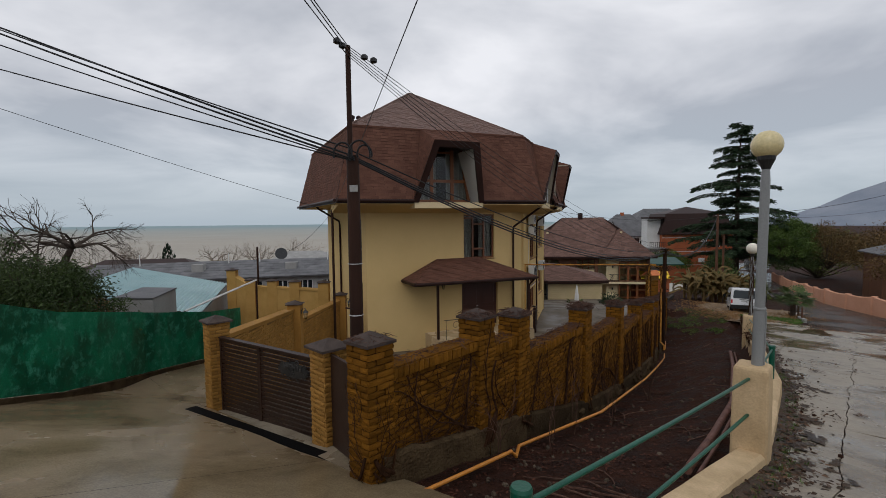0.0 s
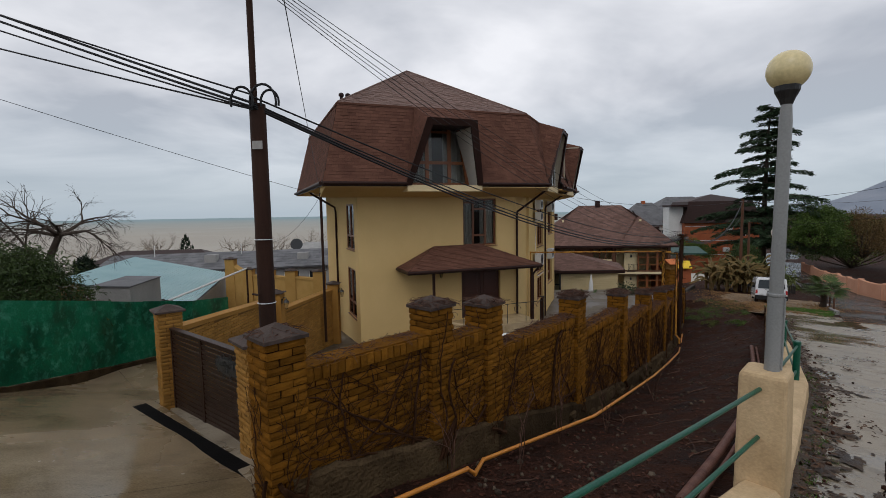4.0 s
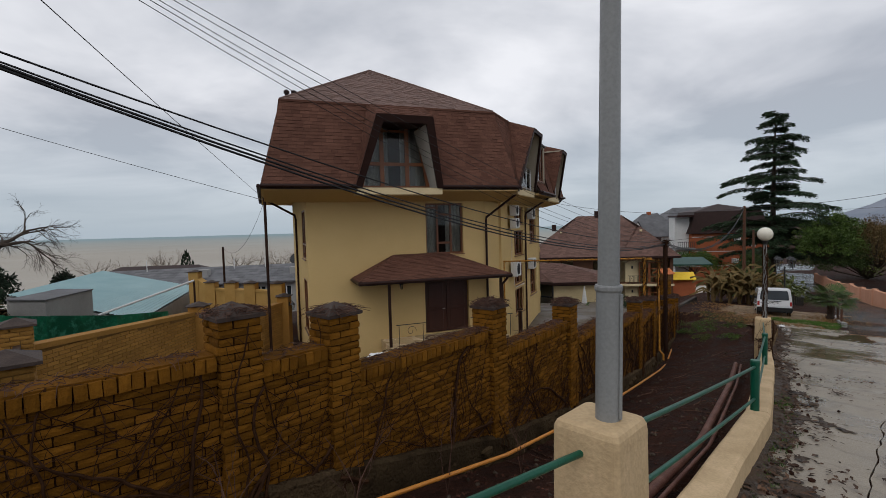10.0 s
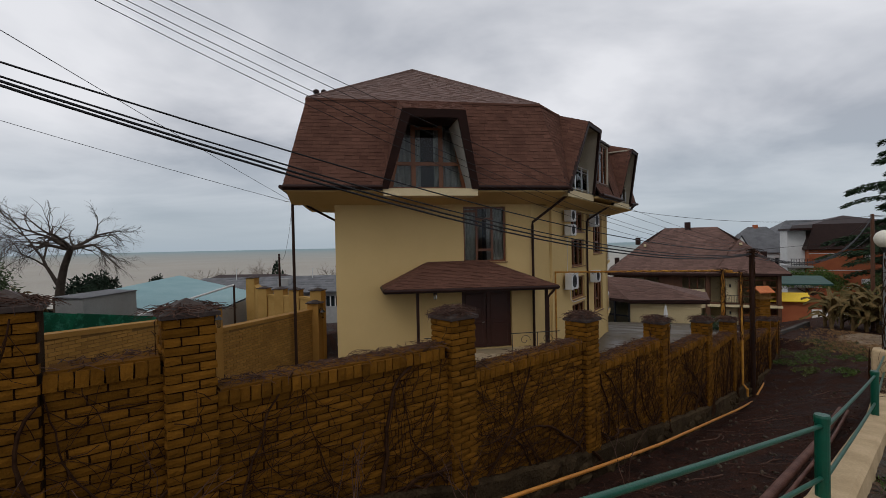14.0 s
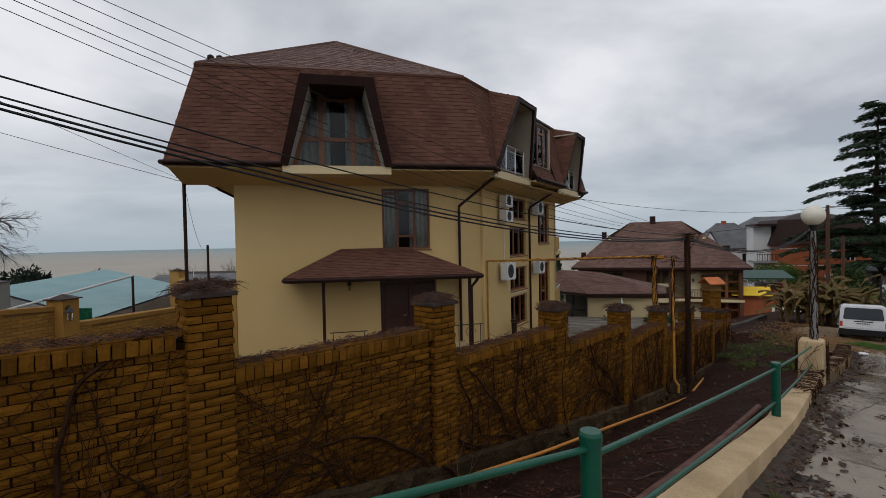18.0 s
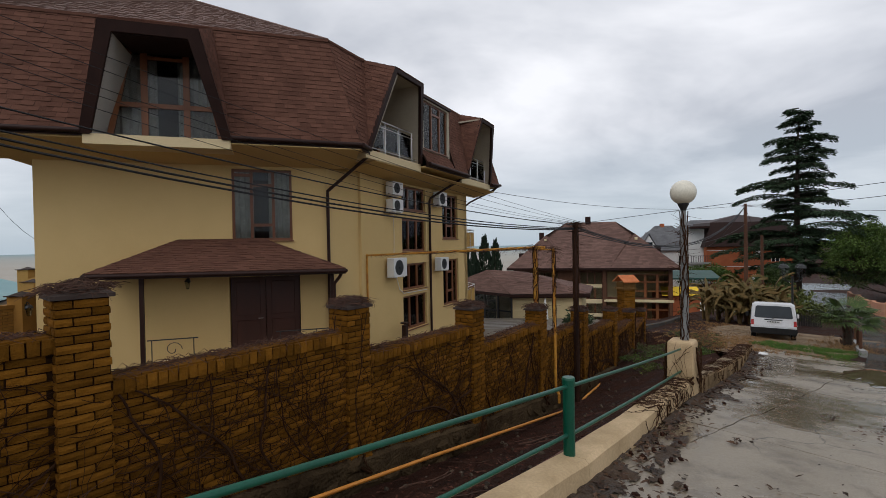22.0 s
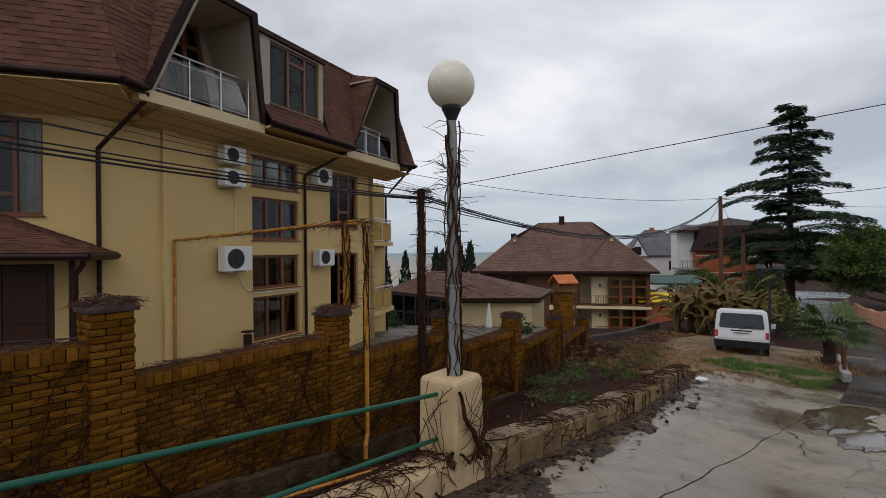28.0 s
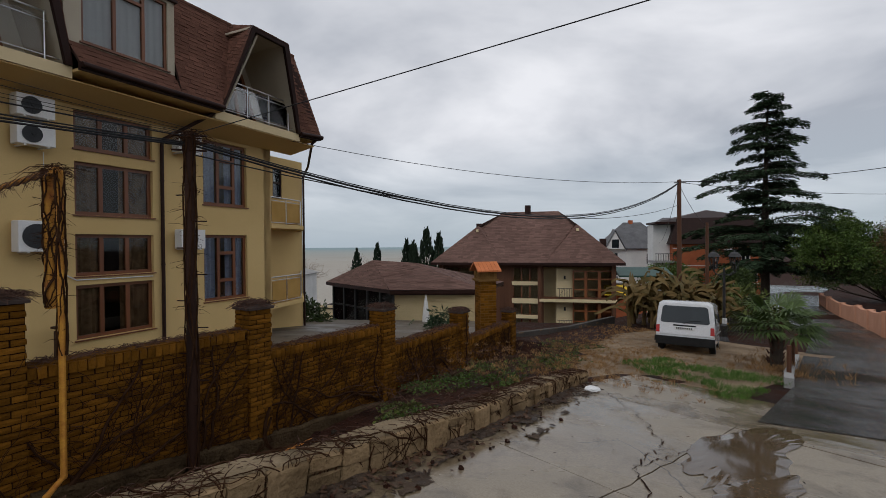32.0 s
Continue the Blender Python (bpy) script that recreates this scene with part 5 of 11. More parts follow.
LANE = [((18.2, 22.8), (26.5, 21.5)), ((20.85, 26.4), (29.0, 27.5)), ((24.2, 31.5), (31.0, 31.8)), ((27.8, 36.8), (33.2, 36.0)), ((33.6, 47.2), (38.7, 46.3)), ((38.6, 59.2), (44.8, 58.0)), ((42.0, 67.5), (49.2, 66.4)), ((46.5, 77.0), (55.5, 75.0)), ((60, 103), (70, 100)), ((78, 130), (90, 127))]
bm = bmn()
prev = None
for (lx, ly), (rx, ry) in LANE:
    row = []
    for j in range(9):
        x, y = lerp(lx, rx, j / 8), lerp(ly, ry, j / 8)
        row.append(bm.verts.new((x, y, road_z(x, y) + 0.016 + 0.008 * noise.noise((x, y, 1)))))
    if prev:
        for j in range(8):
            bm.faces.new((prev[j], prev[j + 1], row[j + 1], row[j]))
    prev = row
bmesh.ops.solidify(bm, geom=bm.faces[:], thickness=0.06)
bmesh.ops.recalc_face_normals(bm, faces=bm.faces[:])
solo("asphalt_lane", bm, M_ASPH, "wet dark asphalt lane running downhill past a pink wall", "road", "structure")

# gravel pull-in where the van stands
bm = bmn()
n = 26
vs = {}
for i in range(n + 1):
    for j in range(n + 1):
        s, d = lerp(28.6, 43.0, i / n), lerp(-9.5, -2.6, j / n)
        vs[i, j] = bm.verts.new(sd(s, d, 0.004 + 0.03 * noise.noise((s * 0.7, d * 0.7, 2.0)) * min(1, max(0, s - 31)) + (0.06 if d < -7 else 0.0)))
for i in range(n):
    for j in range(n):
        s, d = lerp(28.6, 43.0, (i + 0.5) / n), lerp(-9.5, -2.6, (j + 0.5) / n)
        if d > -5.4 - 0.40 * max(0, s - 29) + 0.4 * noise.noise((s, d, 6.0)) and (s > 30.9 + 0.7 * noise.noise((d * 1.3, 2.0, 1.0)) or d < -4.6):
            bm.faces.new((vs[i, j], vs[i, j + 1], vs[i + 1, j + 1], vs[i + 1, j]))
bmesh.ops.recalc_face_normals(bm, faces=bm.faces[:])
for v in bm.verts:
    if 0 < len(v.link_faces) < 4:
        v.co.z -= 0.09
solo("gravel_ground", bm, M_GRAVEL, "rough gravel pull-in beside the road", "gravel", "structure", smooth=True)


# ---- driveway ----
def drive_slabs():
    ux, uy = Vector((-0.72, 0.69)).normalized(), Vector((0.69, 0.72)).normalized()
    o = Vector((-0.4, 4.6))
    for a, (u0, u1) in enumerate(((-7.0, 2.0), (2.0, 17.0))):
        for b, (w0, w1) in enumerate(((-11.0, 0.62), (0.62, 5.2))):
            bm = bmn()
            n = 24
            vs = {}
            for i in range(n + 1):
                for j in range(n + 1):
                    p = o + ux * lerp(u0 + 0.004, u1 - 0.004, i / n) + uy * lerp(w0 + 0.004, w1 - 0.004, j / n)
                    vs[i, j] = bm.verts.new((p.x, p.y, drive_z(p.x, p.y) + 0.05 + 0.015 * noise.noise((p.x * 0.6, p.y * 0.6, 4))))
            for i in range(n):
                for j in range(n):
                    c = (vs[i, j].co + vs[i + 1, j + 1].co) / 2
                    if along(KERB, c.x, c.y)[0] < -1.3 and c.x > -9.3 and (b < 1 or c.x < -5.5):
                        bm.faces.new((vs[i, j], vs[i + 1, j], vs[i + 1, j + 1], vs[i, j + 1]))
            for v in [v for v in bm.verts if not v.link_faces]:
                bm.verts.remove(v)
            if len(bm.faces) == 0:
                bm.free()
                continue
            bmesh.ops.solidify(bm, geom=bm.faces[:], thickness=-0.08)
            bmesh.ops.recalc_face_normals(bm, faces=bm.faces[:])
            part("concrete_slab", bm, M_DRIVE, DRIVE)


# paved yard behind the boundary wall
bm = bmn()
vs = {}
WL = [(p[0], p[1]) for p in PILLARS]
for i in range(81):
    for j in range(121):
        x, y = lerp(-5.2, 14.4, i / 80), lerp(7.0, 44.0, j / 120)
        vs[i, j] = bm.verts.new((x, y, ground_z(x, y) + 0.03))
for i in range(80):
    for j in range(120):
        if all(along(WL, vs[a, b].co.x, vs[a, b].co.y)[0] < 0.08 for a, b in ((i, j), (i + 1, j), (i, j + 1), (i + 1, j + 1))):
            bm.faces.new((vs[i, j], vs[i + 1, j], vs[i + 1, j + 1], vs[i, j + 1]))
for v in [v for v in bm.verts if not v.link_faces]:
    bm.verts.remove(v)
solo("yard_paving", bm, M_YARD, "wet tan concrete paving of the walled yard", "paving", "structure")

DRIVE = thing("driveway", -4, 7, -2, "wet tan concrete driveway falling towards the gate", "driveway", "", "structure")
drive_slabs()
# drain slot before the gate
bm = bmn()
a, b = Vector((-1.45, 6.20, 0)), Vector((-5.45, 9.85, 0))
n = Vector((-0.69, -0.72, 0)).normalized()
for f0, f1 in [(i / 10, (i + 1) / 10) for i in range(10)]:
    p, q = a.lerp(b, f0), a.lerp(b, f1)
    p.z, q.z = drive_z(p.x, p.y) + 0.085, drive_z(q.x, q.y) + 0.085
    prism(bm, [p - n * 0.05, q - n * 0.05, q + n * 0.33, p + n * 0.33], (0, 0, 0.008))
solo("drain_grate", bm, surface("dark_drain_slot", (0.003, 0.003, 0.003), (0.006, 0.005, 0.005), 3.0, 0.9, 0.2, 40, spec=0.05), "black steel drain grate across the driveway before the gate", "drain", "structure")

M_SIGNTEXT = surface("dull_relief_letters", (0.045, 0.044, 0.042), (0.07, 0.068, 0.065), 6.0, 0.5, 0.1, 60)
# ---- gate ----
for p in (GATE_R, GATE_L):
    PILLAR_OBS.append((pillar_core((p[0], p[1], p[2], p[3]), 135.0, 0.42), 135.0))


def gate():
    a, b = Vector((GATE_L[0], GATE_L[1], 0)), Vector((GATE_R[0], GATE_R[1], 0))
    d = (b - a).normalized()
    a, b = a + d * 0.24, b - d * 0.24
    n = Vector((-0.70, -0.72, 0)).normalized()
    ln = (b - a).length
    t = thing("sliding_gate", *((a + b) / 2), "dark brown steel sliding gate with horizontal slats, closed", "gate")
    z0a, z0b, z1a, z1b = GATE_L[3] + 0.12, GATE_R[3] + 0.12, GATE_L[2] - 0.45, GATE_R[2] - 0.38

    def q(f, g, off=0.0):
        p = a.lerp(b, f) + n * off
        p.z = lerp(lerp(z0a, z0b, f), lerp(z1a, z1b, f), g)
        return p
    for nm, f0, f1 in (("gate_frame", 0.0, 0.02), ("gate_frame", 0.455, 0.485), ("gate_frame", 0.98, 1.0)):
        bm = bmn()
        prism(bm, [q(f0, 0, 0.03), q(f1, 0, 0.03), q(f1, 1, 0.03), q(f0, 1, 0.03)], n * -0.07)
        part(nm, bm, M_GATE, t)
    for i in range(17):
        g0, g1 = i / 17 + 0.006, (i + 1) / 17 - 0.006
        bm = bmn()
        prism(bm, [q(0.01, g0, 0.01), q(0.99, g0, 0.01), q(0.99, g1, 0.022), q(0.01, g1, 0.022)], n * -0.03)
        part("slat", bm, M_GATE, t)
    bm = bmn()
    prism(bm, [q(0, 0.995, 0.05), q(1, 0.995, 0.05), q(1, 1.0, -0.05), q(0, 1.0, -0.05)], (0, 0, 0.03))
    part("top_rail", bm, M_GATE, t)
    bm = bmn()
    prism(bm, [q(0.68, 0.80, 0.05), q(0.70, 0.74, 0.05), q(0.80, 0.70, 0.05), q(0.90, 0.74, 0.05), q(0.92, 0.80, 0.05), q(0.90, 0.87, 0.05), q(0.80, 0.91, 0.05), q(0.70, 0.87, 0.05)], n * -0.02)
    sign = solo("house_sign", bm, M_BLACK, "black cast iron house sign with scrolled edge on the gate", "sign")
    WM[sign.name] = Matrix()
    for k in range(10):
        an = 2 * math.pi * k / 10
        c = q(0.80 + 0.115 * math.cos(an), 0.805 + 0.095 * math.sin(an), 0.045)
        bm = bmn()
        tube(bm, [c + d * 0.05 * math.cos(w) + Vector((0, 0, 0.05 * math.sin(w))) for w in [2 * math.pi * i / 8 for i in range(8)]], 0.009, 5)
        part("scroll", bm, M_BLACK, sign)
    # lettering in relief
    for txt, g, size in (("МИРНАЯ", 0.80, 0.15), ("15", 0.735, 0.11)):
        cu = bpy.data.curves.new("lettering", "FONT")
        cu.body, cu.size, cu.extrude, cu.align_x = txt, size, 0.006, "CENTER"
        cu.materials.append(M_SIGNTEXT)
        ob = new("lettering", cu)
        c = q(0.80, g, 0.058)
        e = q(0.85, g, 0.058)
        x = (e - c).normalized()
        up = Vector((0, 0, 1))
        z = x.cross(up).normalized()
        y = z.cross(x)
        ob.matrix_basis = Matrix(((x.x, y.x, z.x, c.x), (x.y, y.y, z.y, c.y), (x.z, y.z, z.z, c.z), (0, 0, 0, 1)))
        ob.parent = sign
    bm = bmn()
    p, r = Vector((GATE_L[0], GATE_L[1], GATE_L[3] - 0.2)), Vector((PILLARS[0][0], PILLARS[0][1], PILLARS[0][3] - 0.12))
    prism(bm, [p + n * 0.1, r + n * 0.1, r - n * 0.22, p - n * 0.22], (0, 0, 0.27))
    solo("gate_threshold", bm, M_CONC, "concrete threshold under the gate", "threshold", "structure")
    # wicket door between the two nearer pillars
    a2, b2 = Vector((GATE_R[0], GATE_R[1], 0)), Vector((PILLARS[0][0], PILLARS[0][1], 0))
    d2 = (b2 - a2).normalized()
    a2, b2 = a2 + d2 * 0.2, b2 - d2 * 0.24
    w = thing("wicket_gate", *((a2 + b2) / 2), "dark brown steel wicket door beside the sliding gate, shut", "gate")
    bm = bmn()
    n2 = Vector((d2.y, -d2.x, 0))
    za, zb = GATE_R[3] + 0.1, PILLARS[0][3] + 0.1
    prism(bm, [a2 + Vector((0, 0, za)), b2 + Vector((0, 0, zb)), b2 + Vector((0, 0, -0.22)), a2 + Vector((0, 0, -0.32))], n2 * 0.05)
    part("door_leaf", bm, M_GATE, w)
    bm = bmn()
    c = a2.lerp(b2, 0.22) + Vector((0, 0, -0.95)) - n2 * 0.02
    box(bm, c.x, c.y, c.z, 0.03, 0.05, 0.14, 120)
    part("lock", bm, M_STEEL, w)


gate()


# ---- green sheet fence on the far side of the driveway ----
def green_fence():
    line = [(-8.35, 7.6), (-8.5, 10.2), (-8.85, 13.5), (-8.7, 14.6), (-8.3, 16.4), (-8.4, 19.0)]
    hs = [2.0, 1.95, 1.98, 1.9, 1.8, 1.75]
    t = thing("metal_fence", -8.6, 12, -3, "tall green painted sheet metal fence, paint flaked and stained", "fence")
    for k in range(len(line) - 1):
        a, b = Vector((*line[k], 0)), Vector((*line[k + 1], 0))
        m = max(1, int((b - a).length / 2.4 + 0.5))
        for i in range(m):
            p, q = a.lerp(b, i / m), a.lerp(b, (i + 1) / m)
            zp, zq = max(drive_z(p.x, p.y), -4.2), max(drive_z(q.x, q.y), -4.2)
            hp, hq = lerp(hs[k], hs[k + 1], i / m), lerp(hs[k], hs[k + 1], (i + 1) / m)
            j = 0.03 * noise.noise((k * 3.1, i * 1.7, 0.5))
            d = (q - p).normalized()
            nn = Vector((-d.y, d.x, 0))
            bm = bmn()
            g = -0.004
            cols = 8
            rows = []
            for c in range(cols + 1):
                f = lerp(g, 1 - g, c / cols)
                pt = p.lerp(q, f) + nn * (0.012 * math.sin(c * math.pi / 2 * 1.0) + 0.012 * noise.noise((k, i, c * 0.4)))
                rows.append([bm.verts.new((pt.x, pt.y, lerp(zp, zq, f) + 0.16)), bm.verts.new((pt.x, pt.y, lerp(zp + hp, zq + hq, f) + j))])
            for r0, r1 in zip(rows, rows[1:]):
                bm.faces.new((r0[0], r1[0], r1[1], r0[1]))
            bmesh.ops.solidify(bm, geom=bm.faces[:], thickness=0.012)
            bmesh.ops.recalc_face_normals(bm, faces=bm.faces[:])
            part("sheet", bm, M_FENCE, t)
            bm = bmn()
            tube(bm, [(p.x - 0.09, p.y, zp - 0.2), (p.x - 0.09, p.y, zp + hp - 0.12)], 0.03, 8)
            part("post", bm, M_FENCE, t)
    bm = bmn()
    for k in range(len(line) - 1):
        a, b = Vector((*line[k], 0)), Vector((*line[k + 1], 0))
        za, zb = max(drive_z(a.x, a.y), -4.2), max(drive_z(b.x, b.y), -4.2)
        prism(bm, [(a.x, a.y, za - 0.3), (b.x, b.y, zb - 0.3), (b.x, b.y, zb + 0.15), (a.x, a.y, za + 0.15)], (0.14, 0, 0))
    solo("fence_plinth", bm, M_STONE, "dark concrete plinth under the green fence", "plinth", "structure")


green_fence()


# ---- yellow brick side wall of the yard and its further bays ----
def course_face(bm, a, b, z0a, z0b, z1a, z1b, n, bw=0.25, bh=0.077, out=0.012):
    """Bricks laid on the upright face from a to b as slightly proud pieces."""
    d = b - a
    ln = d.length
    d = d.normalized()
    rows = int((max(z1a, z1b) - min(z0a, z0b)) / bh)
    zb = min(z0a, z0b)
    for r in range(rows):
        z = zb + r * bh
        x = -(r % 2) * bw / 2
        while x < ln:
            x0, x1 = max(x, 0) + 0.005, min(x + bw, ln) - 0.005
            x += bw
            if x1 - x0 < 0.03:
                continue
            f = (x0 + x1) / 2 / ln
            if z + bh > lerp(z1a, z1b, f) + 0.01 or z < lerp(z0a, z0b, f) - 0.04:
                continue
            e = out * random.uniform(0.6, 1.3)
            p = [a + d * x0, a + d * x1]
            v = []
            for o_, s in ((0.0, 0.0), (e, 0.004)):
                v.append([bm.verts.new(Vector((q.x, q.y, zz)) + n * o_) for q, zz in ((p[0] + d * s, z + 0.005 + s), (p[1] - d * s, z + 0.005 + s), (p[1] - d * s, z + bh - 0.005 - s), (p[0] + d * s, z + bh - 0.005 - s))])
            bm.faces.new(v[1])
            for i in range(4):
                bm.faces.new((v[0][i], v[0][(i + 1) % 4], v[1][(i + 1) % 4], v[1][i]))


def yard_wall(pts, label, brick=True, tops=None):
    for k, (p, q) in enumerate(zip(pts, pts[1:])):
        if tops:
            p, q = (*p[:2], tops[k][0]), (*q[:2], tops[k][1])
        a, b = Vector((p[0], p[1], 0)), Vector((q[0], q[1], 0))
        d = (b - a).normalized()
        n = Vector((d.y, -d.x, 0))
        bm = bmn()
        prism(bm, [Vector((a.x, a.y, p[2] - 3.0)), Vector((b.x, b.y, q[2] - 3.0)), Vector((b.x, b.y, q[2] - 0.36)), Vector((a.x, a.y, p[2] - 0.30))], n * -0.25)
        w = solo("yard_wall", bm, M_MORTAR_Y if brick else M_OCHRE, label, "wall", "structure")
        WM[w.name] = Matrix()
        bm = bmn()
        prism(bm, [Vector((a.x, a.y, p[2] - 0.30)) + n * 0.04, Vector((b.x, b.y, q[2] - 0.36)) + n * 0.04, Vector((b.x, b.y, q[2] - 0.26)) + n * 0.04, Vector((a.x, a.y, p[2] - 0.20)) + n * 0.04], n * -0.33)
        part("coping", bm, M_BRICK_PALE if brick else M_OCHRE, w, "yellow brick coping")
        if brick:
            bm = bmn()
            course_face(bm, a, b, p[2] - 2.6, q[2] - 2.6, p[2] - 0.31, q[2] - 0.37, n)
            part("brick_face", bm, M_BRICK_PALE, w)["kind"] = "stuff"
    for k, p in enumerate(pts[1:]):
        t = thing("yard_pillar", p[0], p[1], p[2] - 3.0, "yellow wall pillar with a grey cap", "pillar", "yard wall pillars")
        bm = bmn()
        up, wd = (0.0, 0.42) if brick else (0.22, 0.5)
        box(bm, p[0], p[1], p[2] - 3.2, wd, wd, 3.08 + up, 5)
        part("body", bm, M_BRICK_PALE if brick else M_OCHRE, t)
        bm = bmn()
        box(bm, p[0], p[1], p[2] - 0.12 + up, wd + 0.1, wd + 0.1, 0.03, 5)
        lathe(bm, p[0], p[1], p[2] - 0.09 + up, [(0.36, 0.0), (0.02, 0.10)], 4)
        part("cap", bm, M_CAP, t)


yard_wall([(GATE_L[0], GATE_L[1], GATE_L[2]), (-4.94, 15.3, -0.99), (-4.45, 20.0, -1.45)], "smooth yellow brick yard wall with a pale coping", tops=[(-0.74, -1.0), (-1.5, -1.52)])
yard_wall([(-12.6, 29.0, -1.9), (-12.4, 27.2, -1.3), (-10.8, 26.0, -1.75), (-9.3, 25.2, -1.7), (-7.7, 24.0, -1.6), (-5.9, 22.8, -1.5)], "stepped yellow plastered boundary wall", False)


# lantern on a wall
def wall_lantern(p, n, sc=1.0):
    p, n = Vector(p), Vector(n)
    t = thing("wall_lantern", p.x, p.y, p.z, "small black iron wall lantern with a frosted glass body", "wall lamp", "wall lanterns")
    bm = bmn()
    tube(bm, [p, p + n * 0.08 * sc + Vector((0, 0, 0.12 * sc)), p + n * 0.16 * sc + Vector((0, 0, 0.10 * sc)), p + n * 0.16 * sc + Vector((0, 0, 0.05 * sc))], 0.012, 6)
    part("arm", bm, M_BLACK, t)
    c = p + n * 0.16 * sc
    bm = bmn()
    lathe(bm, c.x, c.y, c.z - 0.2 * sc, [(0.02 * sc, -0.02), (0.045 * sc, 0.0), (0.07 * sc, 0.18 * sc)], 6)
    part("glass_body", bm, M_GLASS, t)
    bm = bmn()
    lathe(bm, c.x, c.y, c.z - 0.02 * sc, [(0.09 * sc, 0.0), (0.06 * sc, 0.05 * sc), (0.01, 0.09 * sc)], 6)
    part("roof", bm, M_BLACK, t)
    bm = bmn()
    box(bm, p.x, p.y, p.z - 0.07, 0.05, 0.05, 0.14)
    part("wall_plate", bm, M_BLACK, t)


wall_lantern(pa(-4.07, 0.0, -1.25), HNA)
wall_lantern((-4.72, 15.2, -1.35), (0.95, -0.3, 0), 1.1)
wall_lantern((-4.23, 19.9, -1.85), (0.95, -0.3, 0), 1.1)


# ---- utility poles and cables ----
def sag(p, q, drop, n=18):
    p, q = Vector(p), Vector(q)
    return [p.lerp(q, i / n) - Vector((0, 0, drop * 4 * (i / n) * (1 - i / n))) for i in range(n + 1)]


POLE1, POLE2, POLE3, POLE4 = (-1.11, 5.84), (10.41, 21.77), (24.3, 41.2), (-4.41, 18.61)
t = thing("utility_pole", POLE1[0], POLE1[1], -2.2, "rusty brown steel utility pole with a slimmer pipe on top", "utility pole", "utility poles")
bm = bmn()
tube(bm, [(*POLE1, -2.4), (*POLE1, 2.45)], [0.092, 0.078], 14)
part("mast", bm, M_RUST, t, smooth=True)
bm = bmn()
tube(bm, [(POLE1[0] - 0.03, POLE1[1], 2.3), (POLE1[0] - 0.03, POLE1[1], 3.78)], 0.032, 10)
part("top_pipe", bm, M_RUST, t, smooth=True)
for z in (0.45, 1.1):
    bm = bmn()
    lathe(bm, POLE1[0], POLE1[1], z, [(0.092, 0), (0.094, 0.004), (0.092, 0.008)], 14)
    part("band", bm, M_STEEL, t)
bm = bmn()
box(bm, POLE1[0] + 0.02, POLE1[1] - 0.09, 2.0, 0.10, 0.01, 0.08, 0)
part("number_plate", bm, M_GREYWALL, t, "small pale enamel plate")
bm = bmn()
tube(bm, [(POLE1[0] - 0.12, POLE1[1] - 0.05, 0.55), (POLE1[0] - 0.02, POLE1[1] - 0.12, 0.55)], 0.012, 6)
part("step_iron", bm, M_RUST, t)
for k in range(3):
    bm = bmn()
    c = Vector((POLE1[0] + (-0.1, 0.1, 0.16)[k], POLE1[1] - 0.12, 2.45))
    rr = (0.11, 0.13, 0.09)[k]
    tube(bm, [c + Vector((rr * math.cos(w), 0.02 * k, rr * 1.3 * math.sin(w))) for w in [math.pi * i / 10 for i in range(-1, 12)]], 0.012, 6)
    part("cable_loop", bm, M_WIRE, t, smooth=True)
for k in range(4):
    bm = bmn()
    c = Vector((POLE1[0], POLE1[1] - 0.02, 3.7))
    d = Vector((-0.3, -0.9, 0.1)) if k % 2 else Vector((0.9, 0.4, -0.2))
    o1 = c + d.normalized() * (0.18 + 0.12 * (k // 2))
    lathe(bm, o1.x, o1.y, o1.z - 0.04, [(0.02, 0), (0.045, 0.015), (0.045, 0.05), (0.02, 0.07)], 8)
    part("insulator", bm, M_BLACK, t)

t = thing("utility_pole", POLE2[0], POLE2[1], -4.9, "dark rusty steel utility pole with step irons and dead vine", "utility pole", "utility poles")
bm = bmn()
tube(bm, [(*POLE2, -5.1), (*POLE2, 0.15)], 0.066, 12)
part("mast", bm, M_RUST, t, smooth=True)
for z in (-0.1, 0.0, 0.1):
    bm = bmn()
    tube(bm, [(POLE2[0] - 0.2, POLE2[1] - 0.08, z), (POLE2[0] + 0.2, POLE2[1] + 0.08, z)], 0.014, 6)
    part("bracket", bm, M_RUST, t)
for i in range(9):
    bm = bmn()
    z = -0.7 - 0.36 * i
    s = 1 if i % 2 else -1
    tube(bm, [(POLE2[0], POLE2[1], z), (POLE2[0] + 0.22 * s, POLE2[1] + 0.03, z)], 0.009, 5)
    part("step_iron", bm, M_RUST, t)

t = thing("utility_pole", POLE3[0], POLE3[1], -6.0, "tall brown wooden utility pole with cable fittings", "utility pole", "utility poles")
bm = bmn()
tube(bm, [(*POLE3, -6.2), (*POLE3, 1.85)], [0.13, 0.10], 12)
part("mast", bm, M_TIMBER, t, smooth=True)
bm = bmn()
tube(bm, [(POLE3[0] - 0.25, POLE3[1], 1.7), (POLE3[0] + 0.3, POLE3[1] - 0.1, 1.7)], 0.03, 6)
part("bracket", bm, M_STEEL, t)
t = thing("utility_pole", POLE3[0] + 3.6, POLE3[1] + 5.0, -6.6, "thin dark wooden utility pole by the trees", "utility pole", "utility poles")
bm = bmn()
tube(bm, [(POLE3[0] + 3.6, POLE3[1] + 5.0, -6.8), (POLE3[0] + 3.6, POLE3[1] + 5.0, -0.2)], [0.12, 0.09], 10)
part("mast", bm, M_TIMBER, t, smooth=True)
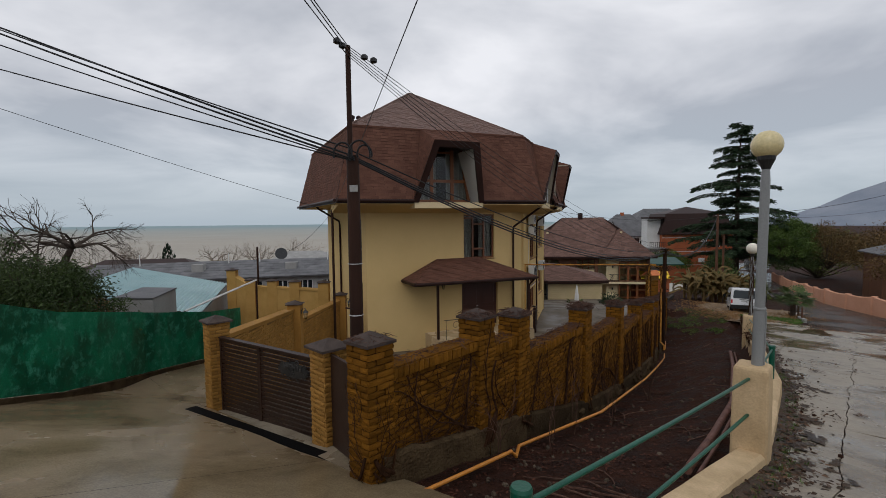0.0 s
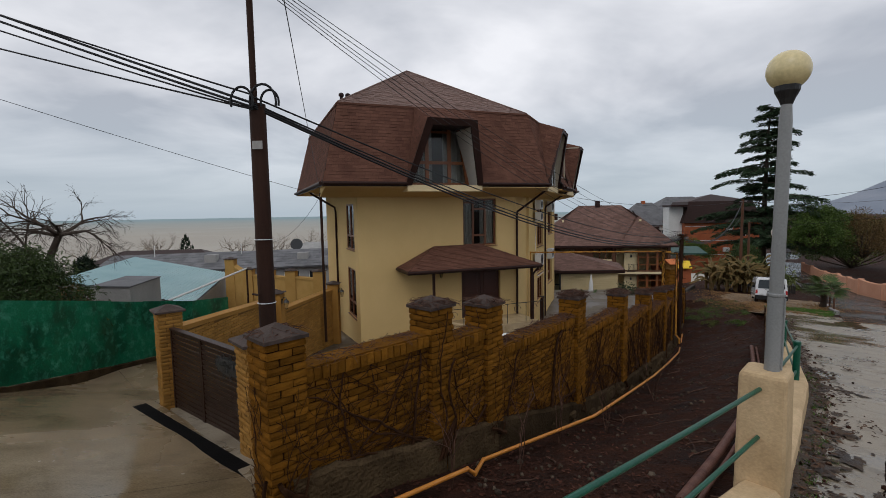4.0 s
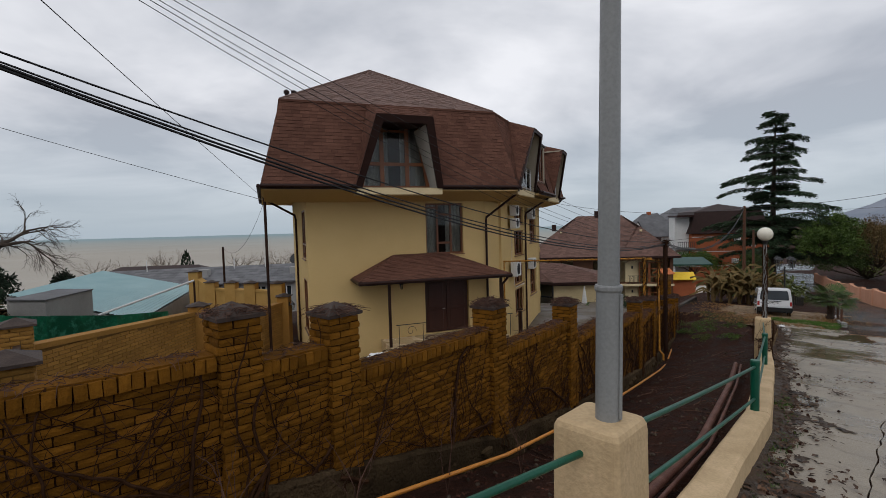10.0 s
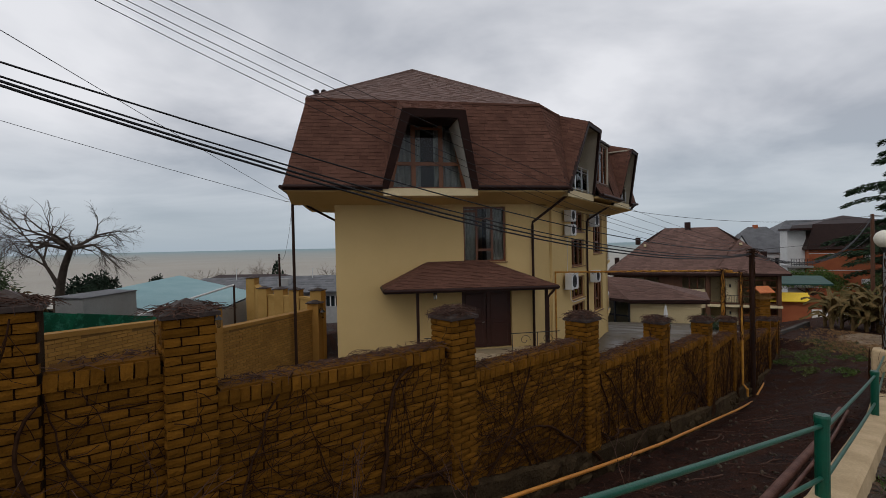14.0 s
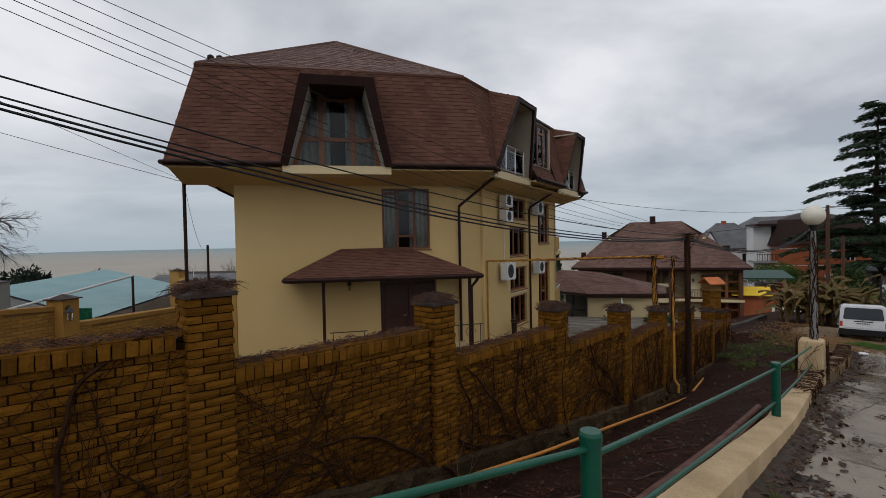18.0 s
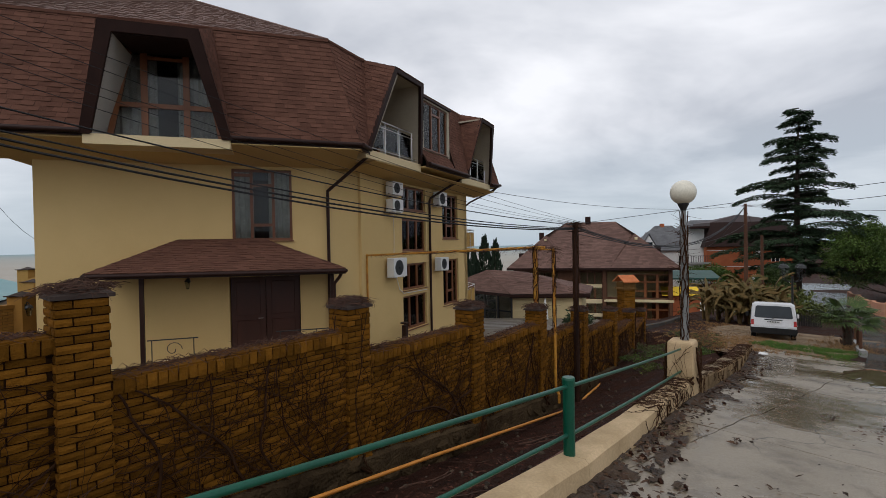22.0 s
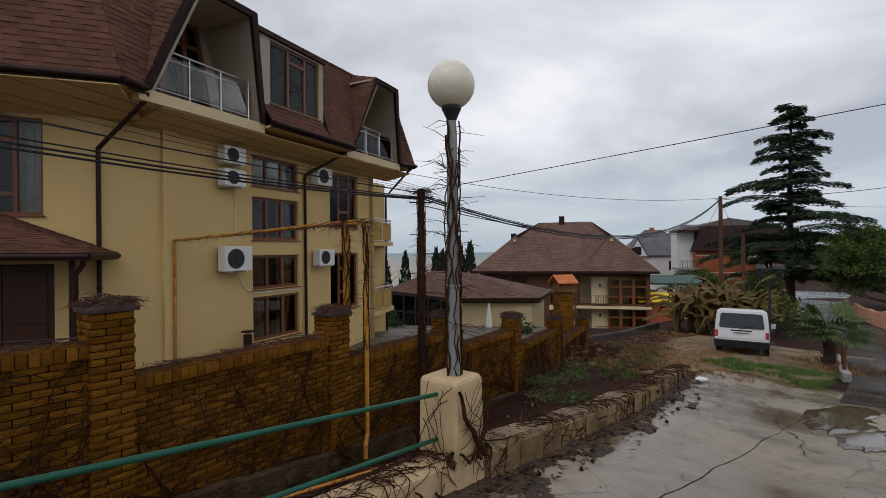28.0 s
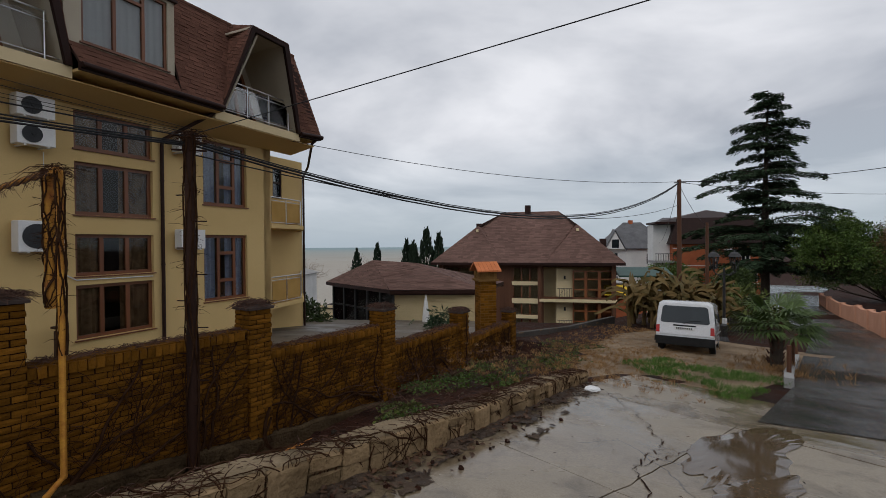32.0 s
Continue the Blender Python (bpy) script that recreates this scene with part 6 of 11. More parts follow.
t = thing("utility_pole", POLE4[0], POLE4[1], -3.3, "thin dark brown steel pole beside the house", "utility pole", "utility poles")
bm = bmn()
tube(bm, [(*POLE4, -3.6), (*POLE4, 2.1)], 0.05, 10)
part("mast", bm, M_RUST, t, smooth=True)
bm = bmn()
tube(bm, [(POLE4[0] - 0.28, POLE4[1] - 0.05, 2.08), (POLE4[0] + 0.05, POLE4[1], 2.02)], 0.012, 6)
part("bracket", bm, M_STEEL, t)
t = thing("utility_pole", -11.23, 28.04, -4.6, "thin dark pole standing by the stepped yellow wall", "utility pole", "utility poles")
bm = bmn()
tube(bm, [(-11.23, 28.04, -4.9), (-11.23, 28.04, 0.1)], 0.06, 8)
part("mast", bm, M_RUST, t, smooth=True)

CABLES = [
    # left bundle to the first pole
    ((-13.2, 8.1, 7.35), (POLE1[0], POLE1[1] - 0.1, 2.44), 0.10, 0.013), ((-13.2, 8.1, 7.25), (POLE1[0], POLE1[1] - 0.1, 2.40), 0.12, 0.013), ((-13.2, 8.0, 7.3), (POLE1[0], POLE1[1] - 0.1, 2.52), 0.16, 0.009),
    ((-13.2, 8.1, 6.85), (POLE1[0], POLE1[1] - 0.1, 2.38), 0.10, 0.009), ((-13.2, 8.1, 5.95), (POLE1[0], POLE1[1] - 0.1, 2.38), 0.06, 0.009),
    # first pole to second pole
    ((POLE1[0], POLE1[1] - 0.1, 2.42), (POLE2[0], POLE2[1], -0.02), 0.70, 0.014), ((POLE1[0], POLE1[1] - 0.1, 2.40), (POLE2[0], POLE2[1], -0.04), 0.74, 0.014), ((POLE1[0], POLE1[1] - 0.1, 2.44), (POLE2[0], POLE2[1], 0.0), 0.65, 0.010),
    ((POLE1[0], POLE1[1] - 0.1, 2.5), (POLE2[0], POLE2[1], 0.08), 0.50, 0.010),
    # five bare upper wires
    ((-2.6, -1.0, 5.3), (POLE1[0], POLE1[1], 3.74), 0.05, 0.006), ((-2.5, -1.0, 5.2), (POLE1[0], POLE1[1], 3.68), 0.05, 0.006), ((-2.7, -1.0, 5.25), (POLE1[0], POLE1[1], 3.62), 0.05, 0.006),
    *[((POLE1[0], POLE1[1], 3.76 - 0.03 * k), (POLE2[0] + 0.2 - 0.1 * k, POLE2[1], 0.14), dr, 0.004) for k, dr in enumerate((0.43, 0.55, 0.71, 0.77, 0.88))],
    # thin line across to the pole by the house, and on to the far pole
    ((-16, 8.0, 6.6), (POLE4[0] - 0.25, POLE4[1], 2.08), 0.15, 0.007), (POLE4 + (2.0,), (-11.23, 28.04, 0.05), 0.9, 0.006), ((2.2, -4.5, 4.3), (POLE4[0], POLE4[1], 2.05), 0.1, 0.005),
    # second pole to third pole
    ((POLE2[0], POLE2[1], 0.02), (POLE3[0], POLE3[1], 1.70), 1.37, 0.020), ((POLE2[0], POLE2[1], -0.02), (POLE3[0], POLE3[1], 1.67), 1.40, 0.016), ((POLE2[0], POLE2[1], 0.05), (POLE3[0], POLE3[1], 1.73), 1.36, 0.010),
    ((POLE2[0], POLE2[1], -0.15), (POLE3[0], POLE3[1], 0.55), 0.8, 0.010), ((8.0, 30.5, 2.0), (POLE3[0], POLE3[1], 1.75), 0.5, 0.010),
    ((POLE2[0], POLE2[1], 0.1), (36.0, 13.5, 3.25), 0.10, 0.006),
    # third pole onwards
    ((POLE3[0], POLE3[1], 1.75), (48, 44, 5.2), 0.9, 0.018), ((POLE3[0], POLE3[1], 1.7), (50, 52, 2.2), 0.5, 0.012), ((POLE3[0], POLE3[1], 1.6), (POLE3[0] + 3.6, POLE3[1] + 5.0, -0.4), 0.3, 0.012),
    ((POLE3[0], POLE3[1], 1.7), (34, 72, -1.5), 0.8, 0.012),
]
for p, q, dr, r in CABLES:
    bm = bmn()
    tube(bm, sag(p, q, dr), r, 6)
    solo("cable", bm, M_WIRE, "black overhead cable hanging between poles", "cable", group="overhead cables", smooth=True)


# ---- gas pipes ----
def pipe(name, pts, r, mat, label, brackets=()):
    t = thing(name, *pts[0], label, "gas pipe")
    bm = bmn()
    tube(bm, pts, r, 10)
    part("pipe_run", bm, mat, t, smooth=True)
    for p in pts[1:-1]:
        bm = bmn()
        ball(bm, *p, r * 1.12, 10)
        part("elbow", bm, mat, t, smooth=True)
    for p in brackets:
        bm = bmn()
        tube(bm, [p, (p[0], p[1], p[2] - 0.75)], 0.018, 6)
        part("support", bm, mat, t)


pipe("gas_pipe", [(-0.45, 5.0, -1.47), (0.93, 6.42, -1.66), (1.02, 6.52, -1.78), (1.14, 6.98, -1.86), (3.2, 9.28, -2.32), (4.79, 11.8, -2.85), (6.04, 13.7, -3.2), (7.3, 15.7, -3.52), (8.9, 18.5, -4.06), (10.5, 21.82, -4.81)], 0.027, M_GAS, "orange painted gas pipe running along the wall foot")
pipe("gas_pipe", [(10.5, 21.82, -4.81), (10.6, 22.0, -4.70), (11.4, 23.6, -4.75), (13.0, 26.8, -5.05)], 0.03, M_GAS, "orange gas pipe disappearing in the shrubs below the wall")
pipe("gas_riser", [(9.74, 20.3, -4.25), (9.74, 20.3, -4.05), (9.70, 20.55, -3.95), (9.69, 20.57, -0.56), (9.27, 20.85, -0.54)], 0.034, M_GAS_OLD, "rusty yellow gas pipe riser over the wall, hung with vine")
pipe("gas_post", [(9.27, 20.85, -2.12), (9.27, 20.85, -0.55)], 0.056, M_GAS_OLD, "thick rusty yellow post on the pillar carrying the gas pipe")
pipe("gas_branch", [(9.50, 20.72, -0.5), (9.27, 20.87, -0.5), tuple(pb(1.18, 0.14, -0.70)), tuple(pb(1.18, 0.14, -5.2))], 0.036, M_GAS_OLD, "rusty yellow gas pipe crossing from the wall to the house")


# ---- air conditioners, downpipes and other fittings of the house ----
def air_conditioner(v, z, w=0.82, h=0.56):
    t = thing("air_conditioner", *pb(v, 0.0, z), "white outdoor air conditioner unit on wall brackets", "air conditioner", "air conditioners")
    m = Matrix.Translation(pb(v, 0.26, z)) @ Matrix(((HB.x, -HNB.x, 0, 0), (HB.y, -HNB.y, 0, 0), (0, 0, 1, 0), (0, 0, 0, 1)))
    bm = bmn()
    box(bm, 0, 0, 0, w, 0.30, h, 0, 0.02, m)
    part("casing", bm, M_WHITE, t)
    c = Vector((-0.12 * w, -0.155, h / 2))
    r = h * 0.40
    bm = bmn()
    ring = [m @ (c + Vector((r * math.cos(k * math.pi / 12), 0.0, r * math.sin(k * math.pi / 12)))) for k in range(24)]
    prism(bm, ring, HNB * 0.012)
    part("fan_opening", bm, M_DARKPL, t)
    for k in range(6):
        bm = bmn()
        an = k * math.pi / 6
        d = Vector((math.cos(an) * r, -0.018, math.sin(an) * r))
        tube(bm, [m @ (c + Vector((-d.x, -0.018, -d.z))), m @ (c + d)], 0.003, 4)
        part("grille_bar", bm, M_DARKPL, t)
    for q in (0.35, 0.7):
        bm = bmn()
        tube(bm, [m @ (c + Vector((r * q * math.cos(a * math.pi / 10), -0.018, r * q * math.sin(a * math.pi / 10)))) for a in range(21)], 0.003, 4)
        part("grille_ring", bm, M_DARKPL, t)
    bm = bmn()
    ball(bm, *(m @ (c + Vector((0, -0.015, 0)))), r * 0.15, 10)
    part("hub", bm, M_DARKPL, t)
    for s in (-0.3, 0.3):
        bm = bmn()
        prism(bm, [m @ Vector((s * w - 0.02, 0.27, -0.03)), m @ Vector((s * w - 0.02, -0.15, -0.03)), m @ Vector((s * w - 0.02, -0.15, 0)), m @ Vector((s * w - 0.02, 0.27, 0.0))], HB * 0.04)
        part("bracket", bm, M_WHITE, t)


air_conditioner(2.72, 1.36, 0.68, 0.45)
air_conditioner(2.72, 0.76, 0.68, 0.45)
air_conditioner(2.8, -1.5, 0.86, 0.66)
air_conditioner(6.28, 1.2, 0.72, 0.58)
air_conditioner(6.34, -1.48, 0.74, 0.54)

bm = bmn()
tube(bm, [pb(3.0, 0.02, 0.7), pb(3.0, 0.03, -0.1), pb(2.98, 0.02, -0.8)], 0.009, 6)
solo("drain_hose", bm, M_WHITE, "thin pale drain hose of the air conditioners on the wall", "hose")
bm = bmn()
tube(bm, [pb(3.0, 0.1, -1.55), pb(3.3, 0.04, -2.0), pb(3.6, 0.03, -2.18), pb(5.4, 0.03, -2.20)], 0.014, 6)
solo("drain_hose", bm, M_WHITE, "pale hose hanging from the lower air conditioner", "hose")


def downpipe(pts):
    t = thing("downpipe", *pts[0], "dark brown metal rain downpipe with wall clips", "downpipe", "downpipes")
    bm = bmn()
    tube(bm, pts, 0.048, 10)
    part("pipe_run", bm, M_TRIM, t, smooth=True)
    a, b = Vector(pts[-2]), Vector(pts[-1])
    for f in (0.15, 0.5, 0.85):
        c = a.lerp(b, f)
        bm = bmn()
        lathe(bm, c.x, c.y, c.z, [(0.056, 0), (0.056, 0.04)], 10)
        part("clip", bm, M_TRIM, t)


downpipe([pb(-0.05, 1.15, 2.32), pb(-0.02, 1.1, 2.2), pa(-0.33, 0.10, 1.25), pa(-0.33, 0.08, 1.1), pa(-0.33, 0.08, -4.6)])
downpipe([pb(6.5, 1.2, 2.36), pb(6.4, 1.1, 2.22), pb(5.68, 0.12, 1.5), pb(5.66, 0.08, 1.35), pb(5.66, 0.08, -5.2)])
downpipe([pb(10.6, 1.25, 2.36), pb(10.5, 1.1, 2.2), pb(12.9, -1.2, 1.9), pb(13.32, -1.84, 1.6), pb(13.32, -1.84, -5.2)])
downpipe([pl(3.6, 1.4, 2.36), pl(3.7, 1.25, 2.2), pl(4.5, 0.12, 1.6), pl(4.6, 0.07, 1.4), pl(4.6, 0.07, -4.5)])
downpipe([pa(-0.1, 1.5, -1.05), pa(-0.15, 1.4, -1.2), pa(-0.3, 1.32, -1.4), pa(-0.3, 1.30, -3.6)])

# boiler flue
t = thing("boiler_flue", *pb(3.1, 0.3, -3.4), "short dark metal flue pipe with a cowl by the house wall", "flue")
c = pb(3.1, 0.35, 0)
bm = bmn()
box(bm, c.x, c.y, -5.0, 0.16, 0.16, 1.75, 70)
part("duct", bm, M_TRIM, t)
bm = bmn()
box(bm, c.x, c.y, -3.2, 0.24, 0.24, 0.05, 70)
part("cowl", bm, M_TRIM, t)
# roof vents on the left edge of the upper roof
for k in range(2):
    p = pa(-8.0 + 0.25 * k, 0.2, 5.4)
    t = thing("roof_vent", p.x, p.y, p.z, "small dark roof vent pipe with a cap", "roof vent", "roof vents")
    bm = bmn()
    lathe(bm, p.x, p.y, p.z - 0.1, [(0.06, 0), (0.06, 0.4)], 10)
    part("stack", bm, M_TRIM, t)
    bm = bmn()
    lathe(bm, p.x, p.y, p.z + 0.3, [(0.10, 0), (0.10, 0.08), (0.03, 0.13)], 10)
    part("cap", bm, M_TRIM, t)


# side loggias at the far end of the long front
def loggia(z):
    t = thing("loggia", *pb(10.3, 0.0, z), "yellow corner balcony with ochre panels in a steel rail", "balcony", "corner balconies")
    bm = bmn()
    prism(bm, [pb(9.62, 0.02, z - 0.15), pb(11.67, -0.38, z - 0.15), pb(13.25, -1.85, z - 0.15), pb(9.62, -1.85, z - 0.15)], (0, 0, 0.15))
    part("floor_slab", bm, M_STUCCO, t)
    line = [(9.66, -0.05), (10.6, -0.24), (11.55, -0.43), (12.35, -1.14), (13.15, -1.86)]
    for (v0, w0), (v1, w1) in zip(line, line[1:]):
        bm = bmn()
        a, b = pb(v0, w0, z + 0.1), pb(v1, w1, z + 0.1)
        a, b = a.lerp(b, 0.06), a.lerp(b, 0.94)
        prism(bm, [a, b, b + Vector((0, 0, 0.7)), a + Vector((0, 0, 0.7))], HNB * -0.012)
        part("infill_panel", bm, M_OCHRE, t)
    for h, r in ((0.96, 0.022), (0.84, 0.014), (0.06, 0.014)):
        bm = bmn()
        tube(bm, [pb(v, w, z + h) for v, w in line], r, 8)
        part("rail", bm, M_STEEL, t, smooth=True)
    for v, w in line:
        bm = bmn()
        tube(bm, [pb(v, w, z), pb(v, w, z + 0.96)], 0.014, 6)
        part("baluster", bm, M_STEEL, t)


bm = bmn()
wall_sheet(bm, lambda v, o_, z: pb(v, -1.9 + o_, z), 9.64, 13.3, HZ0, 2.2, [(11.6, 12.1, 0.55, 1.75)], 0.1)
solo("house_wall", bm, M_STUCCO, "yellow stucco wall behind the corner balconies", "house wall", "structure")
window(lambda v, o_, z: pb(v, -1.9 + o_, z), 11.6, 12.1, 0.55, 1.75, (), [(0, 0.5)], M_CURTAIN_W, "small window behind the corner balcony", 0.03, M_TRIM, depth=0.06)
loggia(-0.65)
loggia(-3.5)
bm = bmn()
wall_sheet(bm, lambda w, o_, z: pb(9.62 + 0.0 + o_, -w, z), 0.0, 8.5, HZ0, HZE, [], 0.02)
solo("house_wall", bm, M_STUCCO, "yellow stucco end wall of the house behind the loggias", "house wall", "structure")
# iron railing at the porch
t = thing("porch_railing", *pa(-1.0, 1.7, -3.4), "black wrought iron porch railing with curls", "railing")
for u in (-4.6, -3.7, -1.7, -0.8, -0.1):
    bm = bmn()
    tube(bm, [pa(u, 1.55, -3.4), pa(u, 1.55, -2.55)], 0.012, 6)
    part("baluster", bm, M_BLACK, t)
for u in (-4.15, -1.25, -0.45):
    bm = bmn()
    c = pa(u, 1.55, -2.8)
    tube(bm, [c + HA * (0.2 - 0.012 * i) * math.cos(i * 0.5) + Vector((0, 0, (0.2 - 0.012 * i) * math.sin(i * 0.5))) for i in range(14)], 0.010, 5)
    part("curl", bm, M_BLACK, t)
for u0, u1 in ((-4.7, -3.6), (-1.8, 0.0)):
    bm = bmn()
    tube(bm, [pa(u0, 1.55, -2.55), pa(u1, 1.55, -2.55)], 0.016, 6)
    part("handrail", bm, M_BLACK, t)


# ---- neighbouring villa with the brown hipped roof ----
def frame_fn(o, e, n):
    o, e, n = Vector(o), Vector(e), Vector(n)
    return lambda u, off, z: Vector((o.x + e.x * u - n.x * off, o.y + e.y * u - n.y * off, z))


def villa():
    e, n = Vector((0.9915, -0.131, 0)), Vector((0.131, 0.9915, 0))
    fn = frame_fn((9.17, 57.57, 0), e, n)
    ze = -3.1

    def p(x, y, z):
        return fn(x, -y, ze + z)
    t = thing("villa", *p(8.3, 5, -6.5), "two-storey villa with brown hipped shingle roof and glazed loggias", "house")
    la, ra, rl, rr = p(3.9, 2.9, 3.35), p(12.9, 2.9, 3.35), p(6.1, 5.5, 4.75), p(11.3, 5.5, 4.75)
    c0, c1, c2, c3 = p(0, 0, 0), p(16.6, 0, 0), p(16.6, 11, 0), p(0, 11, 0)
    m0, m1 = p(6.4, 0, 0), p(10.1, 0, 0)
    la2, ra2 = p(4.05, 3.6, 3.35), p(12.75, 3.6, 3.35)
    faces = [(c0, m0, la, la), (m0, m1, ra2, la2), (m0, la2, la, la), (m1, ra, ra2, ra2), (la2, ra2, rr, rl), (m1, c1, ra, ra), (c1, c2, rr, ra), (c3, c0, la, rl), (c2, c3, rl, rr)]
    for f in faces:
        bm = bmn()
        slab_face(bm, [f[0], f[1], f[2]] if (f[2] - f[3]).length < 1e-4 else f, 0.12)
        part("roof_deck", bm, M_ROOF_BASE, t)
        bm = bmn()
        shingles(bm, *f, course=0.24, tab=0.45, lift=0.02)
        part("shingle_field", bm, M_SHINGLE_RED, t)["kind"] = "stuff"
    bm = bmn()
    prism(bm, [p(0, 0, -0.22), p(16.6, 0, -0.22), p(16.6, 11, -0.22), p(0, 11, -0.22)], (0, 0, 0.2))
    part("eave_board", bm, M_TRIM, t)
    holes = [(1.0, 5.2, -4.6, -3.6), (7.3, 9.5, -4.75, -3.6), (7.3, 9.5, -6.25, -5.15), (7.3, 9.5, -7.7, -6.75), (7.3, 9.5, -9.0, -8.1), (9.95, 15.7, -6.1, -3.5), (9.95, 15.7, -9.0, -6.55)]
    bm = bmn()
    wall_sheet(bm, lambda u, o_, z: fn(u, o_ - 0.9, z), 0.8, 15.9, -12.5, ze - 0.1, holes, 0.3)
    part("front_wall", bm, M_TIMBER, t)
    for z0, z1 in ((-5.12, -4.78), (-6.72, -6.28), (-8.05, -7.72), (-9.5, -9.02)):
        bm = bmn()
        prism(bm, [fn(7.2, -0.87, z0), fn(9.6, -0.87, z0), fn(9.6, -0.87, z1), fn(7.2, -0.87, z1)], n * 0.06)
        part("cream_band", bm, M_STUCCO_PALE, t)
    bm = bmn()
    for a, b in ((0.8, 0.9), (15.8, 15.9)):
        prism(bm, [fn(a, -1.2, -12.5), fn(b, -1.2, -12.5), fn(b, -10, -12.5), fn(a, -10, -12.5)], (0, 0, 9.3))
    prism(bm, [fn(0.8, -10, -12.5), fn(15.9, -10, -12.5), fn(15.9, -10.2, -12.5), fn(0.8, -10.2, -12.5)], (0, 0, 9.3))
    part("side_wall", bm, M_STUCCO_PALE, t)
    bm = bmn()
    prism(bm, [fn(1.0, -3.4, -12), fn(15.7, -3.4, -12), fn(15.7, -3.5, -12), fn(1.0, -3.5, -12)], (0, 0, 8.7))
    part("inner_wall", bm, M_STUCCO_PALE, t)
    for z in (-6.5, -9.25):
        bm = bmn()
        prism(bm, [fn(9.6, -0.5, z), fn(16.0, -0.5, z), fn(16.0, -3.4, z), fn(9.6, -3.4, z)], (0, 0, 0.22))
        part("balcony_slab", bm, M_STUCCO_PALE, t)
        bm = bmn()
        prism(bm, [fn(11.0, -1.5, z + 0.2), fn(12.4, -1.5, z + 0.2), fn(12.4, -1.6, z + 0.2), fn(11.0, -1.6, z + 0.2)], (0, 0, 2.6))
        part("loggia_wall", bm, M_STUCCO_PALE, t)
        for a, b in ((12.4, 13.5), (13.5, 14.6), (14.6, 15.7)):
            for q in ([(a, 1.0), (b, 1.0), (b, 1.1), (a, 1.1)], [(a, 0.2), (a + 0.12, 0.2), (a + 0.12, 2.7), (a, 2.7)], [(b - 0.12, 0.2), (b, 0.2), (b, 2.7), (b - 0.12, 2.7)], [(a, 1.9), (b, 1.9), (b, 2.02), (a, 2.02)], [(a, 2.6), (b, 2.6), (b, 2.7), (a, 2.7)]):
                bm = bmn()
                prism(bm, [fn(x, -0.98, z + h) for x, h in q], n * 0.08)
                part("window_bar", bm, M_FRAME_LIGHT, t)
        bm = bmn()
        prism(bm, [fn(12.4, -1.02, z + 0.2), fn(15.7, -1.02, z + 0.2), fn(15.7, -1.02, z + 2.65), fn(12.4, -1.02, z + 2.65)], n * 0.02)
        part("pane", bm, M_GLASS, t)
        for i in range(9):
            bm = bmn()
            u = 11.15 + i * 0.14
            tube(bm, [fn(u, -0.6, z + 0.2), fn(u + (0.5 if i == 0 else 0), -0.6, z + 1.15)], 0.02, 4)
            part("baluster", bm, M_BLACK, t)
        bm = bmn()
        tube(bm, [fn(11.1, -0.6, z + 1.17), fn(12.35, -0.6, z + 1.17)], 0.025, 5)
        part("balcony_rail", bm, M_BLACK, t)
        bm = bmn()
        box(bm, *fn(11.75, -1.45, z + 1.9), 0.14, 0.14, 0.3)
        part("lantern", bm, M_BLACK, t)
    for u in (0.8, 9.62, 15.75):
        bm = bmn()
        box(bm, *fn(u, -0.72, -12.4), 0.32, 0.32, 9.1, -7.5)
        part("column", bm, M_TIMBER, t)
    for h in holes[:5]:
        u0, u1, z0, z1 = h
        for k in range(4):
            a = lerp(u0, u1, k / 3)
            bm = bmn()
            prism(bm, [fn(a - 0.06, -0.98, z0), fn(a + 0.06, -0.98, z0), fn(a + 0.06, -0.98, z1), fn(a - 0.06, -0.98, z1)], n * 0.08)
            part("mullion", bm, M_WINFRAME, t)
        bm = bmn()
        prism(bm, [fn(u0, -1.02, z0), fn(u1, -1.02, z0), fn(u1, -1.02, z1), fn(u0, -1.02, z1)], n * 0.02)
        part("pane", bm, M_GLASS, t)
    for x, y, z in ((8.4, 5.4, 4.5), (3.3, 7.5, 2.9), (0.9, 8.0, 0.5), (15.2, 4.0, 1.2)):
        c = p(x, y, z)
        bm = bmn()
        box(bm, c.x, c.y, c.z, 0.55, 0.55, 0.85, -7)
        part("chimney", bm, M_TRIM, t)
    for x in (3.9, 12.9):
        c = p(x, 2.3, 2.75)
        bm = bmn()
        box(bm, c.x, c.y, c.z, 0.22, 0.22, 0.25)
        part("roof_vent", bm, M_STUCCO_PALE, t)


villa()


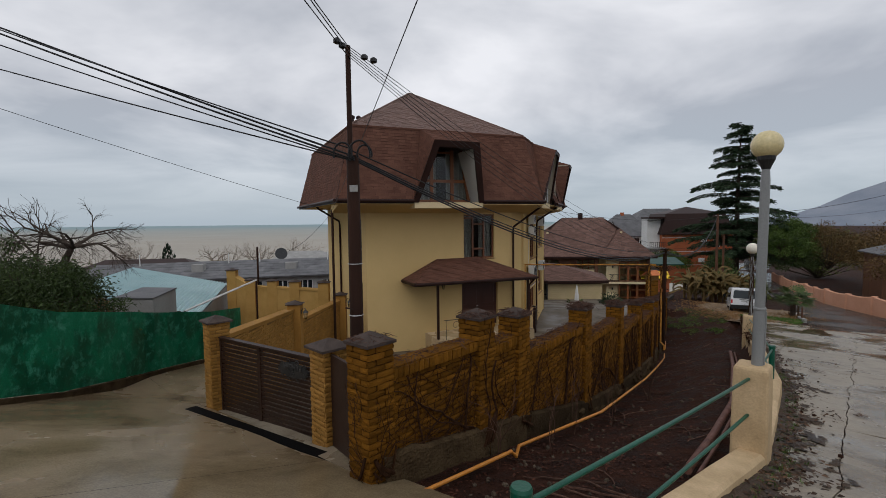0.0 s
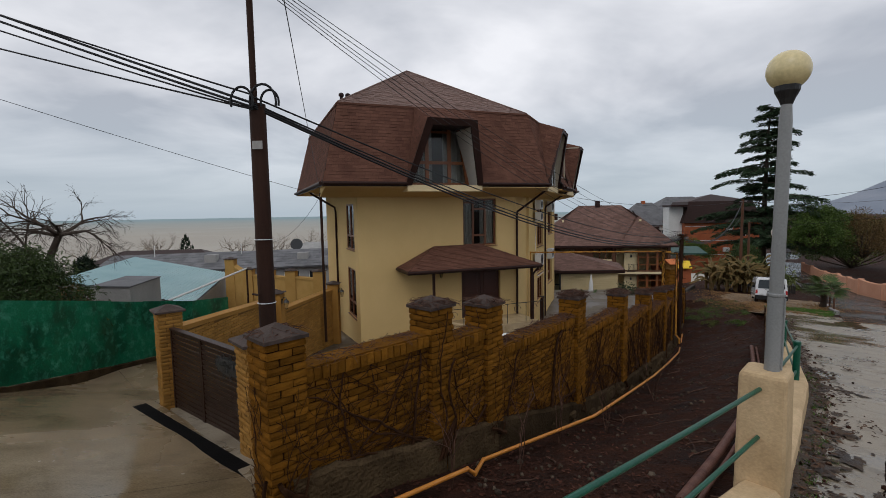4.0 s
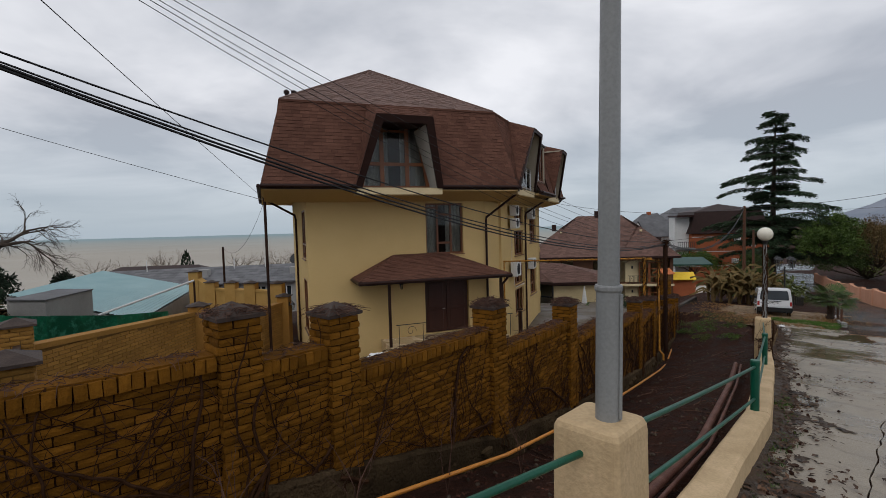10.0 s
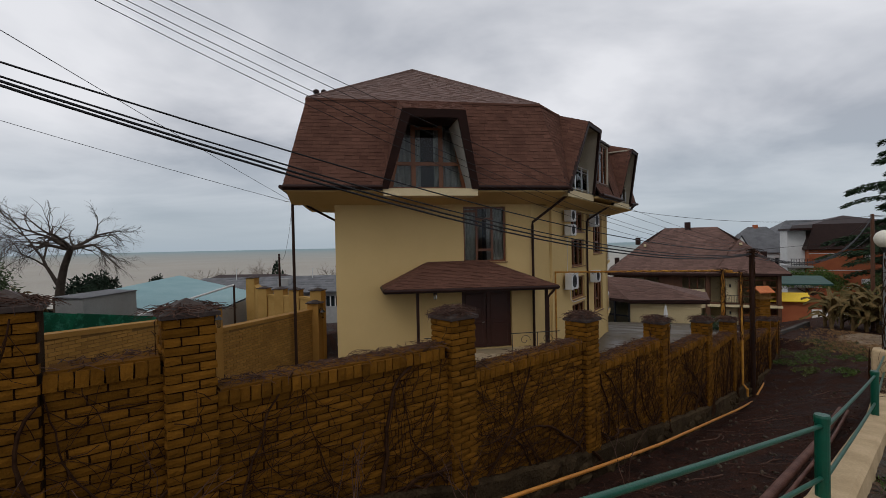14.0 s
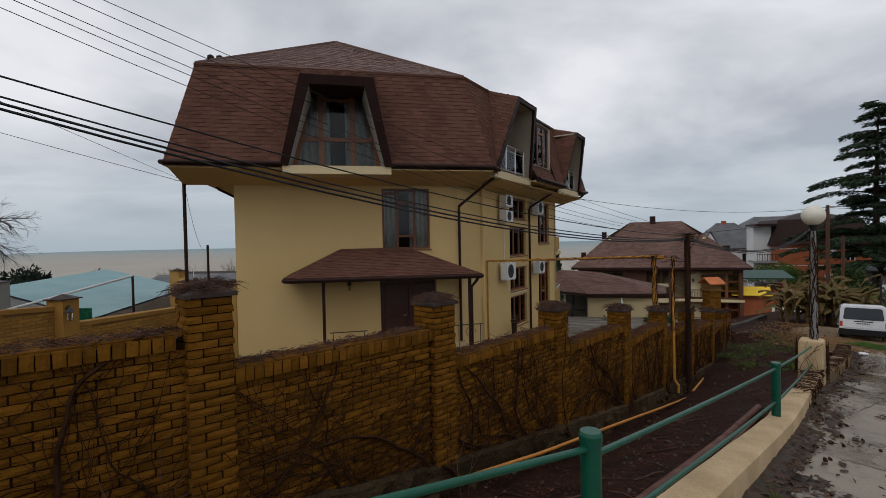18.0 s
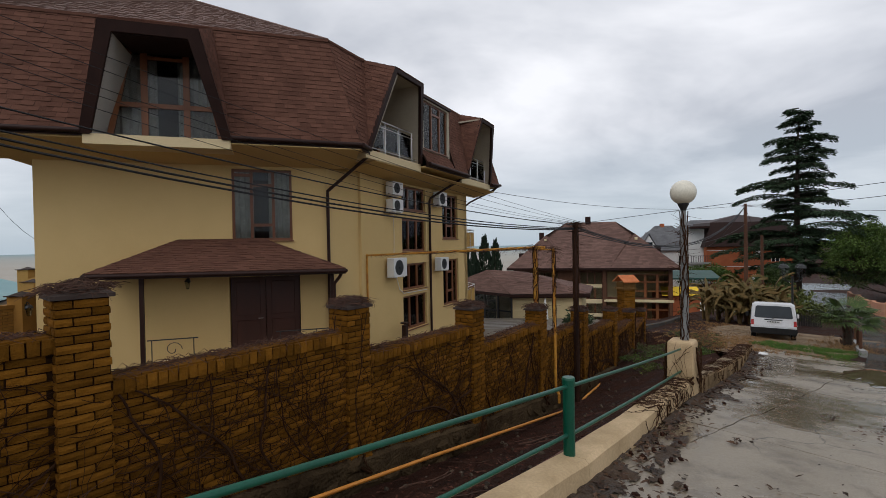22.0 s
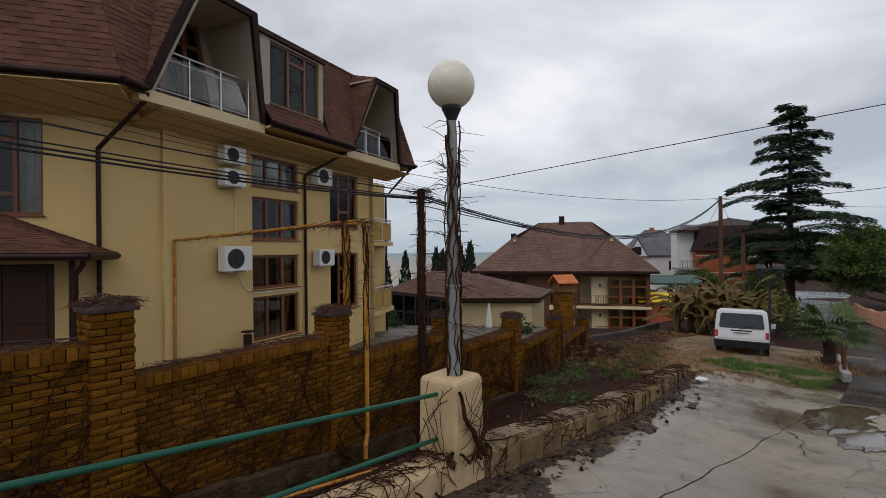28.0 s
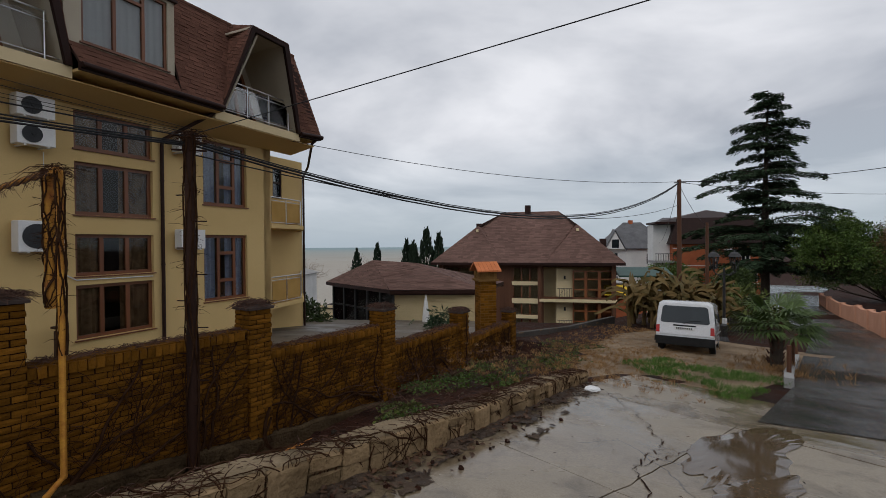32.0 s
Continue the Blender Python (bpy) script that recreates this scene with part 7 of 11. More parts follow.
def pavilion():
    L, N, R, RB, LB = Vector((3.95, 44.9, -3.8)), Vector((9.1, 40.4, -3.87)), Vector((14.1, 39.4, -3.72)), Vector((15.3, 44.5, -3.75)), Vector((8.0, 48.5, -3.8))
    P1, P2 = Vector((7.55, 42.9, -2.35)), Vector((10.15, 42.6, -2.5))
    t = thing("pavilion", 9.5, 43, -6.3, "low pavilion with a brown hipped roof, glazed on one side", "pavilion")
    for f in ((L, N, P1, P1), (N, R, P2, P1), (R, RB, P2, P2), (RB, LB, P1, P2), (LB, L, P1, P1)):
        bm = bmn()
        slab_face(bm, [f[0], f[1], f[2]] if (f[2] - f[3]).length < 1e-4 else [v - Vector((0, 0, 0.2)) for v in f], 0.1)
        part("roof_deck", bm, M_ROOF_BASE, t)
        bm = bmn()
        shingles(bm, *f, course=0.2, tab=0.4, lift=0.018)
        part("shingle_field", bm, M_SHINGLE_RED, t)["kind"] = "stuff"
    bm = bmn()
    prism(bm, [v - Vector((0, 0, 0.2)) for v in (L, N, R, RB, LB)], (0, 0, 0.17))
    part("eave_board", bm, M_TRIM, t)
    c = Vector((9.6, 43.2, 0))
    ins = [v + (c - Vector((v.x, v.y, 0))).normalized() * 0.6 for v in (L, N, R, RB, LB)]
    iL, iN, iR, iRB, iLB = [Vector((v.x, v.y, 0)) for v in ins]
    for a, b in ((iN, iR), (iR, iRB), (iRB, iLB)):
        d = (b - a).normalized()
        nn = Vector((d.y, -d.x, 0))
        bm = bmn()
        prism(bm, [a + Vector((0, 0, -7.5)), b + Vector((0, 0, -7.5)), b + Vector((0, 0, -3.95)), a + Vector((0, 0, -3.95))], nn * -0.2)
        part("wall", bm, M_SIDING, t)
        for i in range(16):
            z = -6.8 + i * 0.18
            bm = bmn()
            prism(bm, [a + Vector((0, 0, z)) + nn * 0.002, b + Vector((0, 0, z)) + nn * 0.002, b + Vector((0, 0, z)) + nn * 0.03, a + Vector((0, 0, z)) + nn * 0.03], (0, 0, 0.155))
            part("siding_board", bm, M_SIDING, t)
    for a, b in ((iL, iN), (iLB, iL)):
        d = (b - a).normalized()
        nn = Vector((d.y, -d.x, 0))
        for k in range(6):
            q = a.lerp(b, k / 5)
            bm = bmn()
            box(bm, q.x, q.y, -7.5, 0.12, 0.12, 3.55, -40)
            part("glazing_post", bm, M_BLACK, t)
        for z in (-6.3, -5.2, -4.1):
            bm = bmn()
            prism(bm, [a + Vector((0, 0, z)), b + Vector((0, 0, z)), b + Vector((0, 0, z)) - nn * 0.08, a + Vector((0, 0, z)) - nn * 0.08], (0, 0, 0.09))
            part("glazing_bar", bm, M_BLACK, t)
        bm = bmn()
        prism(bm, [a + Vector((0, 0, -7.5)), b + Vector((0, 0, -7.5)), b + Vector((0, 0, -4.0)), a + Vector((0, 0, -4.0))], nn * -0.02)
        part("pane", bm, M_GLASS, t)


pavilion()
t = thing("parasol", 11.25, 39.0, -6.2, "closed white garden parasol beside the pavilion", "parasol")
bm = bmn()
tube(bm, [(11.25, 39.0, -6.4), (11.25, 39.0, -3.95)], 0.03, 8)
part("pole", bm, M_STEEL, t)
bm = bmn()
lathe(bm, 11.25, 39.0, -5.75, [(0.12, 0), (0.22, 0.12), (0.17, 0.8), (0.10, 1.35), (0.03, 1.75)], 8)
part("canopy", bm, M_WHITEWALL, t, "furled white canopy")


# barbecue chimney at the end of the wall
def bbq():
    x, y = 14.3, 31.7
    t = thing("barbecue_chimney", x, y, -5.6, "square yellow brick chimney with a small orange tiled roof", "chimney")
    bm = bmn()
    box(bm, x, y, -6.2, 0.56, 0.56, 3.85, 20)
    part("shaft", bm, M_MORTAR_Y, t)
    m = pose(x, y, 0, 0, 0, 20)
    bm = bmn()
    for k in range(4):
        r = pose(0, 0, 0, 0, 0, 90 * k)
        a, b = m @ r @ Vector((-0.28, -0.28, 0)), m @ r @ Vector((0.28, -0.28, 0))
        course_face(bm, a, b, -5.6, -5.6, -2.62, -2.62, (m @ r @ Vector((0, -1, 0)) - m @ r @ Vector((0, 0, 0))).normalized(), 0.28, 0.085)
    part("brick_face", bm, M_BRICK_I, t)["kind"] = "stuff"
    bm = bmn()
    box(bm, x, y, -2.66, 0.70, 0.70, 0.07, 20)
    part("ledge", bm, M_MORTAR_Y, t)
    for sx in (-0.24, 0.24):
        for sy in (-0.24, 0.24):
            q = m @ Vector((sx, sy, 0))
            bm = bmn()
            box(bm, q.x, q.y, -2.59, 0.12, 0.12, 0.26, 20)
            part("stub_pillar", bm, M_MORTAR_Y, t)
    for k in range(6):
        bm = bmn()
        for s in (-1, 1):
            u0 = -0.42 + k * 0.14
            prism(bm, [m @ Vector((u0, 0, -2.06)), m @ Vector((u0 + 0.13, 0, -2.06)), m @ Vector((u0 + 0.13, 0.45 * s, -2.34)), m @ Vector((u0, 0.45 * s, -2.34))], (0, 0, 0.05))
        part("roof_tile", bm, M_ORANGETILE, t)


bbq()
# dark retaining wall and steps below the pull-in
bm = bmn()
q = [(15.3, 33.0, -4.7), (18.2, 38.0, -5.3), (21.5, 43.0, -5.6)]
for a, b in zip(q, q[1:]):
    prism(bm, [(a[0], a[1], -8), (b[0], b[1], -8), (b[0], b[1], b[2]), (a[0], a[1], a[2])], (-0.2, 0.12, 0))
solo("retaining_wall", bm, surface("stained_dark_render", (0.05, 0.045, 0.04), (0.09, 0.08, 0.07), 0.8, 0.9, 0.4, 30), "dark grey plastered retaining wall below the verge", "retaining wall", "structure")


# ---- far houses ----
def far_house(name, cx, cy, z0, w, dp, h, rz, wall, roof, rise, label, windows=(), mansard=0.0):
    """A far house: walls with openings told apart, hipped or steep roof, windows with panes."""
    t = thing(name, cx, cy, z0, label, "house")
    m = pose(cx, cy, 0, 0, 0, rz)
    e = (m.to_3x3() @ Vector((1, 0, 0)))
    n = (m.to_3x3() @ Vector((0, 1, 0)))
    fn = frame_fn(m @ Vector((-w / 2, -dp / 2, 0)), e, n)
    holes = [(u, u + a, z, z + b) for u, z, a, b in windows]
    bm = bmn()
    wall_sheet(bm, fn, 0, w, z0 - 3, z0 + h, holes, 0.35)
    part("front_wall", bm, wall, t)
    bm = bmn()
    prism(bm, [fn(0, -0.36, z0 - 3), fn(w, -0.36, z0 - 3), fn(w, -dp, z0 - 3), fn(0, -dp, z0 - 3)], (0, 0, h + 3))
    part("core", bm, wall, t)
    o_ = 0.5
    a, b, c, d = fn(-o_, o_, z0 + h), fn(w + o_, o_, z0 + h), fn(w + o_, -dp - o_, z0 + h), fn(-o_, -dp - o_, z0 + h)
    k = mansard if mansard else min(w, dp) * 0.42
    r0, r1 = fn(k, -dp / 2, z0 + h + rise), fn(w - k, -dp / 2, z0 + h + rise)
    fs = [(a, b, r1, r0), (b, c, r1, r1), (c, d, r0, r1), (d, a, r0, r0)]
    if mansard:
        A, B, C, D = fn(0.9, -0.9, z0 + h + rise), fn(w - 0.9, -0.9, z0 + h + rise), fn(w - 0.9, -dp + 0.9, z0 + h + rise), fn(0.9, -dp + 0.9, z0 + h + rise)
        top = fn(w / 2, -dp / 2, z0 + h + rise * 1.35)
        fs = [(a, b, B, A), (b, c, C, B), (c, d, D, C), (d, a, A, D), (A, B, top, top), (B, C, top, top), (C, D, top, top), (D, A, top, top)]
    for f in fs:
        bm = bmn()
        slab_face(bm, [f[0], f[1], f[2]] if (Vector(f[2]) - Vector(f[3])).length < 1e-4 else f, 0.15)
        part("roof", bm, roof, t)
    for u, z, ww, hh in windows:
        win = None
        bm = bmn()
        prism(bm, [fn(u, -0.2, z), fn(u + ww, -0.2, z), fn(u + ww, -0.2, z + hh), fn(u, -0.2, z + hh)], n * 0.05)
        win = part("window", bm, M_VANGLASS, t, "dark window glass")
        for q in ([(0, 0), (0.12, 0), (0.12, hh), (0, hh)], [(ww - 0.12, 0), (ww, 0), (ww, hh), (ww - 0.12, hh)], [(ww / 2 - 0.06, 0), (ww / 2 + 0.06, 0), (ww / 2 + 0.06, hh), (ww / 2 - 0.06, hh)], [(0, hh - 0.12), (ww, hh - 0.12), (ww, hh), (0, hh)]):
            bm = bmn()
            prism(bm, [fn(u + x, -0.1, z + y) for x, y in q], n * 0.08)
            part("frame", bm, M_WHITEWALL, win)
    return t, fn, n


t, fn, n = far_house("white_house", 41.0, 106.0, -8.5, 11.5, 10, 6.0, -6, M_WHITEWALL, M_SLATE, 4.8, "white rendered house with a steep grey roof and balcony", [(1.2, -5.0, 1.4, 1.8), (1.2, -8.0, 1.4, 1.8), (7.2, -5.2, 1.5, 1.8), (7.2, -8.2, 1.5, 1.8)])
bm = bmn()
prism(bm, [fn(0.4, 0.6, -2.6), fn(3.6, 0.6, -2.6), fn(2.0, 0.6, 0.4)], n * 3.0)
part("gable", bm, M_WHITEWALL, t)
bm = bmn()
prism(bm, [fn(1.4, 0.62, -2.4), fn(2.6, 0.62, -2.4), fn(2.6, 0.62, -0.9), fn(1.4, 0.62, -0.9)], n * 0.1)
part("gable_window", bm, M_VANGLASS, t)
for s in ((0.1, -2.9, 2.0, 0.7), (3.9, -2.9, 2.0, 0.7)):
    bm = bmn()
    prism(bm, [fn(s[0], 0.7, s[1]), fn(s[2], 0.7, s[3]), fn(s[2], -2.6, s[3] + 0.2), fn(s[0], -2.6, s[1] + 0.2)], (0, 0, 0.15))
    part("gable_roof", bm, M_SLATE, t)
for i in range(16):
    bm = bmn()
    tube(bm, [fn(0.2 + i * 0.3, 1.3, -8.4), fn(0.2 + i * 0.3, 1.3, -7.3)], 0.04, 4)
    part("baluster", bm, M_WHITEWALL, t)
bm = bmn()
prism(bm, [fn(0, 1.4, -8.6), fn(5, 1.4, -8.6), fn(5, 0, -8.6), fn(0, 0, -8.6)], (0, 0, 0.25))
part("balcony_slab", bm, M_WHITEWALL, t)
bm = bmn()
tube(bm, [fn(0.1, 1.3, -7.25), fn(5, 1.3, -7.25)], 0.06, 4)
part("balcony_rail", bm, M_WHITEWALL, t)
bm = bmn()
box(bm, *fn(5.5, -5.0, 1.4), 0.7, 0.7, 1.3)
part("chimney", bm, M_ORANGE, t)

t, fn, n = far_house("brick_building", 48.3, 92.5, -8.0, 13.0, 9, 6.3, -2, M_ORANGE, M_TRIM, 3.9, "orange brick building with a dark mansard roof", [(9.5, -4.2, 1.3, 1.5), (10.5, -7.4, 1.3, 1.6)], 1.0)
for z in (-4.5, -7.6):
    bm = bmn()
    prism(bm, [fn(-2.6, 0.6, z), fn(0.4, 0.6, z), fn(0.4, -3, z), fn(-2.6, -3, z)], (0, 0, 0.3))
    part("balcony_slab", bm, M_GREYWALL, t)
    for i in range(9):
        bm = bmn()
        tube(bm, [fn(-2.5 + i * 0.35, 0.5, z + 0.3), fn(-2.5 + i * 0.35, 0.5, z + 1.3)], 0.04, 4)
        part("baluster", bm, M_BLACK, t)
    bm = bmn()
    tube(bm, [fn(-2.6, 0.5, z + 1.35), fn(0.4, 0.5, z + 1.35)], 0.06, 4)
    part("balcony_rail", bm, M_BLACK, t)
bm = bmn()
prism(bm, [fn(-2.4, -1.2, -9), fn(0.1, -1.2, -9), fn(0.1, -4, -9), fn(-2.4, -4, -9)], (0, 0, 10.2))
part("stair_tower", bm, M_WHITEWALL, t)
bm = bmn()
prism(bm, [fn(-2.6, 0.2, 1.3), fn(0.5, 0.2, 1.3), fn(0.5, -4, 1.3), fn(-2.6, -4, 1.3)], (0, 0, 0.3))
part("tower_roof", bm, M_TRIM, t)
for u, z in ((7.6, -3.2), (7.2, -7.0)):
    bm = bmn()
    box(bm, *fn(u, 0.25, z), 1.0, 0.4, 0.75, -2)
    part("air_conditioner", bm, M_WHITE, t)
for k in range(3):
    bm = bmn()
    prism(bm, [fn(0, 0.03, -7.6 + 2.6 * k), fn(13, 0.03, -7.6 + 2.6 * k), fn(13, 0.03, -7.5 + 2.6 * k), fn(0, 0.03, -7.5 + 2.6 * k)], n * 0.02)
    part("string_course", bm, M_WHITEWALL, t)
far_house("grey_roofed_house", 54.0, 118.0, -6.0, 14, 9, 6.5, 0, M_GREYWALL, M_SLATE, 3.2, "grey roofed house standing behind the orange building")
# stall with a yellow awning and orange band
t = thing("stall", 25.5, 57.0, -9.0, "small orange kiosk with a yellow awning", "kiosk")
bm = bmn()
box(bm, 25.9, 58.2, -10.0, 4.0, 2.6, 4.2, -8)
part("body", bm, M_ORANGE, t)
bm = bmn()
prism(bm, [(24.2, 56.6, -5.9), (27.6, 56.2, -5.9), (27.9, 57.6, -5.2), (24.5, 58.0, -5.2)], (0, 0, 0.08))
part("awning", bm, surface("yellow_awning", (0.75, 0.5, 0.03), (0.82, 0.56, 0.05), 2.0, 0.6, 0.1, 30), t, "bright yellow awning")
bm = bmn()
prism(bm, [(26.3, 60.0, -4.6), (31.0, 59.5, -4.6), (31.5, 63.0, -4.0), (26.8, 63.5, -4.0)], (0, 0, 0.15))
solo("green_canopy", bm, surface("dark_green_canopy", (0.02, 0.06, 0.05), (0.03, 0.08, 0.065), 1.0, 0.5, 0.1, 30), "dark green sheet canopy between the houses", "canopy")

# pink plastered wall along the lane
PINK = [(27.0, 23.0), (29.6, 29.0), (31.6, 33.8), (33.0, 37.6), (35.2, 42.4), (38.2, 47.4), (41.4, 52.8), (44.4, 58.6), (49.0, 67.0), (54.2, 76.0)]
for k, (a, b) in enumerate(zip(PINK, PINK[1:])):
    za, zb = road_z(*a), road_z(*b)
    ha, hb = (1.4, 1.3) if k % 2 == 0 else (1.28, 1.4)
    t = thing("pink_wall", (a[0] + b[0]) / 2, (a[1] + b[1]) / 2, (za + zb) / 2, "pink plastered garden wall with a rounded top beside the lane", "wall", "pink wall bays", "structure")
    bm = bmn()
    n_ = 8
    rows = []
    for i in range(n_ + 1):
        f = i / n_
        x, y, z = lerp(a[0], b[0], f), lerp(a[1], b[1], f), lerp(za, zb, f)
        h = lerp(ha, hb, f) - 0.10 * math.sin(math.pi * f)
        rows.append([bm.verts.new((x + o_[0], y + o_[1], z + hh)) for o_, hh in (((-0.12, 0.06), -0.6), ((-0.12, 0.06), h - 0.06), ((0, 0), h), ((0.12, -0.06), h - 0.06), ((0.12, -0.06), -0.6))])
    for r0, r1 in zip(rows, rows[1:]):
        for i in range(4):
            bm.faces.new((r0[i], r0[i + 1], r1[i + 1], r1[i]))
    bm.faces.new(rows[0])
    bm.faces.new(rows[-1][::-1])
    bmesh.ops.recalc_face_normals(bm, faces=bm.faces[:])
    part("panel", bm, M_PINK, t)
    bm = bmn()
    box(bm, b[0], b[1], zb - 0.5, 0.34, 0.34, 0.5 + hb + 0.02, 25, 0.03)
    part("pier", bm, M_PINK, t)
# cabin with a teal roof above the wall, and a brick outhouse further on
t, fn, n = far_house("wooden_cabin", 32.6, 26.6, -3.4, 5.0, 5.0, 2.0, 62, M_TIMBER, M_TEAL, 1.3, "brown wooden cabin with a teal sheet roof above the wall")
for i in range(9):
    bm = bmn()
    prism(bm, [fn(0, 0.05, -3.4 + i * 0.22), fn(5, 0.05, -3.4 + i * 0.22), fn(5, 0.05, -3.22 + i * 0.22), fn(0, 0.05, -3.22 + i * 0.22)], n * 0.05)
    part("log", bm, M_TIMBER, t)
far_house("brick_outhouse", 50.6, 51.0, -7.2, 6, 5, 4.6, 63, M_TIMBER, M_SLATE, 1.2, "brown brick outhouse behind the pink wall")

# ---- left: shed, long grey-roofed block, town by the sea ----
t = thing("shed", -15.5, 24.5, -4.5, "shed with a low teal corrugated sheet roof", "shed")
A, B, C, D = Vector((-19.2, 23.2, -1.75)), Vector((-11.6, 21.8, -2.75)), Vector((-13.8, 29.5, -2.3)), Vector((-20.4, 30.4, -1.3))
k = 34
for i in range(k):
    bm = bmn()
    p0, p1, q0, q1 = A.lerp(B, i / k), A.lerp(B, (i + 0.97) / k), D.lerp(C, i / k), D.lerp(C, (i + 0.97) / k)
    mid0, mid1 = p0.lerp(p1, 0.5) + Vector((0, 0, 0.05)), q0.lerp(q1, 0.5) + Vector((0, 0, 0.05))
    v = [bm.verts.new(x) for x in (p0, mid0, p1, q1, mid1, q0)]
    bm.faces.new((v[0], v[1], v[4], v[5]))
    bm.faces.new((v[1], v[2], v[3], v[4]))
    part("roof_sheet", bm, M_TEAL, t)
bm = bmn()
for a, b in ((A, B), (B, C), (C, D), (D, A)):
    d = (b - a).normalized()
    prism(bm, [Vector((a.x, a.y, -6)), Vector((b.x, b.y, -6)), b - Vector((0, 0, 0.1)), a - Vector((0, 0, 0.1))], Vector((-d.y, d.x, 0)) * 0.15)
part("wall", bm, M_GREYWALL, t)
t = thing("metal_container", -10.4, 16.8, -3.5, "grey sheet metal box roof showing over the fence", "container")
bm = bmn()
prism(bm, [(-11.3, 15.9, -3.5), (-9.9, 15.7, -3.5), (-9.9, 15.7, -0.95), (-11.3, 15.9, -0.95)], (-0.6, 2.4, 0))
part("body", bm, M_GREYWALL, t)
bm = bmn()
prism(bm, [(-11.35, 15.86, -0.95), (-9.86, 15.66, -0.95), (-9.86, 15.66, -0.91), (-11.35, 15.86, -0.91)], (-0.6, 2.45, 0))
part("roof_edge", bm, M_SLATE, t)
t = thing("sloping_canopy", -8.6, 18.5, -3.0, "light steel lean-to frame with a white edge beyond the fence", "canopy")
for a, b in (((-9.9, 17.6, -1.75), (-8.3, 20.5, -0.95)), ((-9.9, 17.6, -1.75), (-9.9, 17.6, -4.2)), ((-8.3, 20.5, -0.95), (-8.3, 20.5, -4.2))):
    bm = bmn()
    tube(bm, [a, b], 0.04, 6)
    part("bar", bm, M_WHITEWALL if b[2] > -3 else M_RUST, t)

LBX = [(-44, 55.5), (-12.5, 60.5)]
e = (Vector((*LBX[1], 0)) - Vector((*LBX[0], 0))).normalized()
n = Vector((-e.y, e.x, 0))
fn = frame_fn((*LBX[0], 0), e, n)
ln = 32.5
t = thing("long_block", -28, 58, -9, "long low building with a grey slate roof and white windows", "building")
zs = [(0, -5.5)]
holes = [(10.0 + k * 3.1, 11.9 + k * 3.1, -7.3, -6.0) for k in range(7)]
bm = bmn()
wall_sheet(bm, fn, 0, ln, -11, -5.5, holes, 0.3)
part("front_wall", bm, M_GREYWALL, t)
bm = bmn()
slab_face(bm, [fn(-0.6, 0.7, -5.6), fn(ln + 0.6, 0.7, -5.2), fn(ln + 0.6, -5.5, -3.5), fn(-0.6, -5.5, -3.9)], 0.15)
slab_face(bm, [fn(-0.6, -12, -5.6), fn(ln + 0.6, -12, -5.2), fn(ln + 0.6, -5.5, -3.5), fn(-0.6, -5.5, -3.9)], 0.15)
part("roof_deck", bm, M_SLATE, t)
bm = bmn()
shingles(bm, fn(-0.6, 0.7, -5.58), fn(ln + 0.6, 0.7, -5.18), fn(ln + 0.6, -5.5, -3.48), fn(-0.6, -5.5, -3.88), course=0.9, tab=0.9, lift=0.03)
part("slate_field", bm, M_SLATE, t)["kind"] = "stuff"
for u0, u1, z0, z1 in holes:
    bm = bmn()
    prism(bm, [fn(u0, -0.2, z0), fn(u1, -0.2, z0), fn(u1, -0.2, z1), fn(u0, -0.2, z1)], n * 0.05)
    w = part("window", bm, M_VANGLASS, t)
    for k in range(4):
        a = lerp(u0, u1, k / 3)
        bm = bmn()
        prism(bm, [fn(a - 0.07, -0.1, z0), fn(a + 0.07, -0.1, z0), fn(a + 0.07, -0.1, z1), fn(a - 0.07, -0.1, z1)], n * 0.08)
        part("frame", bm, M_WHITEWALL, w)
for u in (13.0, 24.5):
    bm = bmn()
    box(bm, *fn(u, -2.2, -5.0), 1.4, 1.2, 1.2, 9)
    part("roof_hatch", bm, M_GREYWALL, t)
for u in (5.0, 16.0, 20.0, 29.0):
    bm = bmn()
    tube(bm, [fn(u, -4.5, -4.4), fn(u, -4.5, -2.6)], 0.06, 5)
    part("vent_pipe", bm, M_WHITEWALL, t)
far_house("brown_roofed_house", -50.0, 78.0, -10.5, 20, 9, 4.0, 8, M_STUCCO_PALE, M_TRIM, 2.0, "long house with a brown roof among the trees")
far_house("white_seaside_house", -38.0, 128.0, -14.0, 16, 9, 5.4, 4, M_WHITEWALL, M_GREYWALL, 2.0, "white seaside house with a grey roof", [(2, -11, 1.4, 1.6), (6, -11, 1.4, 1.6), (10, -11, 1.4, 1.6), (13, -11, 1.4, 1.6)])
far_house("pink_flat_house", -62.0, 120.0, -13.0, 15, 8, 4.0, 4, M_PINK, M_GREYWALL, 0.5, "low pale pink house with a flat roof", [(2, -11.5, 1.4, 1.4), (6, -11.5, 1.4, 1.4), (10, -11.5, 1.4, 1.4)])
t = thing("satellite_dish", -33.5, 96.0, -8.0, "dark round satellite dish on a mast", "satellite dish")
bm = bmn()
lathe(bm, 0, 0, 0, [(0.05, 0), (0.8, 0.18), (1.2, 0.45), (1.22, 0.47)], 20)
bm.transform(pose(-33.5, 96.0, -5.2, 70, 0, 20))
part("dish", bm, M_DARKPL, t)
bm = bmn()
tube(bm, [(-33.5, 96.2, -13), (-33.5, 96.2, -5.2)], 0.1, 6)
part("mast", bm, M_DARKPL, t)
random.seed(41)
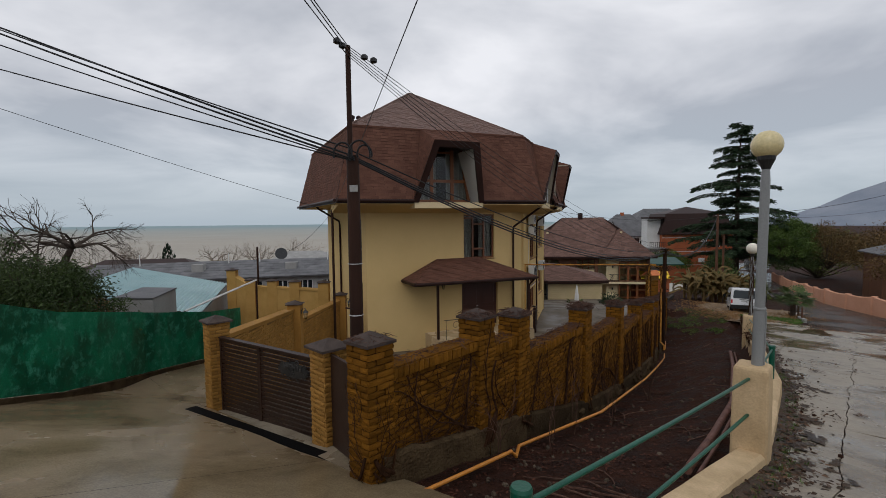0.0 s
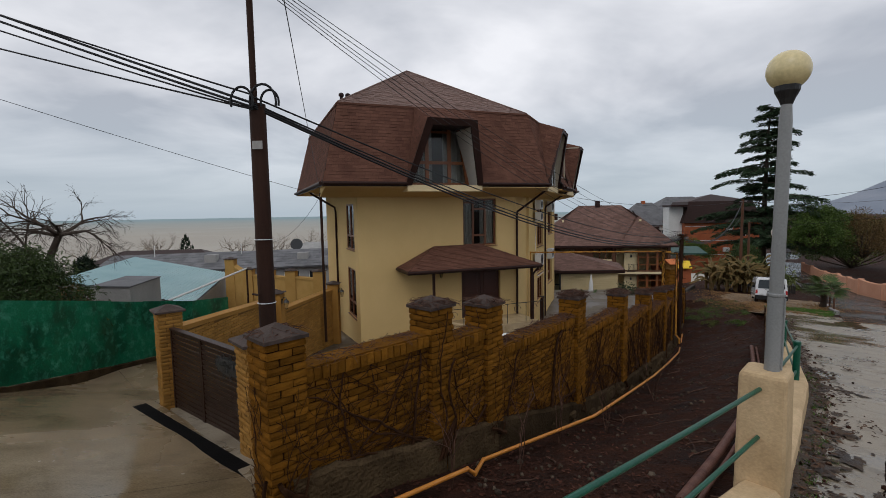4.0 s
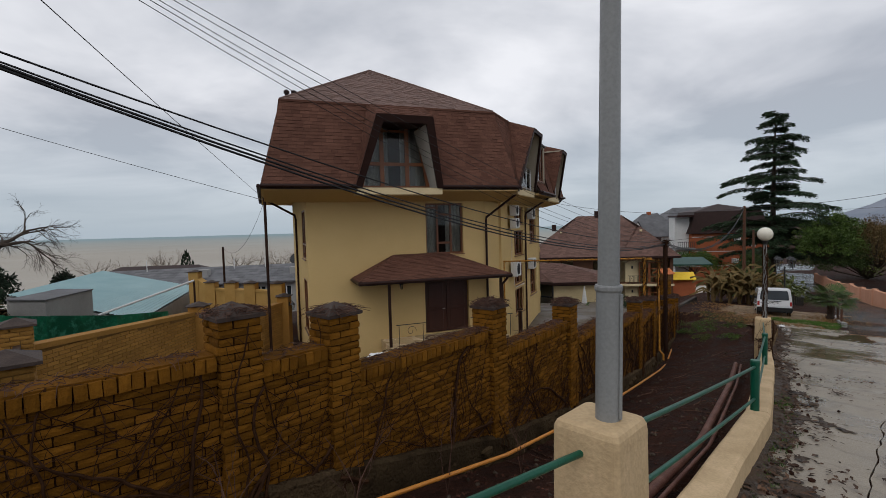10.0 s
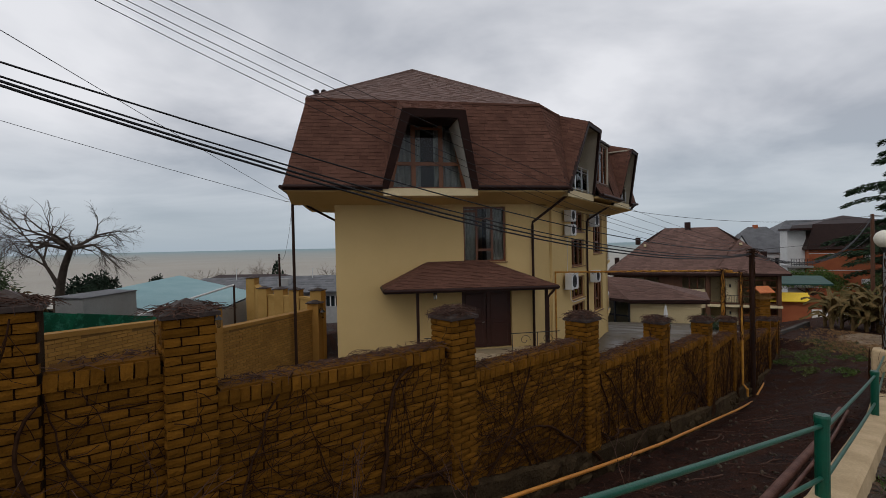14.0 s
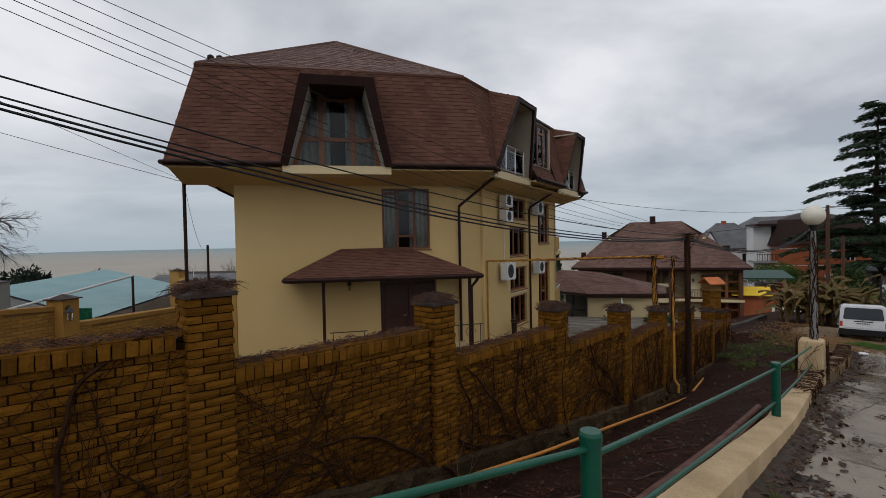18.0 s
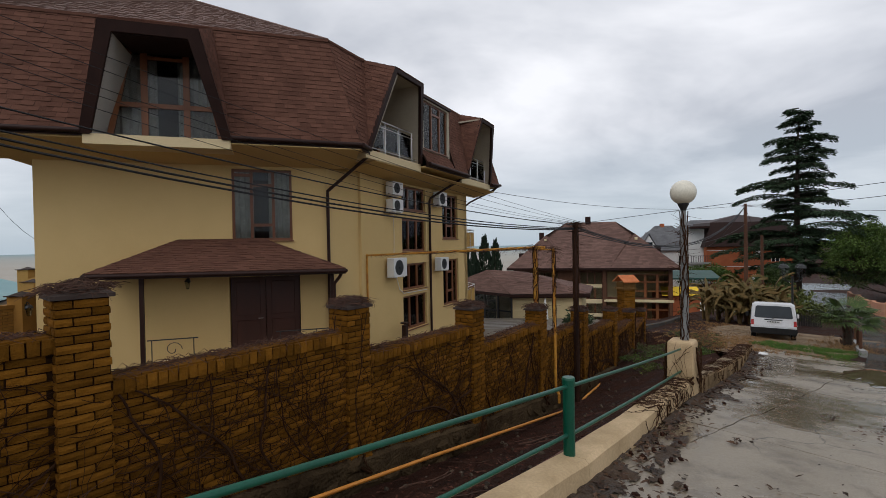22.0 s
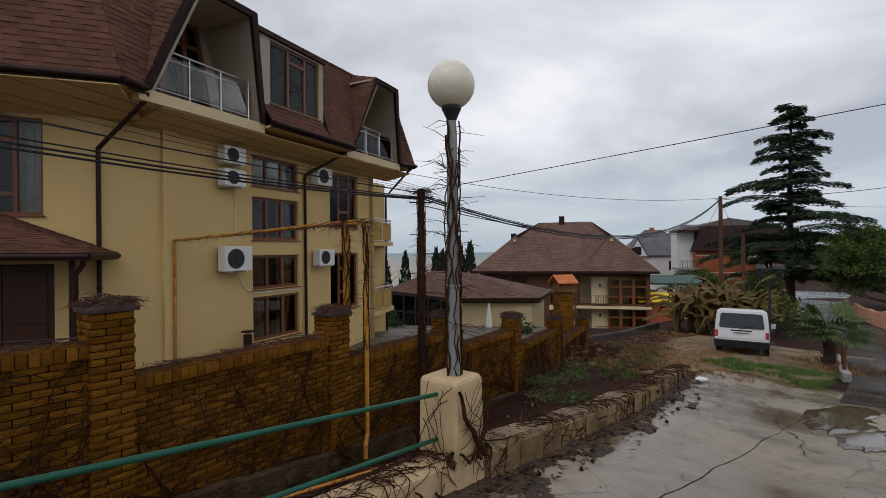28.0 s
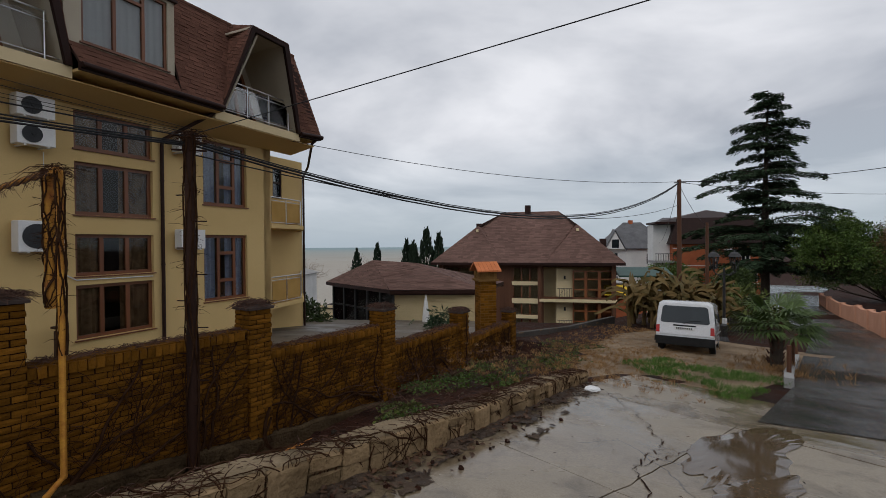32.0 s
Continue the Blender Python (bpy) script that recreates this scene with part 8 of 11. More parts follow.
for k in range(16):
    x = -120 + k * 13 + random.uniform(-4, 4)
    y = random.uniform(150, 215)
    far_house("town_house", x, y, -26 - random.uniform(0, 5), random.uniform(9, 16), 9, random.uniform(5, 9), random.uniform(-15, 15), random.choice((M_WHITEWALL, M_STUCCO_PALE, M_GREYWALL)), random.choice((M_SLATE, M_TRIM, M_GREYWALL)), random.uniform(1.5, 3), "small house of the seaside town with a pitched roof", [(2.0, -24, 1.4, 1.5), (5.5, -24, 1.4, 1.5)])

# far hills, with distance haze put into their blue-grey colour
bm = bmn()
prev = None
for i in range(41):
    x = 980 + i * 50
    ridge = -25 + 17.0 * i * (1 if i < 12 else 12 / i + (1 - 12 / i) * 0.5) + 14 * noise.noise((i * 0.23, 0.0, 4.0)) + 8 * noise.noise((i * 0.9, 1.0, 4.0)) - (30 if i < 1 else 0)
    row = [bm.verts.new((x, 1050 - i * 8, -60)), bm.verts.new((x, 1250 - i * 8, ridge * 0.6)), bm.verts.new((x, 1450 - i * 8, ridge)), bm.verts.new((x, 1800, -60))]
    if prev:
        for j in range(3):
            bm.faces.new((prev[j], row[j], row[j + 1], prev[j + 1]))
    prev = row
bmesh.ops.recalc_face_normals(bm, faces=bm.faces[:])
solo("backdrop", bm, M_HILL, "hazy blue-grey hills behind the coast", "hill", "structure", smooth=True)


# ---- plants ----
def leaf_mesh(items):
    """Leaves from (place, direction, up, length, width): each a folded two-face piece."""
    vs, fs = [], []
    for p, d, u, ln, w in items:
        d = d.normalized()
        s = d.cross(u)
        s = s.normalized() if s.length > 1e-4 else d.orthogonal().normalized()
        n = s.cross(d)
        i = len(vs)
        vs += [p, p + d * ln * 0.5 + s * w * 0.5 + n * w * 0.18, p + d * ln, p + d * ln * 0.5 - s * w * 0.5 + n * w * 0.18]
        fs += [(i, i + 1, i + 2), (i, i + 2, i + 3)]
    me = bpy.data.meshes.new("leaves")
    me.from_pydata([tuple(v) for v in vs], [], fs)
    return me


def leaves(name, items, mat, parent):
    inv = WM[parent.name]
    items = [(inv @ p, d, u, ln, w) for p, d, u, ln, w in items]
    me = leaf_mesh(items)
    me.materials.append(mat)
    ob = new(name, me)
    ob.parent = parent
    WM[ob.name] = inv
    ob["kind"] = "stuff"
    return ob


def rnd():
    while True:
        v = Vector((random.uniform(-1, 1), random.uniform(-1, 1), random.uniform(-1, 1)))
        if 0.05 < v.length < 1:
            return v.normalized()


def grow(bm, p, d, r, ln, depth, tips, spread=0.55, droop=0.0, kids=3, shrink=0.68):
    pts, rs = [p], [r]
    for i in range(4):
        d = (d + rnd() * 0.16 + Vector((0, 0, -droop))).normalized()
        p = p + d * ln / 4
        pts.append(p)
        rs.append(r * (1 - 0.1 * (i + 1)))
    tube(bm, pts, rs, 7 if r > 0.04 else 4, cap=False)
    if depth == 0:
        tips.append((p, d))
        return
    for k in range(kids):
        q = pts[random.choice((2, 3, 4))] if k < kids - 1 else p
        nd = (d + rnd() * spread).normalized()
        grow(bm, q, nd, r * shrink * random.uniform(0.7, 1.0), ln * random.uniform(0.6, 0.88), depth - 1, tips, spread, droop, kids, shrink)


def bare_tree(x, y, z, h, label, seed, lean=(0, 0, 1), depth=5, droop=0.02, r=0.13, mat=None):
    random.seed(seed)
    t = thing("bare_tree", x, y, z, label, "tree")
    bm = bmn()
    tips = []
    v = Vector((x, y, z))
    d = Vector(lean).normalized()
    tube(bm, [v - Vector((0, 0, 0.5)), v, v + d * h * 0.24], [r * 1.3, r * 1.1, r * 0.9], 9)
    part("trunk", bm, mat or M_BARK, t, smooth=True)
    bm = bmn()
    for k in range(4):
        nd = (d * 0.7 + Vector((math.cos(k * 1.7 + seed), math.sin(k * 1.7 + seed), 0.25)) * 0.8).normalized()
        grow(bm, v + d * h * 0.24, nd, r * 0.62, h * 0.27, depth, tips, 0.75, droop, 3, 0.66)
    part("limb_growth", bm, mat or M_BARK, t)["kind"] = "stuff"
    return t


def clump(c, rad, n, size, asp=0.35, flat=1.0, hang=0.0):
    out = []
    for _ in range(n):
        v = rnd() * (random.random() ** 0.4)
        p = c + Vector((v.x * rad.x, v.y * rad.y, v.z * rad.z * flat))
        d = (v + rnd() * 0.8 + Vector((0, 0, -hang))).normalized()
        s = size * random.uniform(0.6, 1.3)
        out.append((p, d, rnd(), s, s * asp))
    return out


def shrub(name, c, rad, n_clumps, per, leaf, mat, label, category, seed, asp=0.35, hang=0.2, trunk=True, csize=0.33):
    random.seed(seed)
    c, rad = Vector(c), Vector(rad)
    t = thing(name, c.x, c.y, c.z - rad.z, label, category)
    items = []
    bm = bmn()
    base = Vector((c.x, c.y, c.z - rad.z * 1.05))
    for k in range(n_clumps):
        v = rnd()
        v.z = abs(v.z) * 1.35 - 0.62
        f = random.uniform(0.55, 1.0) * (1 + 0.25 * noise.noise(v * 2 + Vector((seed, 0, 0))))
        p = c + Vector((v.x * rad.x * f, v.y * rad.y * f, v.z * rad.z * f))
        items += clump(p, rad * csize * random.uniform(0.6, 1.2), per, leaf, asp, 0.8, hang)
        if trunk and k % 4 == 0:
            tube(bm, [base, base.lerp(p, 0.5) + rnd() * 0.1 * rad.z, p], [0.02 * rad.z, 0.014 * rad.z, 0.006 * rad.z], 5, cap=False)
    if trunk:
        part("trunk", bm, M_BARK, t)
    else:
        bm.free()
    leaves("crown", items, mat, t)
    return t


# large bush over the green fence, with long glossy leaves
shrub("evergreen_bush", (-11.3, 13.0, -0.45), (1.9, 1.6, 1.6), 190, 100, 0.13, M_LEAF_DARK, "large dark evergreen bush with long leaves over the fence", "bush", 5, 0.24, 0.5, True, 0.24)
shrub("evergreen_bush", (-14.0, 13.6, 0.0), (2.2, 2.0, 1.9), 150, 80, 0.14, M_LEAF_DARK, "dark evergreen bush behind the green fence", "bush", 6, 0.24, 0.5, True, 0.26)


def umbrella_tree(x, y, z, label, seed):
    """An old pruned fruit tree: leaning trunk, limbs that arch out and hang."""
    random.seed(seed)
    t = thing("bare_tree", x, y, z, label, "tree")
    v = Vector((x, y, z))
    fork = v + Vector((0.75, 0.0, 2.35))
    bm = bmn()
    tube(bm, [v - Vector((0, 0, 0.4)), v, v + Vector((0.15, 0, 0.9)), v + Vector((0.3, 0.05, 1.6)), fork], [0.22, 0.19, 0.16, 0.14, 0.12], 9)
    part("trunk", bm, M_BARK, t, smooth=True)
    bm, tips = bmn(), []
    for k in range(7):
        a = k * 0.9 + 0.3
        grow(bm, fork, Vector((math.cos(a), math.sin(a), 0.45 + 0.3 * (k % 2))).normalized(), 0.085, 1.05, 5, tips, 0.62, 0.06, 3, 0.60)
    grow(bm, v + Vector((0.1, 0, 0.7)), Vector((-0.5, 0, 1)).normalized(), 0.09, 1.5, 4, tips, 0.6, 0.05, 3, 0.62)
    part("limb_growth", bm, M_BARK, t)["kind"] = "stuff"


umbrella_tree(-16.75, 20.0, -1.75, "crooked bare fruit tree with an umbrella of tangled twigs", 9)
shrub("dry_shrub", (-11.7, 15.2, -1.4), (1.4, 0.8, 0.9), 34, 26, 0.28, M_LEAF_D, "brown withered shrub hanging behind the fence", "bush", 8, 0.3, 0.8)


def cedar(x, y, z, h, seed):
    random.seed(seed)
    t = thing("cedar", x, y, z, "tall dark cedar with layered drooping branches and gaps", "tree")
    bm = bmn()
    tube(bm, [(x, y, z - 1), (x, y, z + h * 0.5), (x + 0.3, y, z + h * 0.98)], [0.5, 0.3, 0.05], 10)
    part("trunk", bm, M_BARK, t, smooth=True)
    bm, items = bmn(), []
    lv = 0.13
    while lv < 0.985:
        reach = h * (0.33 * (1 - lv) ** 0.75 * min(1.0, 0.62 + lv * 1.6) + 0.025)
        m = random.choice((4, 5, 6, 6))
        a0 = random.uniform(0, 6.28)
        for k in range(m):
            a = a0 + k * 6.283 / m + random.uniform(-0.4, 0.4)
            rr = reach * random.choice((0.4, 0.55, 0.7, 0.85, 1.0, 1.15, 1.4))
            lift = random.uniform(0.05, 0.30)
            p0 = Vector((x + 0.3 * max(0, lv - 0.5) * 2, y, z + h * min(0.99, lv + random.uniform(-0.035, 0.035))))
            side0 = Vector((-math.sin(a), math.cos(a), 0))
            pts = []
            for i in range(7):
                f = i / 6
                pts.append(p0 + Vector((math.cos(a) * rr * f, math.sin(a) * rr * f, rr * (lift * f - (lift + 0.08) * f ** 2.4) + 0.08 * random.uniform(-1, 1) * f)))
            tube(bm, pts, [0.10, 0.085, 0.065, 0.05, 0.035, 0.022, 0.01], 5, cap=False)
            for _ in range(int(28 + rr * 92)):
                f = random.uniform(0.02, 1.0) ** 0.75
                i = min(int(f * 6), 5)
                c = pts[i].lerp(pts[i + 1], f * 6 - i)
                sw = random.uniform(-1, 1)
                side = side0 * sw * (0.25 + rr * 0.21 * math.sin(math.pi * min(1.0, f * 0.8 + 0.15)))
                d = (side0 * (0.9 if sw > 0 else -0.9) + Vector((math.cos(a), math.sin(a), random.uniform(-0.75, 0.05)))).normalized()
                items.append((c + side + Vector((0, 0, random.uniform(-0.40, 0.10) - 0.12 * abs(sw))), d, Vector((0, 0, 1)) + rnd() * 0.7, random.uniform(0.3, 0.7), random.uniform(0.09, 0.20)))
        lv += random.uniform(0.026, 0.044)
    part("limb_growth", bm, M_BARK, t)["kind"] = "stuff"
    leaves("needle_sprays", items, M_NEEDLE, t)


cedar(46.9, 74.3, -8.0, 24.5, 12)
shrub("broadleaf_tree", (49.4, 66.6, -1.6), (3.7, 3.6, 3.7), 230, 95, 0.26, M_LEAF, "dense dark green broadleaf tree overhanging the lane", "tree", 14, 0.45, 0.3, True, 0.2)
shrub("broadleaf_tree", (39.4, 66.5, -5.4), (2.2, 2.2, 2.2), 90, 70, 0.26, M_LEAF_DARK, "dark green evergreen beside the lane", "tree", 15, 0.45, 0.3, True, 0.26)
shrub("green_hedge", (50.6, 66.6, -4.6), (3.2, 3.0, 2.2), 80, 70, 0.26, M_LEAF_DARK, "dark green bushes under the broadleaf tree", "hedge", 13, 0.45, 0.2, False, 0.26)
shrub("brown_hedge", (54.4, 65.5, -2.2), (3.4, 4.2, 3.6), 150, 60, 0.34, M_LEAF_D, "brown leafless thicket on the slope above the wall", "hedge", 16, 0.16, 0.0, True, 0.24)
shrub("brown_hedge", (40.6, 38.0, -2.6), (4.0, 5.2, 2.6), 170, 60, 0.24, M_LEAF_D, "olive and brown shrubs on the slope above the pink wall", "hedge", 17, 0.3, 0.1, True, 0.24)
shrub("brown_hedge", (62.0, 62.0, -3.0), (9, 9, 4.6), 240, 60, 0.4, M_LEAF_D, "brown winter scrub on the hillside", "hedge", 18, 0.25, 0.1, True, 0.24)
shrub("green_hedge", (68.0, 84.0, -4.5), (10, 8, 5), 240, 60, 0.42, M_LEAF_Y, "mixed green trees on the hillside", "hedge", 19, 0.4, 0.1, True, 0.24)
shrub("green_hedge", (37.5, 78.0, -5.6), (4.0, 3.0, 2.0), 90, 60, 0.3, M_LEAF, "green shrubs before the orange building", "hedge", 20, 0.4, 0.1, True, 0.26)
shrub("agave", (33.5, 55.0, -5.9), (1.6, 1.4, 0.9), 24, 16, 0.9, M_LEAF_Y, "pale spiky shrub beside the lane", "shrub", 21, 0.12, -0.3, False, 0.3)


def cypress(x, y, z, h, w, seed):
    random.seed(seed)
    t = thing("cypress", x, y, z, "slim dark green cypress", "tree", "cypresses")
    bm = bmn()
    tube(bm, [(x, y, z - 1), (x, y, z + h * 0.9)], [0.25, 0.03], 6)
    part("trunk", bm, M_BARK, t)
    items = []
    for _ in range(900):
        f = random.random()
        r = w * (math.sin(math.pi * min(1, f * 0.9 + 0.12)) ** 0.7) * random.uniform(0.5, 1.1)
        a = random.uniform(0, 6.28)
        p = Vector((x + r * math.cos(a), y + r * math.sin(a), z + h * f))
        items.append((p, Vector((math.cos(a) * 0.3, math.sin(a) * 0.3, 1)), rnd(), random.uniform(0.5, 1.1), 0.3))
    leaves("crown", items, M_CYPRESS, t)


for k, (x, y, top, w) in enumerate(((6.4, 75.3, 0.0, 0.9), (7.9, 76.0, -0.6, 0.8), (2.1, 84.9, -1.3, 0.8), (3.2, 84.0, -1.6, 0.7), (-4.7, 94.3, -1.8, 0.9), (-8.5, 95.0, -2.8, 0.9), (4.9, 74.5, -1.9, 0.7), (-57, 96, -3.4, 2.1))):
    z = yard_z(x, y)
    cypress(x, y, z, top - z, w * 1.25, 60 + k)

# bare trees of the shore, haze put into their pale twig colour
random.seed(77)
for k in range(26):
    x, y = -150 + k * 10 + random.uniform(-4, 4), random.uniform(165, 205)
    z = -21.5
    t = thing("shore_tree", x, y, z, "hazy bare tree by the shore", "tree", "bare trees by the shore")
    bm, tips = bmn(), []
    h = random.uniform(14, 20)
    v = Vector((x, y, z))
    tube(bm, [Vector((x, y, yard_z(x, y) - 1)), v + Vector((0, 0, h * 0.35))], [0.5, 0.26], 6)
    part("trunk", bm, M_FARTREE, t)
    bm = bmn()
    for i in range(5):
        grow(bm, v + Vector((0, 0, h * 0.3)), Vector((math.cos(i * 1.3 + k), math.sin(i * 1.3 + k), 0.9)).normalized(), 0.2, h * 0.26, 3, tips, 0.7, 0.0, 3, 0.6)
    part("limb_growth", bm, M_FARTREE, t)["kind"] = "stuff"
shrub("evergreen_clump", (-34.6, 35.8, -3.0), (2.6, 2.2, 1.8), 60, 40, 0.4, M_CYPRESS, "dark green evergreens beside the grey roof", "tree", 31, 0.35, 0.1, True, 0.26)
shrub("evergreen_clump", (-31.4, 39.4, -3.2), (0.9, 0.9, 1.7), 34, 34, 0.35, M_CYPRESS, "small dark evergreen before the sea", "tree", 32, 0.35, 0.1, True, 0.26)


M_FROND = surface("palm_frond_green", (0.04, 0.07, 0.018), (0.085, 0.125, 0.036), 1.5, 0.5, 0.0, 10, vary=0.4, island=True)


# fan palm by the lane
def fan_palm(x, y, z, h, n, ln, seed, label, segs=16):
    random.seed(seed)
    t = thing("fan_palm", x, y, z, label, "palm")
    bm = bmn()
    tube(bm, [(x, y, z - 0.2), (x + 0.03, y, z + h * 0.5), (x, y, z + h)], [0.17, 0.15, 0.13], 12)
    part("trunk", bm, M_BARK, t)
    bm = bmn()
    for i in range(60):
        a, f = random.uniform(0, 6.28), random.uniform(0.05, 1)
        p = Vector((x + 0.14 * math.cos(a), y + 0.14 * math.sin(a), z + h * f))
        tube(bm, [p, p + Vector((math.cos(a) * 0.08, math.sin(a) * 0.08, 0.12))], [0.03, 0.008], 4)
    part("leaf_stub_growth", bm, M_TWIG, t)["kind"] = "stuff"
    for k in range(n):
        a, el = k * 2.4 + random.uniform(-0.3, 0.3), random.uniform(-0.25, 1.05)
        d = Vector((math.cos(a) * math.cos(el), math.sin(a) * math.cos(el), math.sin(el)))
        o_ = Vector((x, y, z + h))
        st = ln * random.uniform(0.5, 0.75)
        hub = o_ + d * st + Vector((0, 0, -0.08))
        bm = bmn()
        tube(bm, [o_, o_ + d * st * 0.5, hub], [0.014, 0.012, 0.008], 4)
        s = d.cross(Vector((0, 0, 1))).normalized()
        u = s.cross(d)
        for i in range(segs):
            w = lerp(-1.9, 1.9, i / (segs - 1))
            e = (d * math.cos(w) + s * math.sin(w)).normalized()
            l2 = ln * 0.55 * (0.75 + 0.25 * math.cos(w))
            side = e.cross(u).normalized() * 0.026
            tip = hub + e * l2 + Vector((0, 0, -0.18 * l2 - 0.10 * random.random()))
            mid = hub + e * l2 * 0.6
            v = [bm.verts.new(q) for q in (hub, mid - side + u * 0.01, tip, mid + side - u * 0.01)]
            bm.faces.new(v)
        part("frond", bm, M_FROND, t)


fan_palm(22.15, 29.25, road_z(22.15, 29.25), 1.3, 44, 1.08, 51, "fan palm with green fronds on a shaggy trunk by the lane")
fan_palm(10.4, 36.5, -5.9, 0.5, 14, 0.9, 52, "small fan palm in the neighbouring garden", 12)
fan_palm(4.4, 36.0, -5.5, 0.6, 12, 0.9, 53, "small fan palm behind the boundary wall", 12)
shrub("young_fir", (12.6, 34.6, -4.7), (0.75, 0.75, 0.9), 46, 22, 0.26, M_NEEDLE, "young fir tree behind the wall", "tree", 54, 0.2, 0.1, True, 0.3)


shrub("garden_bush", (4.5, 38.6, -5.0), (1.9, 1.5, 1.4), 90, 34, 0.26, M_LEAF_DARK, "dark evergreen bush beside the glazed pavilion", "bush", 57, 0.35, 0.1, True, 0.28)


# wilted banana plants behind the van
def banana(x, y, z, h, seed):
    random.seed(seed)
    t = thing("banana_plant", x, y, z, "wilted banana plant with torn brown and olive leaves", "plant", "banana plants")
    bm = bmn()
    tube(bm, [(x, y, z - 0.2), (x + random.uniform(-0.2, 0.2), y, z + h * 0.6)], [0.12, 0.07], 8)
    part("stem", bm, M_LEAF_D, t)
    for k in range(15):
        a = random.uniform(0, 6.28)
        ln, w = h * random.uniform(0.4, 0.8), random.uniform(0.07, 0.19)
        bm = bmn()
        prev = None
        p = Vector((x, y, z + h * random.uniform(0.2, 0.65)))
        el = random.uniform(1.1, 1.65)
        for i in range(7):
            f = i / 6
            ww = w * math.sin(math.pi * min(1, f * 0.85 + 0.14))
            s = Vector((-math.sin(a), math.cos(a), 0)) * ww
            row = [bm.verts.new(p - s + Vector((0, 0, -0.06 - random.random() * 0.12))), bm.verts.new(p), bm.verts.new(p + s + Vector((0, 0, -0.06 - random.random() * 0.12)))]
            if prev:
                bm.faces.new((prev[0], prev[1], row[1], row[0]))
                bm.faces.new((prev[1], prev[2], row[2], row[1]))
            prev = row
            p = p + Vector((math.cos(a) * math.cos(el), math.sin(a) * math.cos(el), math.sin(el))) * ln / 6
            el -= random.uniform(0.0, 0.75)
        part("leaf", bm, M_BANANA, t)


random.seed(90)
for k in range(22):
    f = k / 21
    x, y = lerp(21.9, 25.6, f) + random.uniform(-0.6, 0.6), lerp(41.5, 40.5, f) + random.uniform(-1.6, 1.8)
    st = random.getstate()
    banana(x, y, road_z(x, y) - 0.3, random.uniform(2.2, 3.4), 200 + k)
    random.setstate(st)
shrub("hedge_shrubs", (29.5, 46.5, -5.6), (3.0, 2.4, 1.7), 60, 26, 0.4, M_LEAF_Y, "olive shrubs beyond the dark picket fence", "hedge", 55, 0.4, 0.1, True, 0.26)


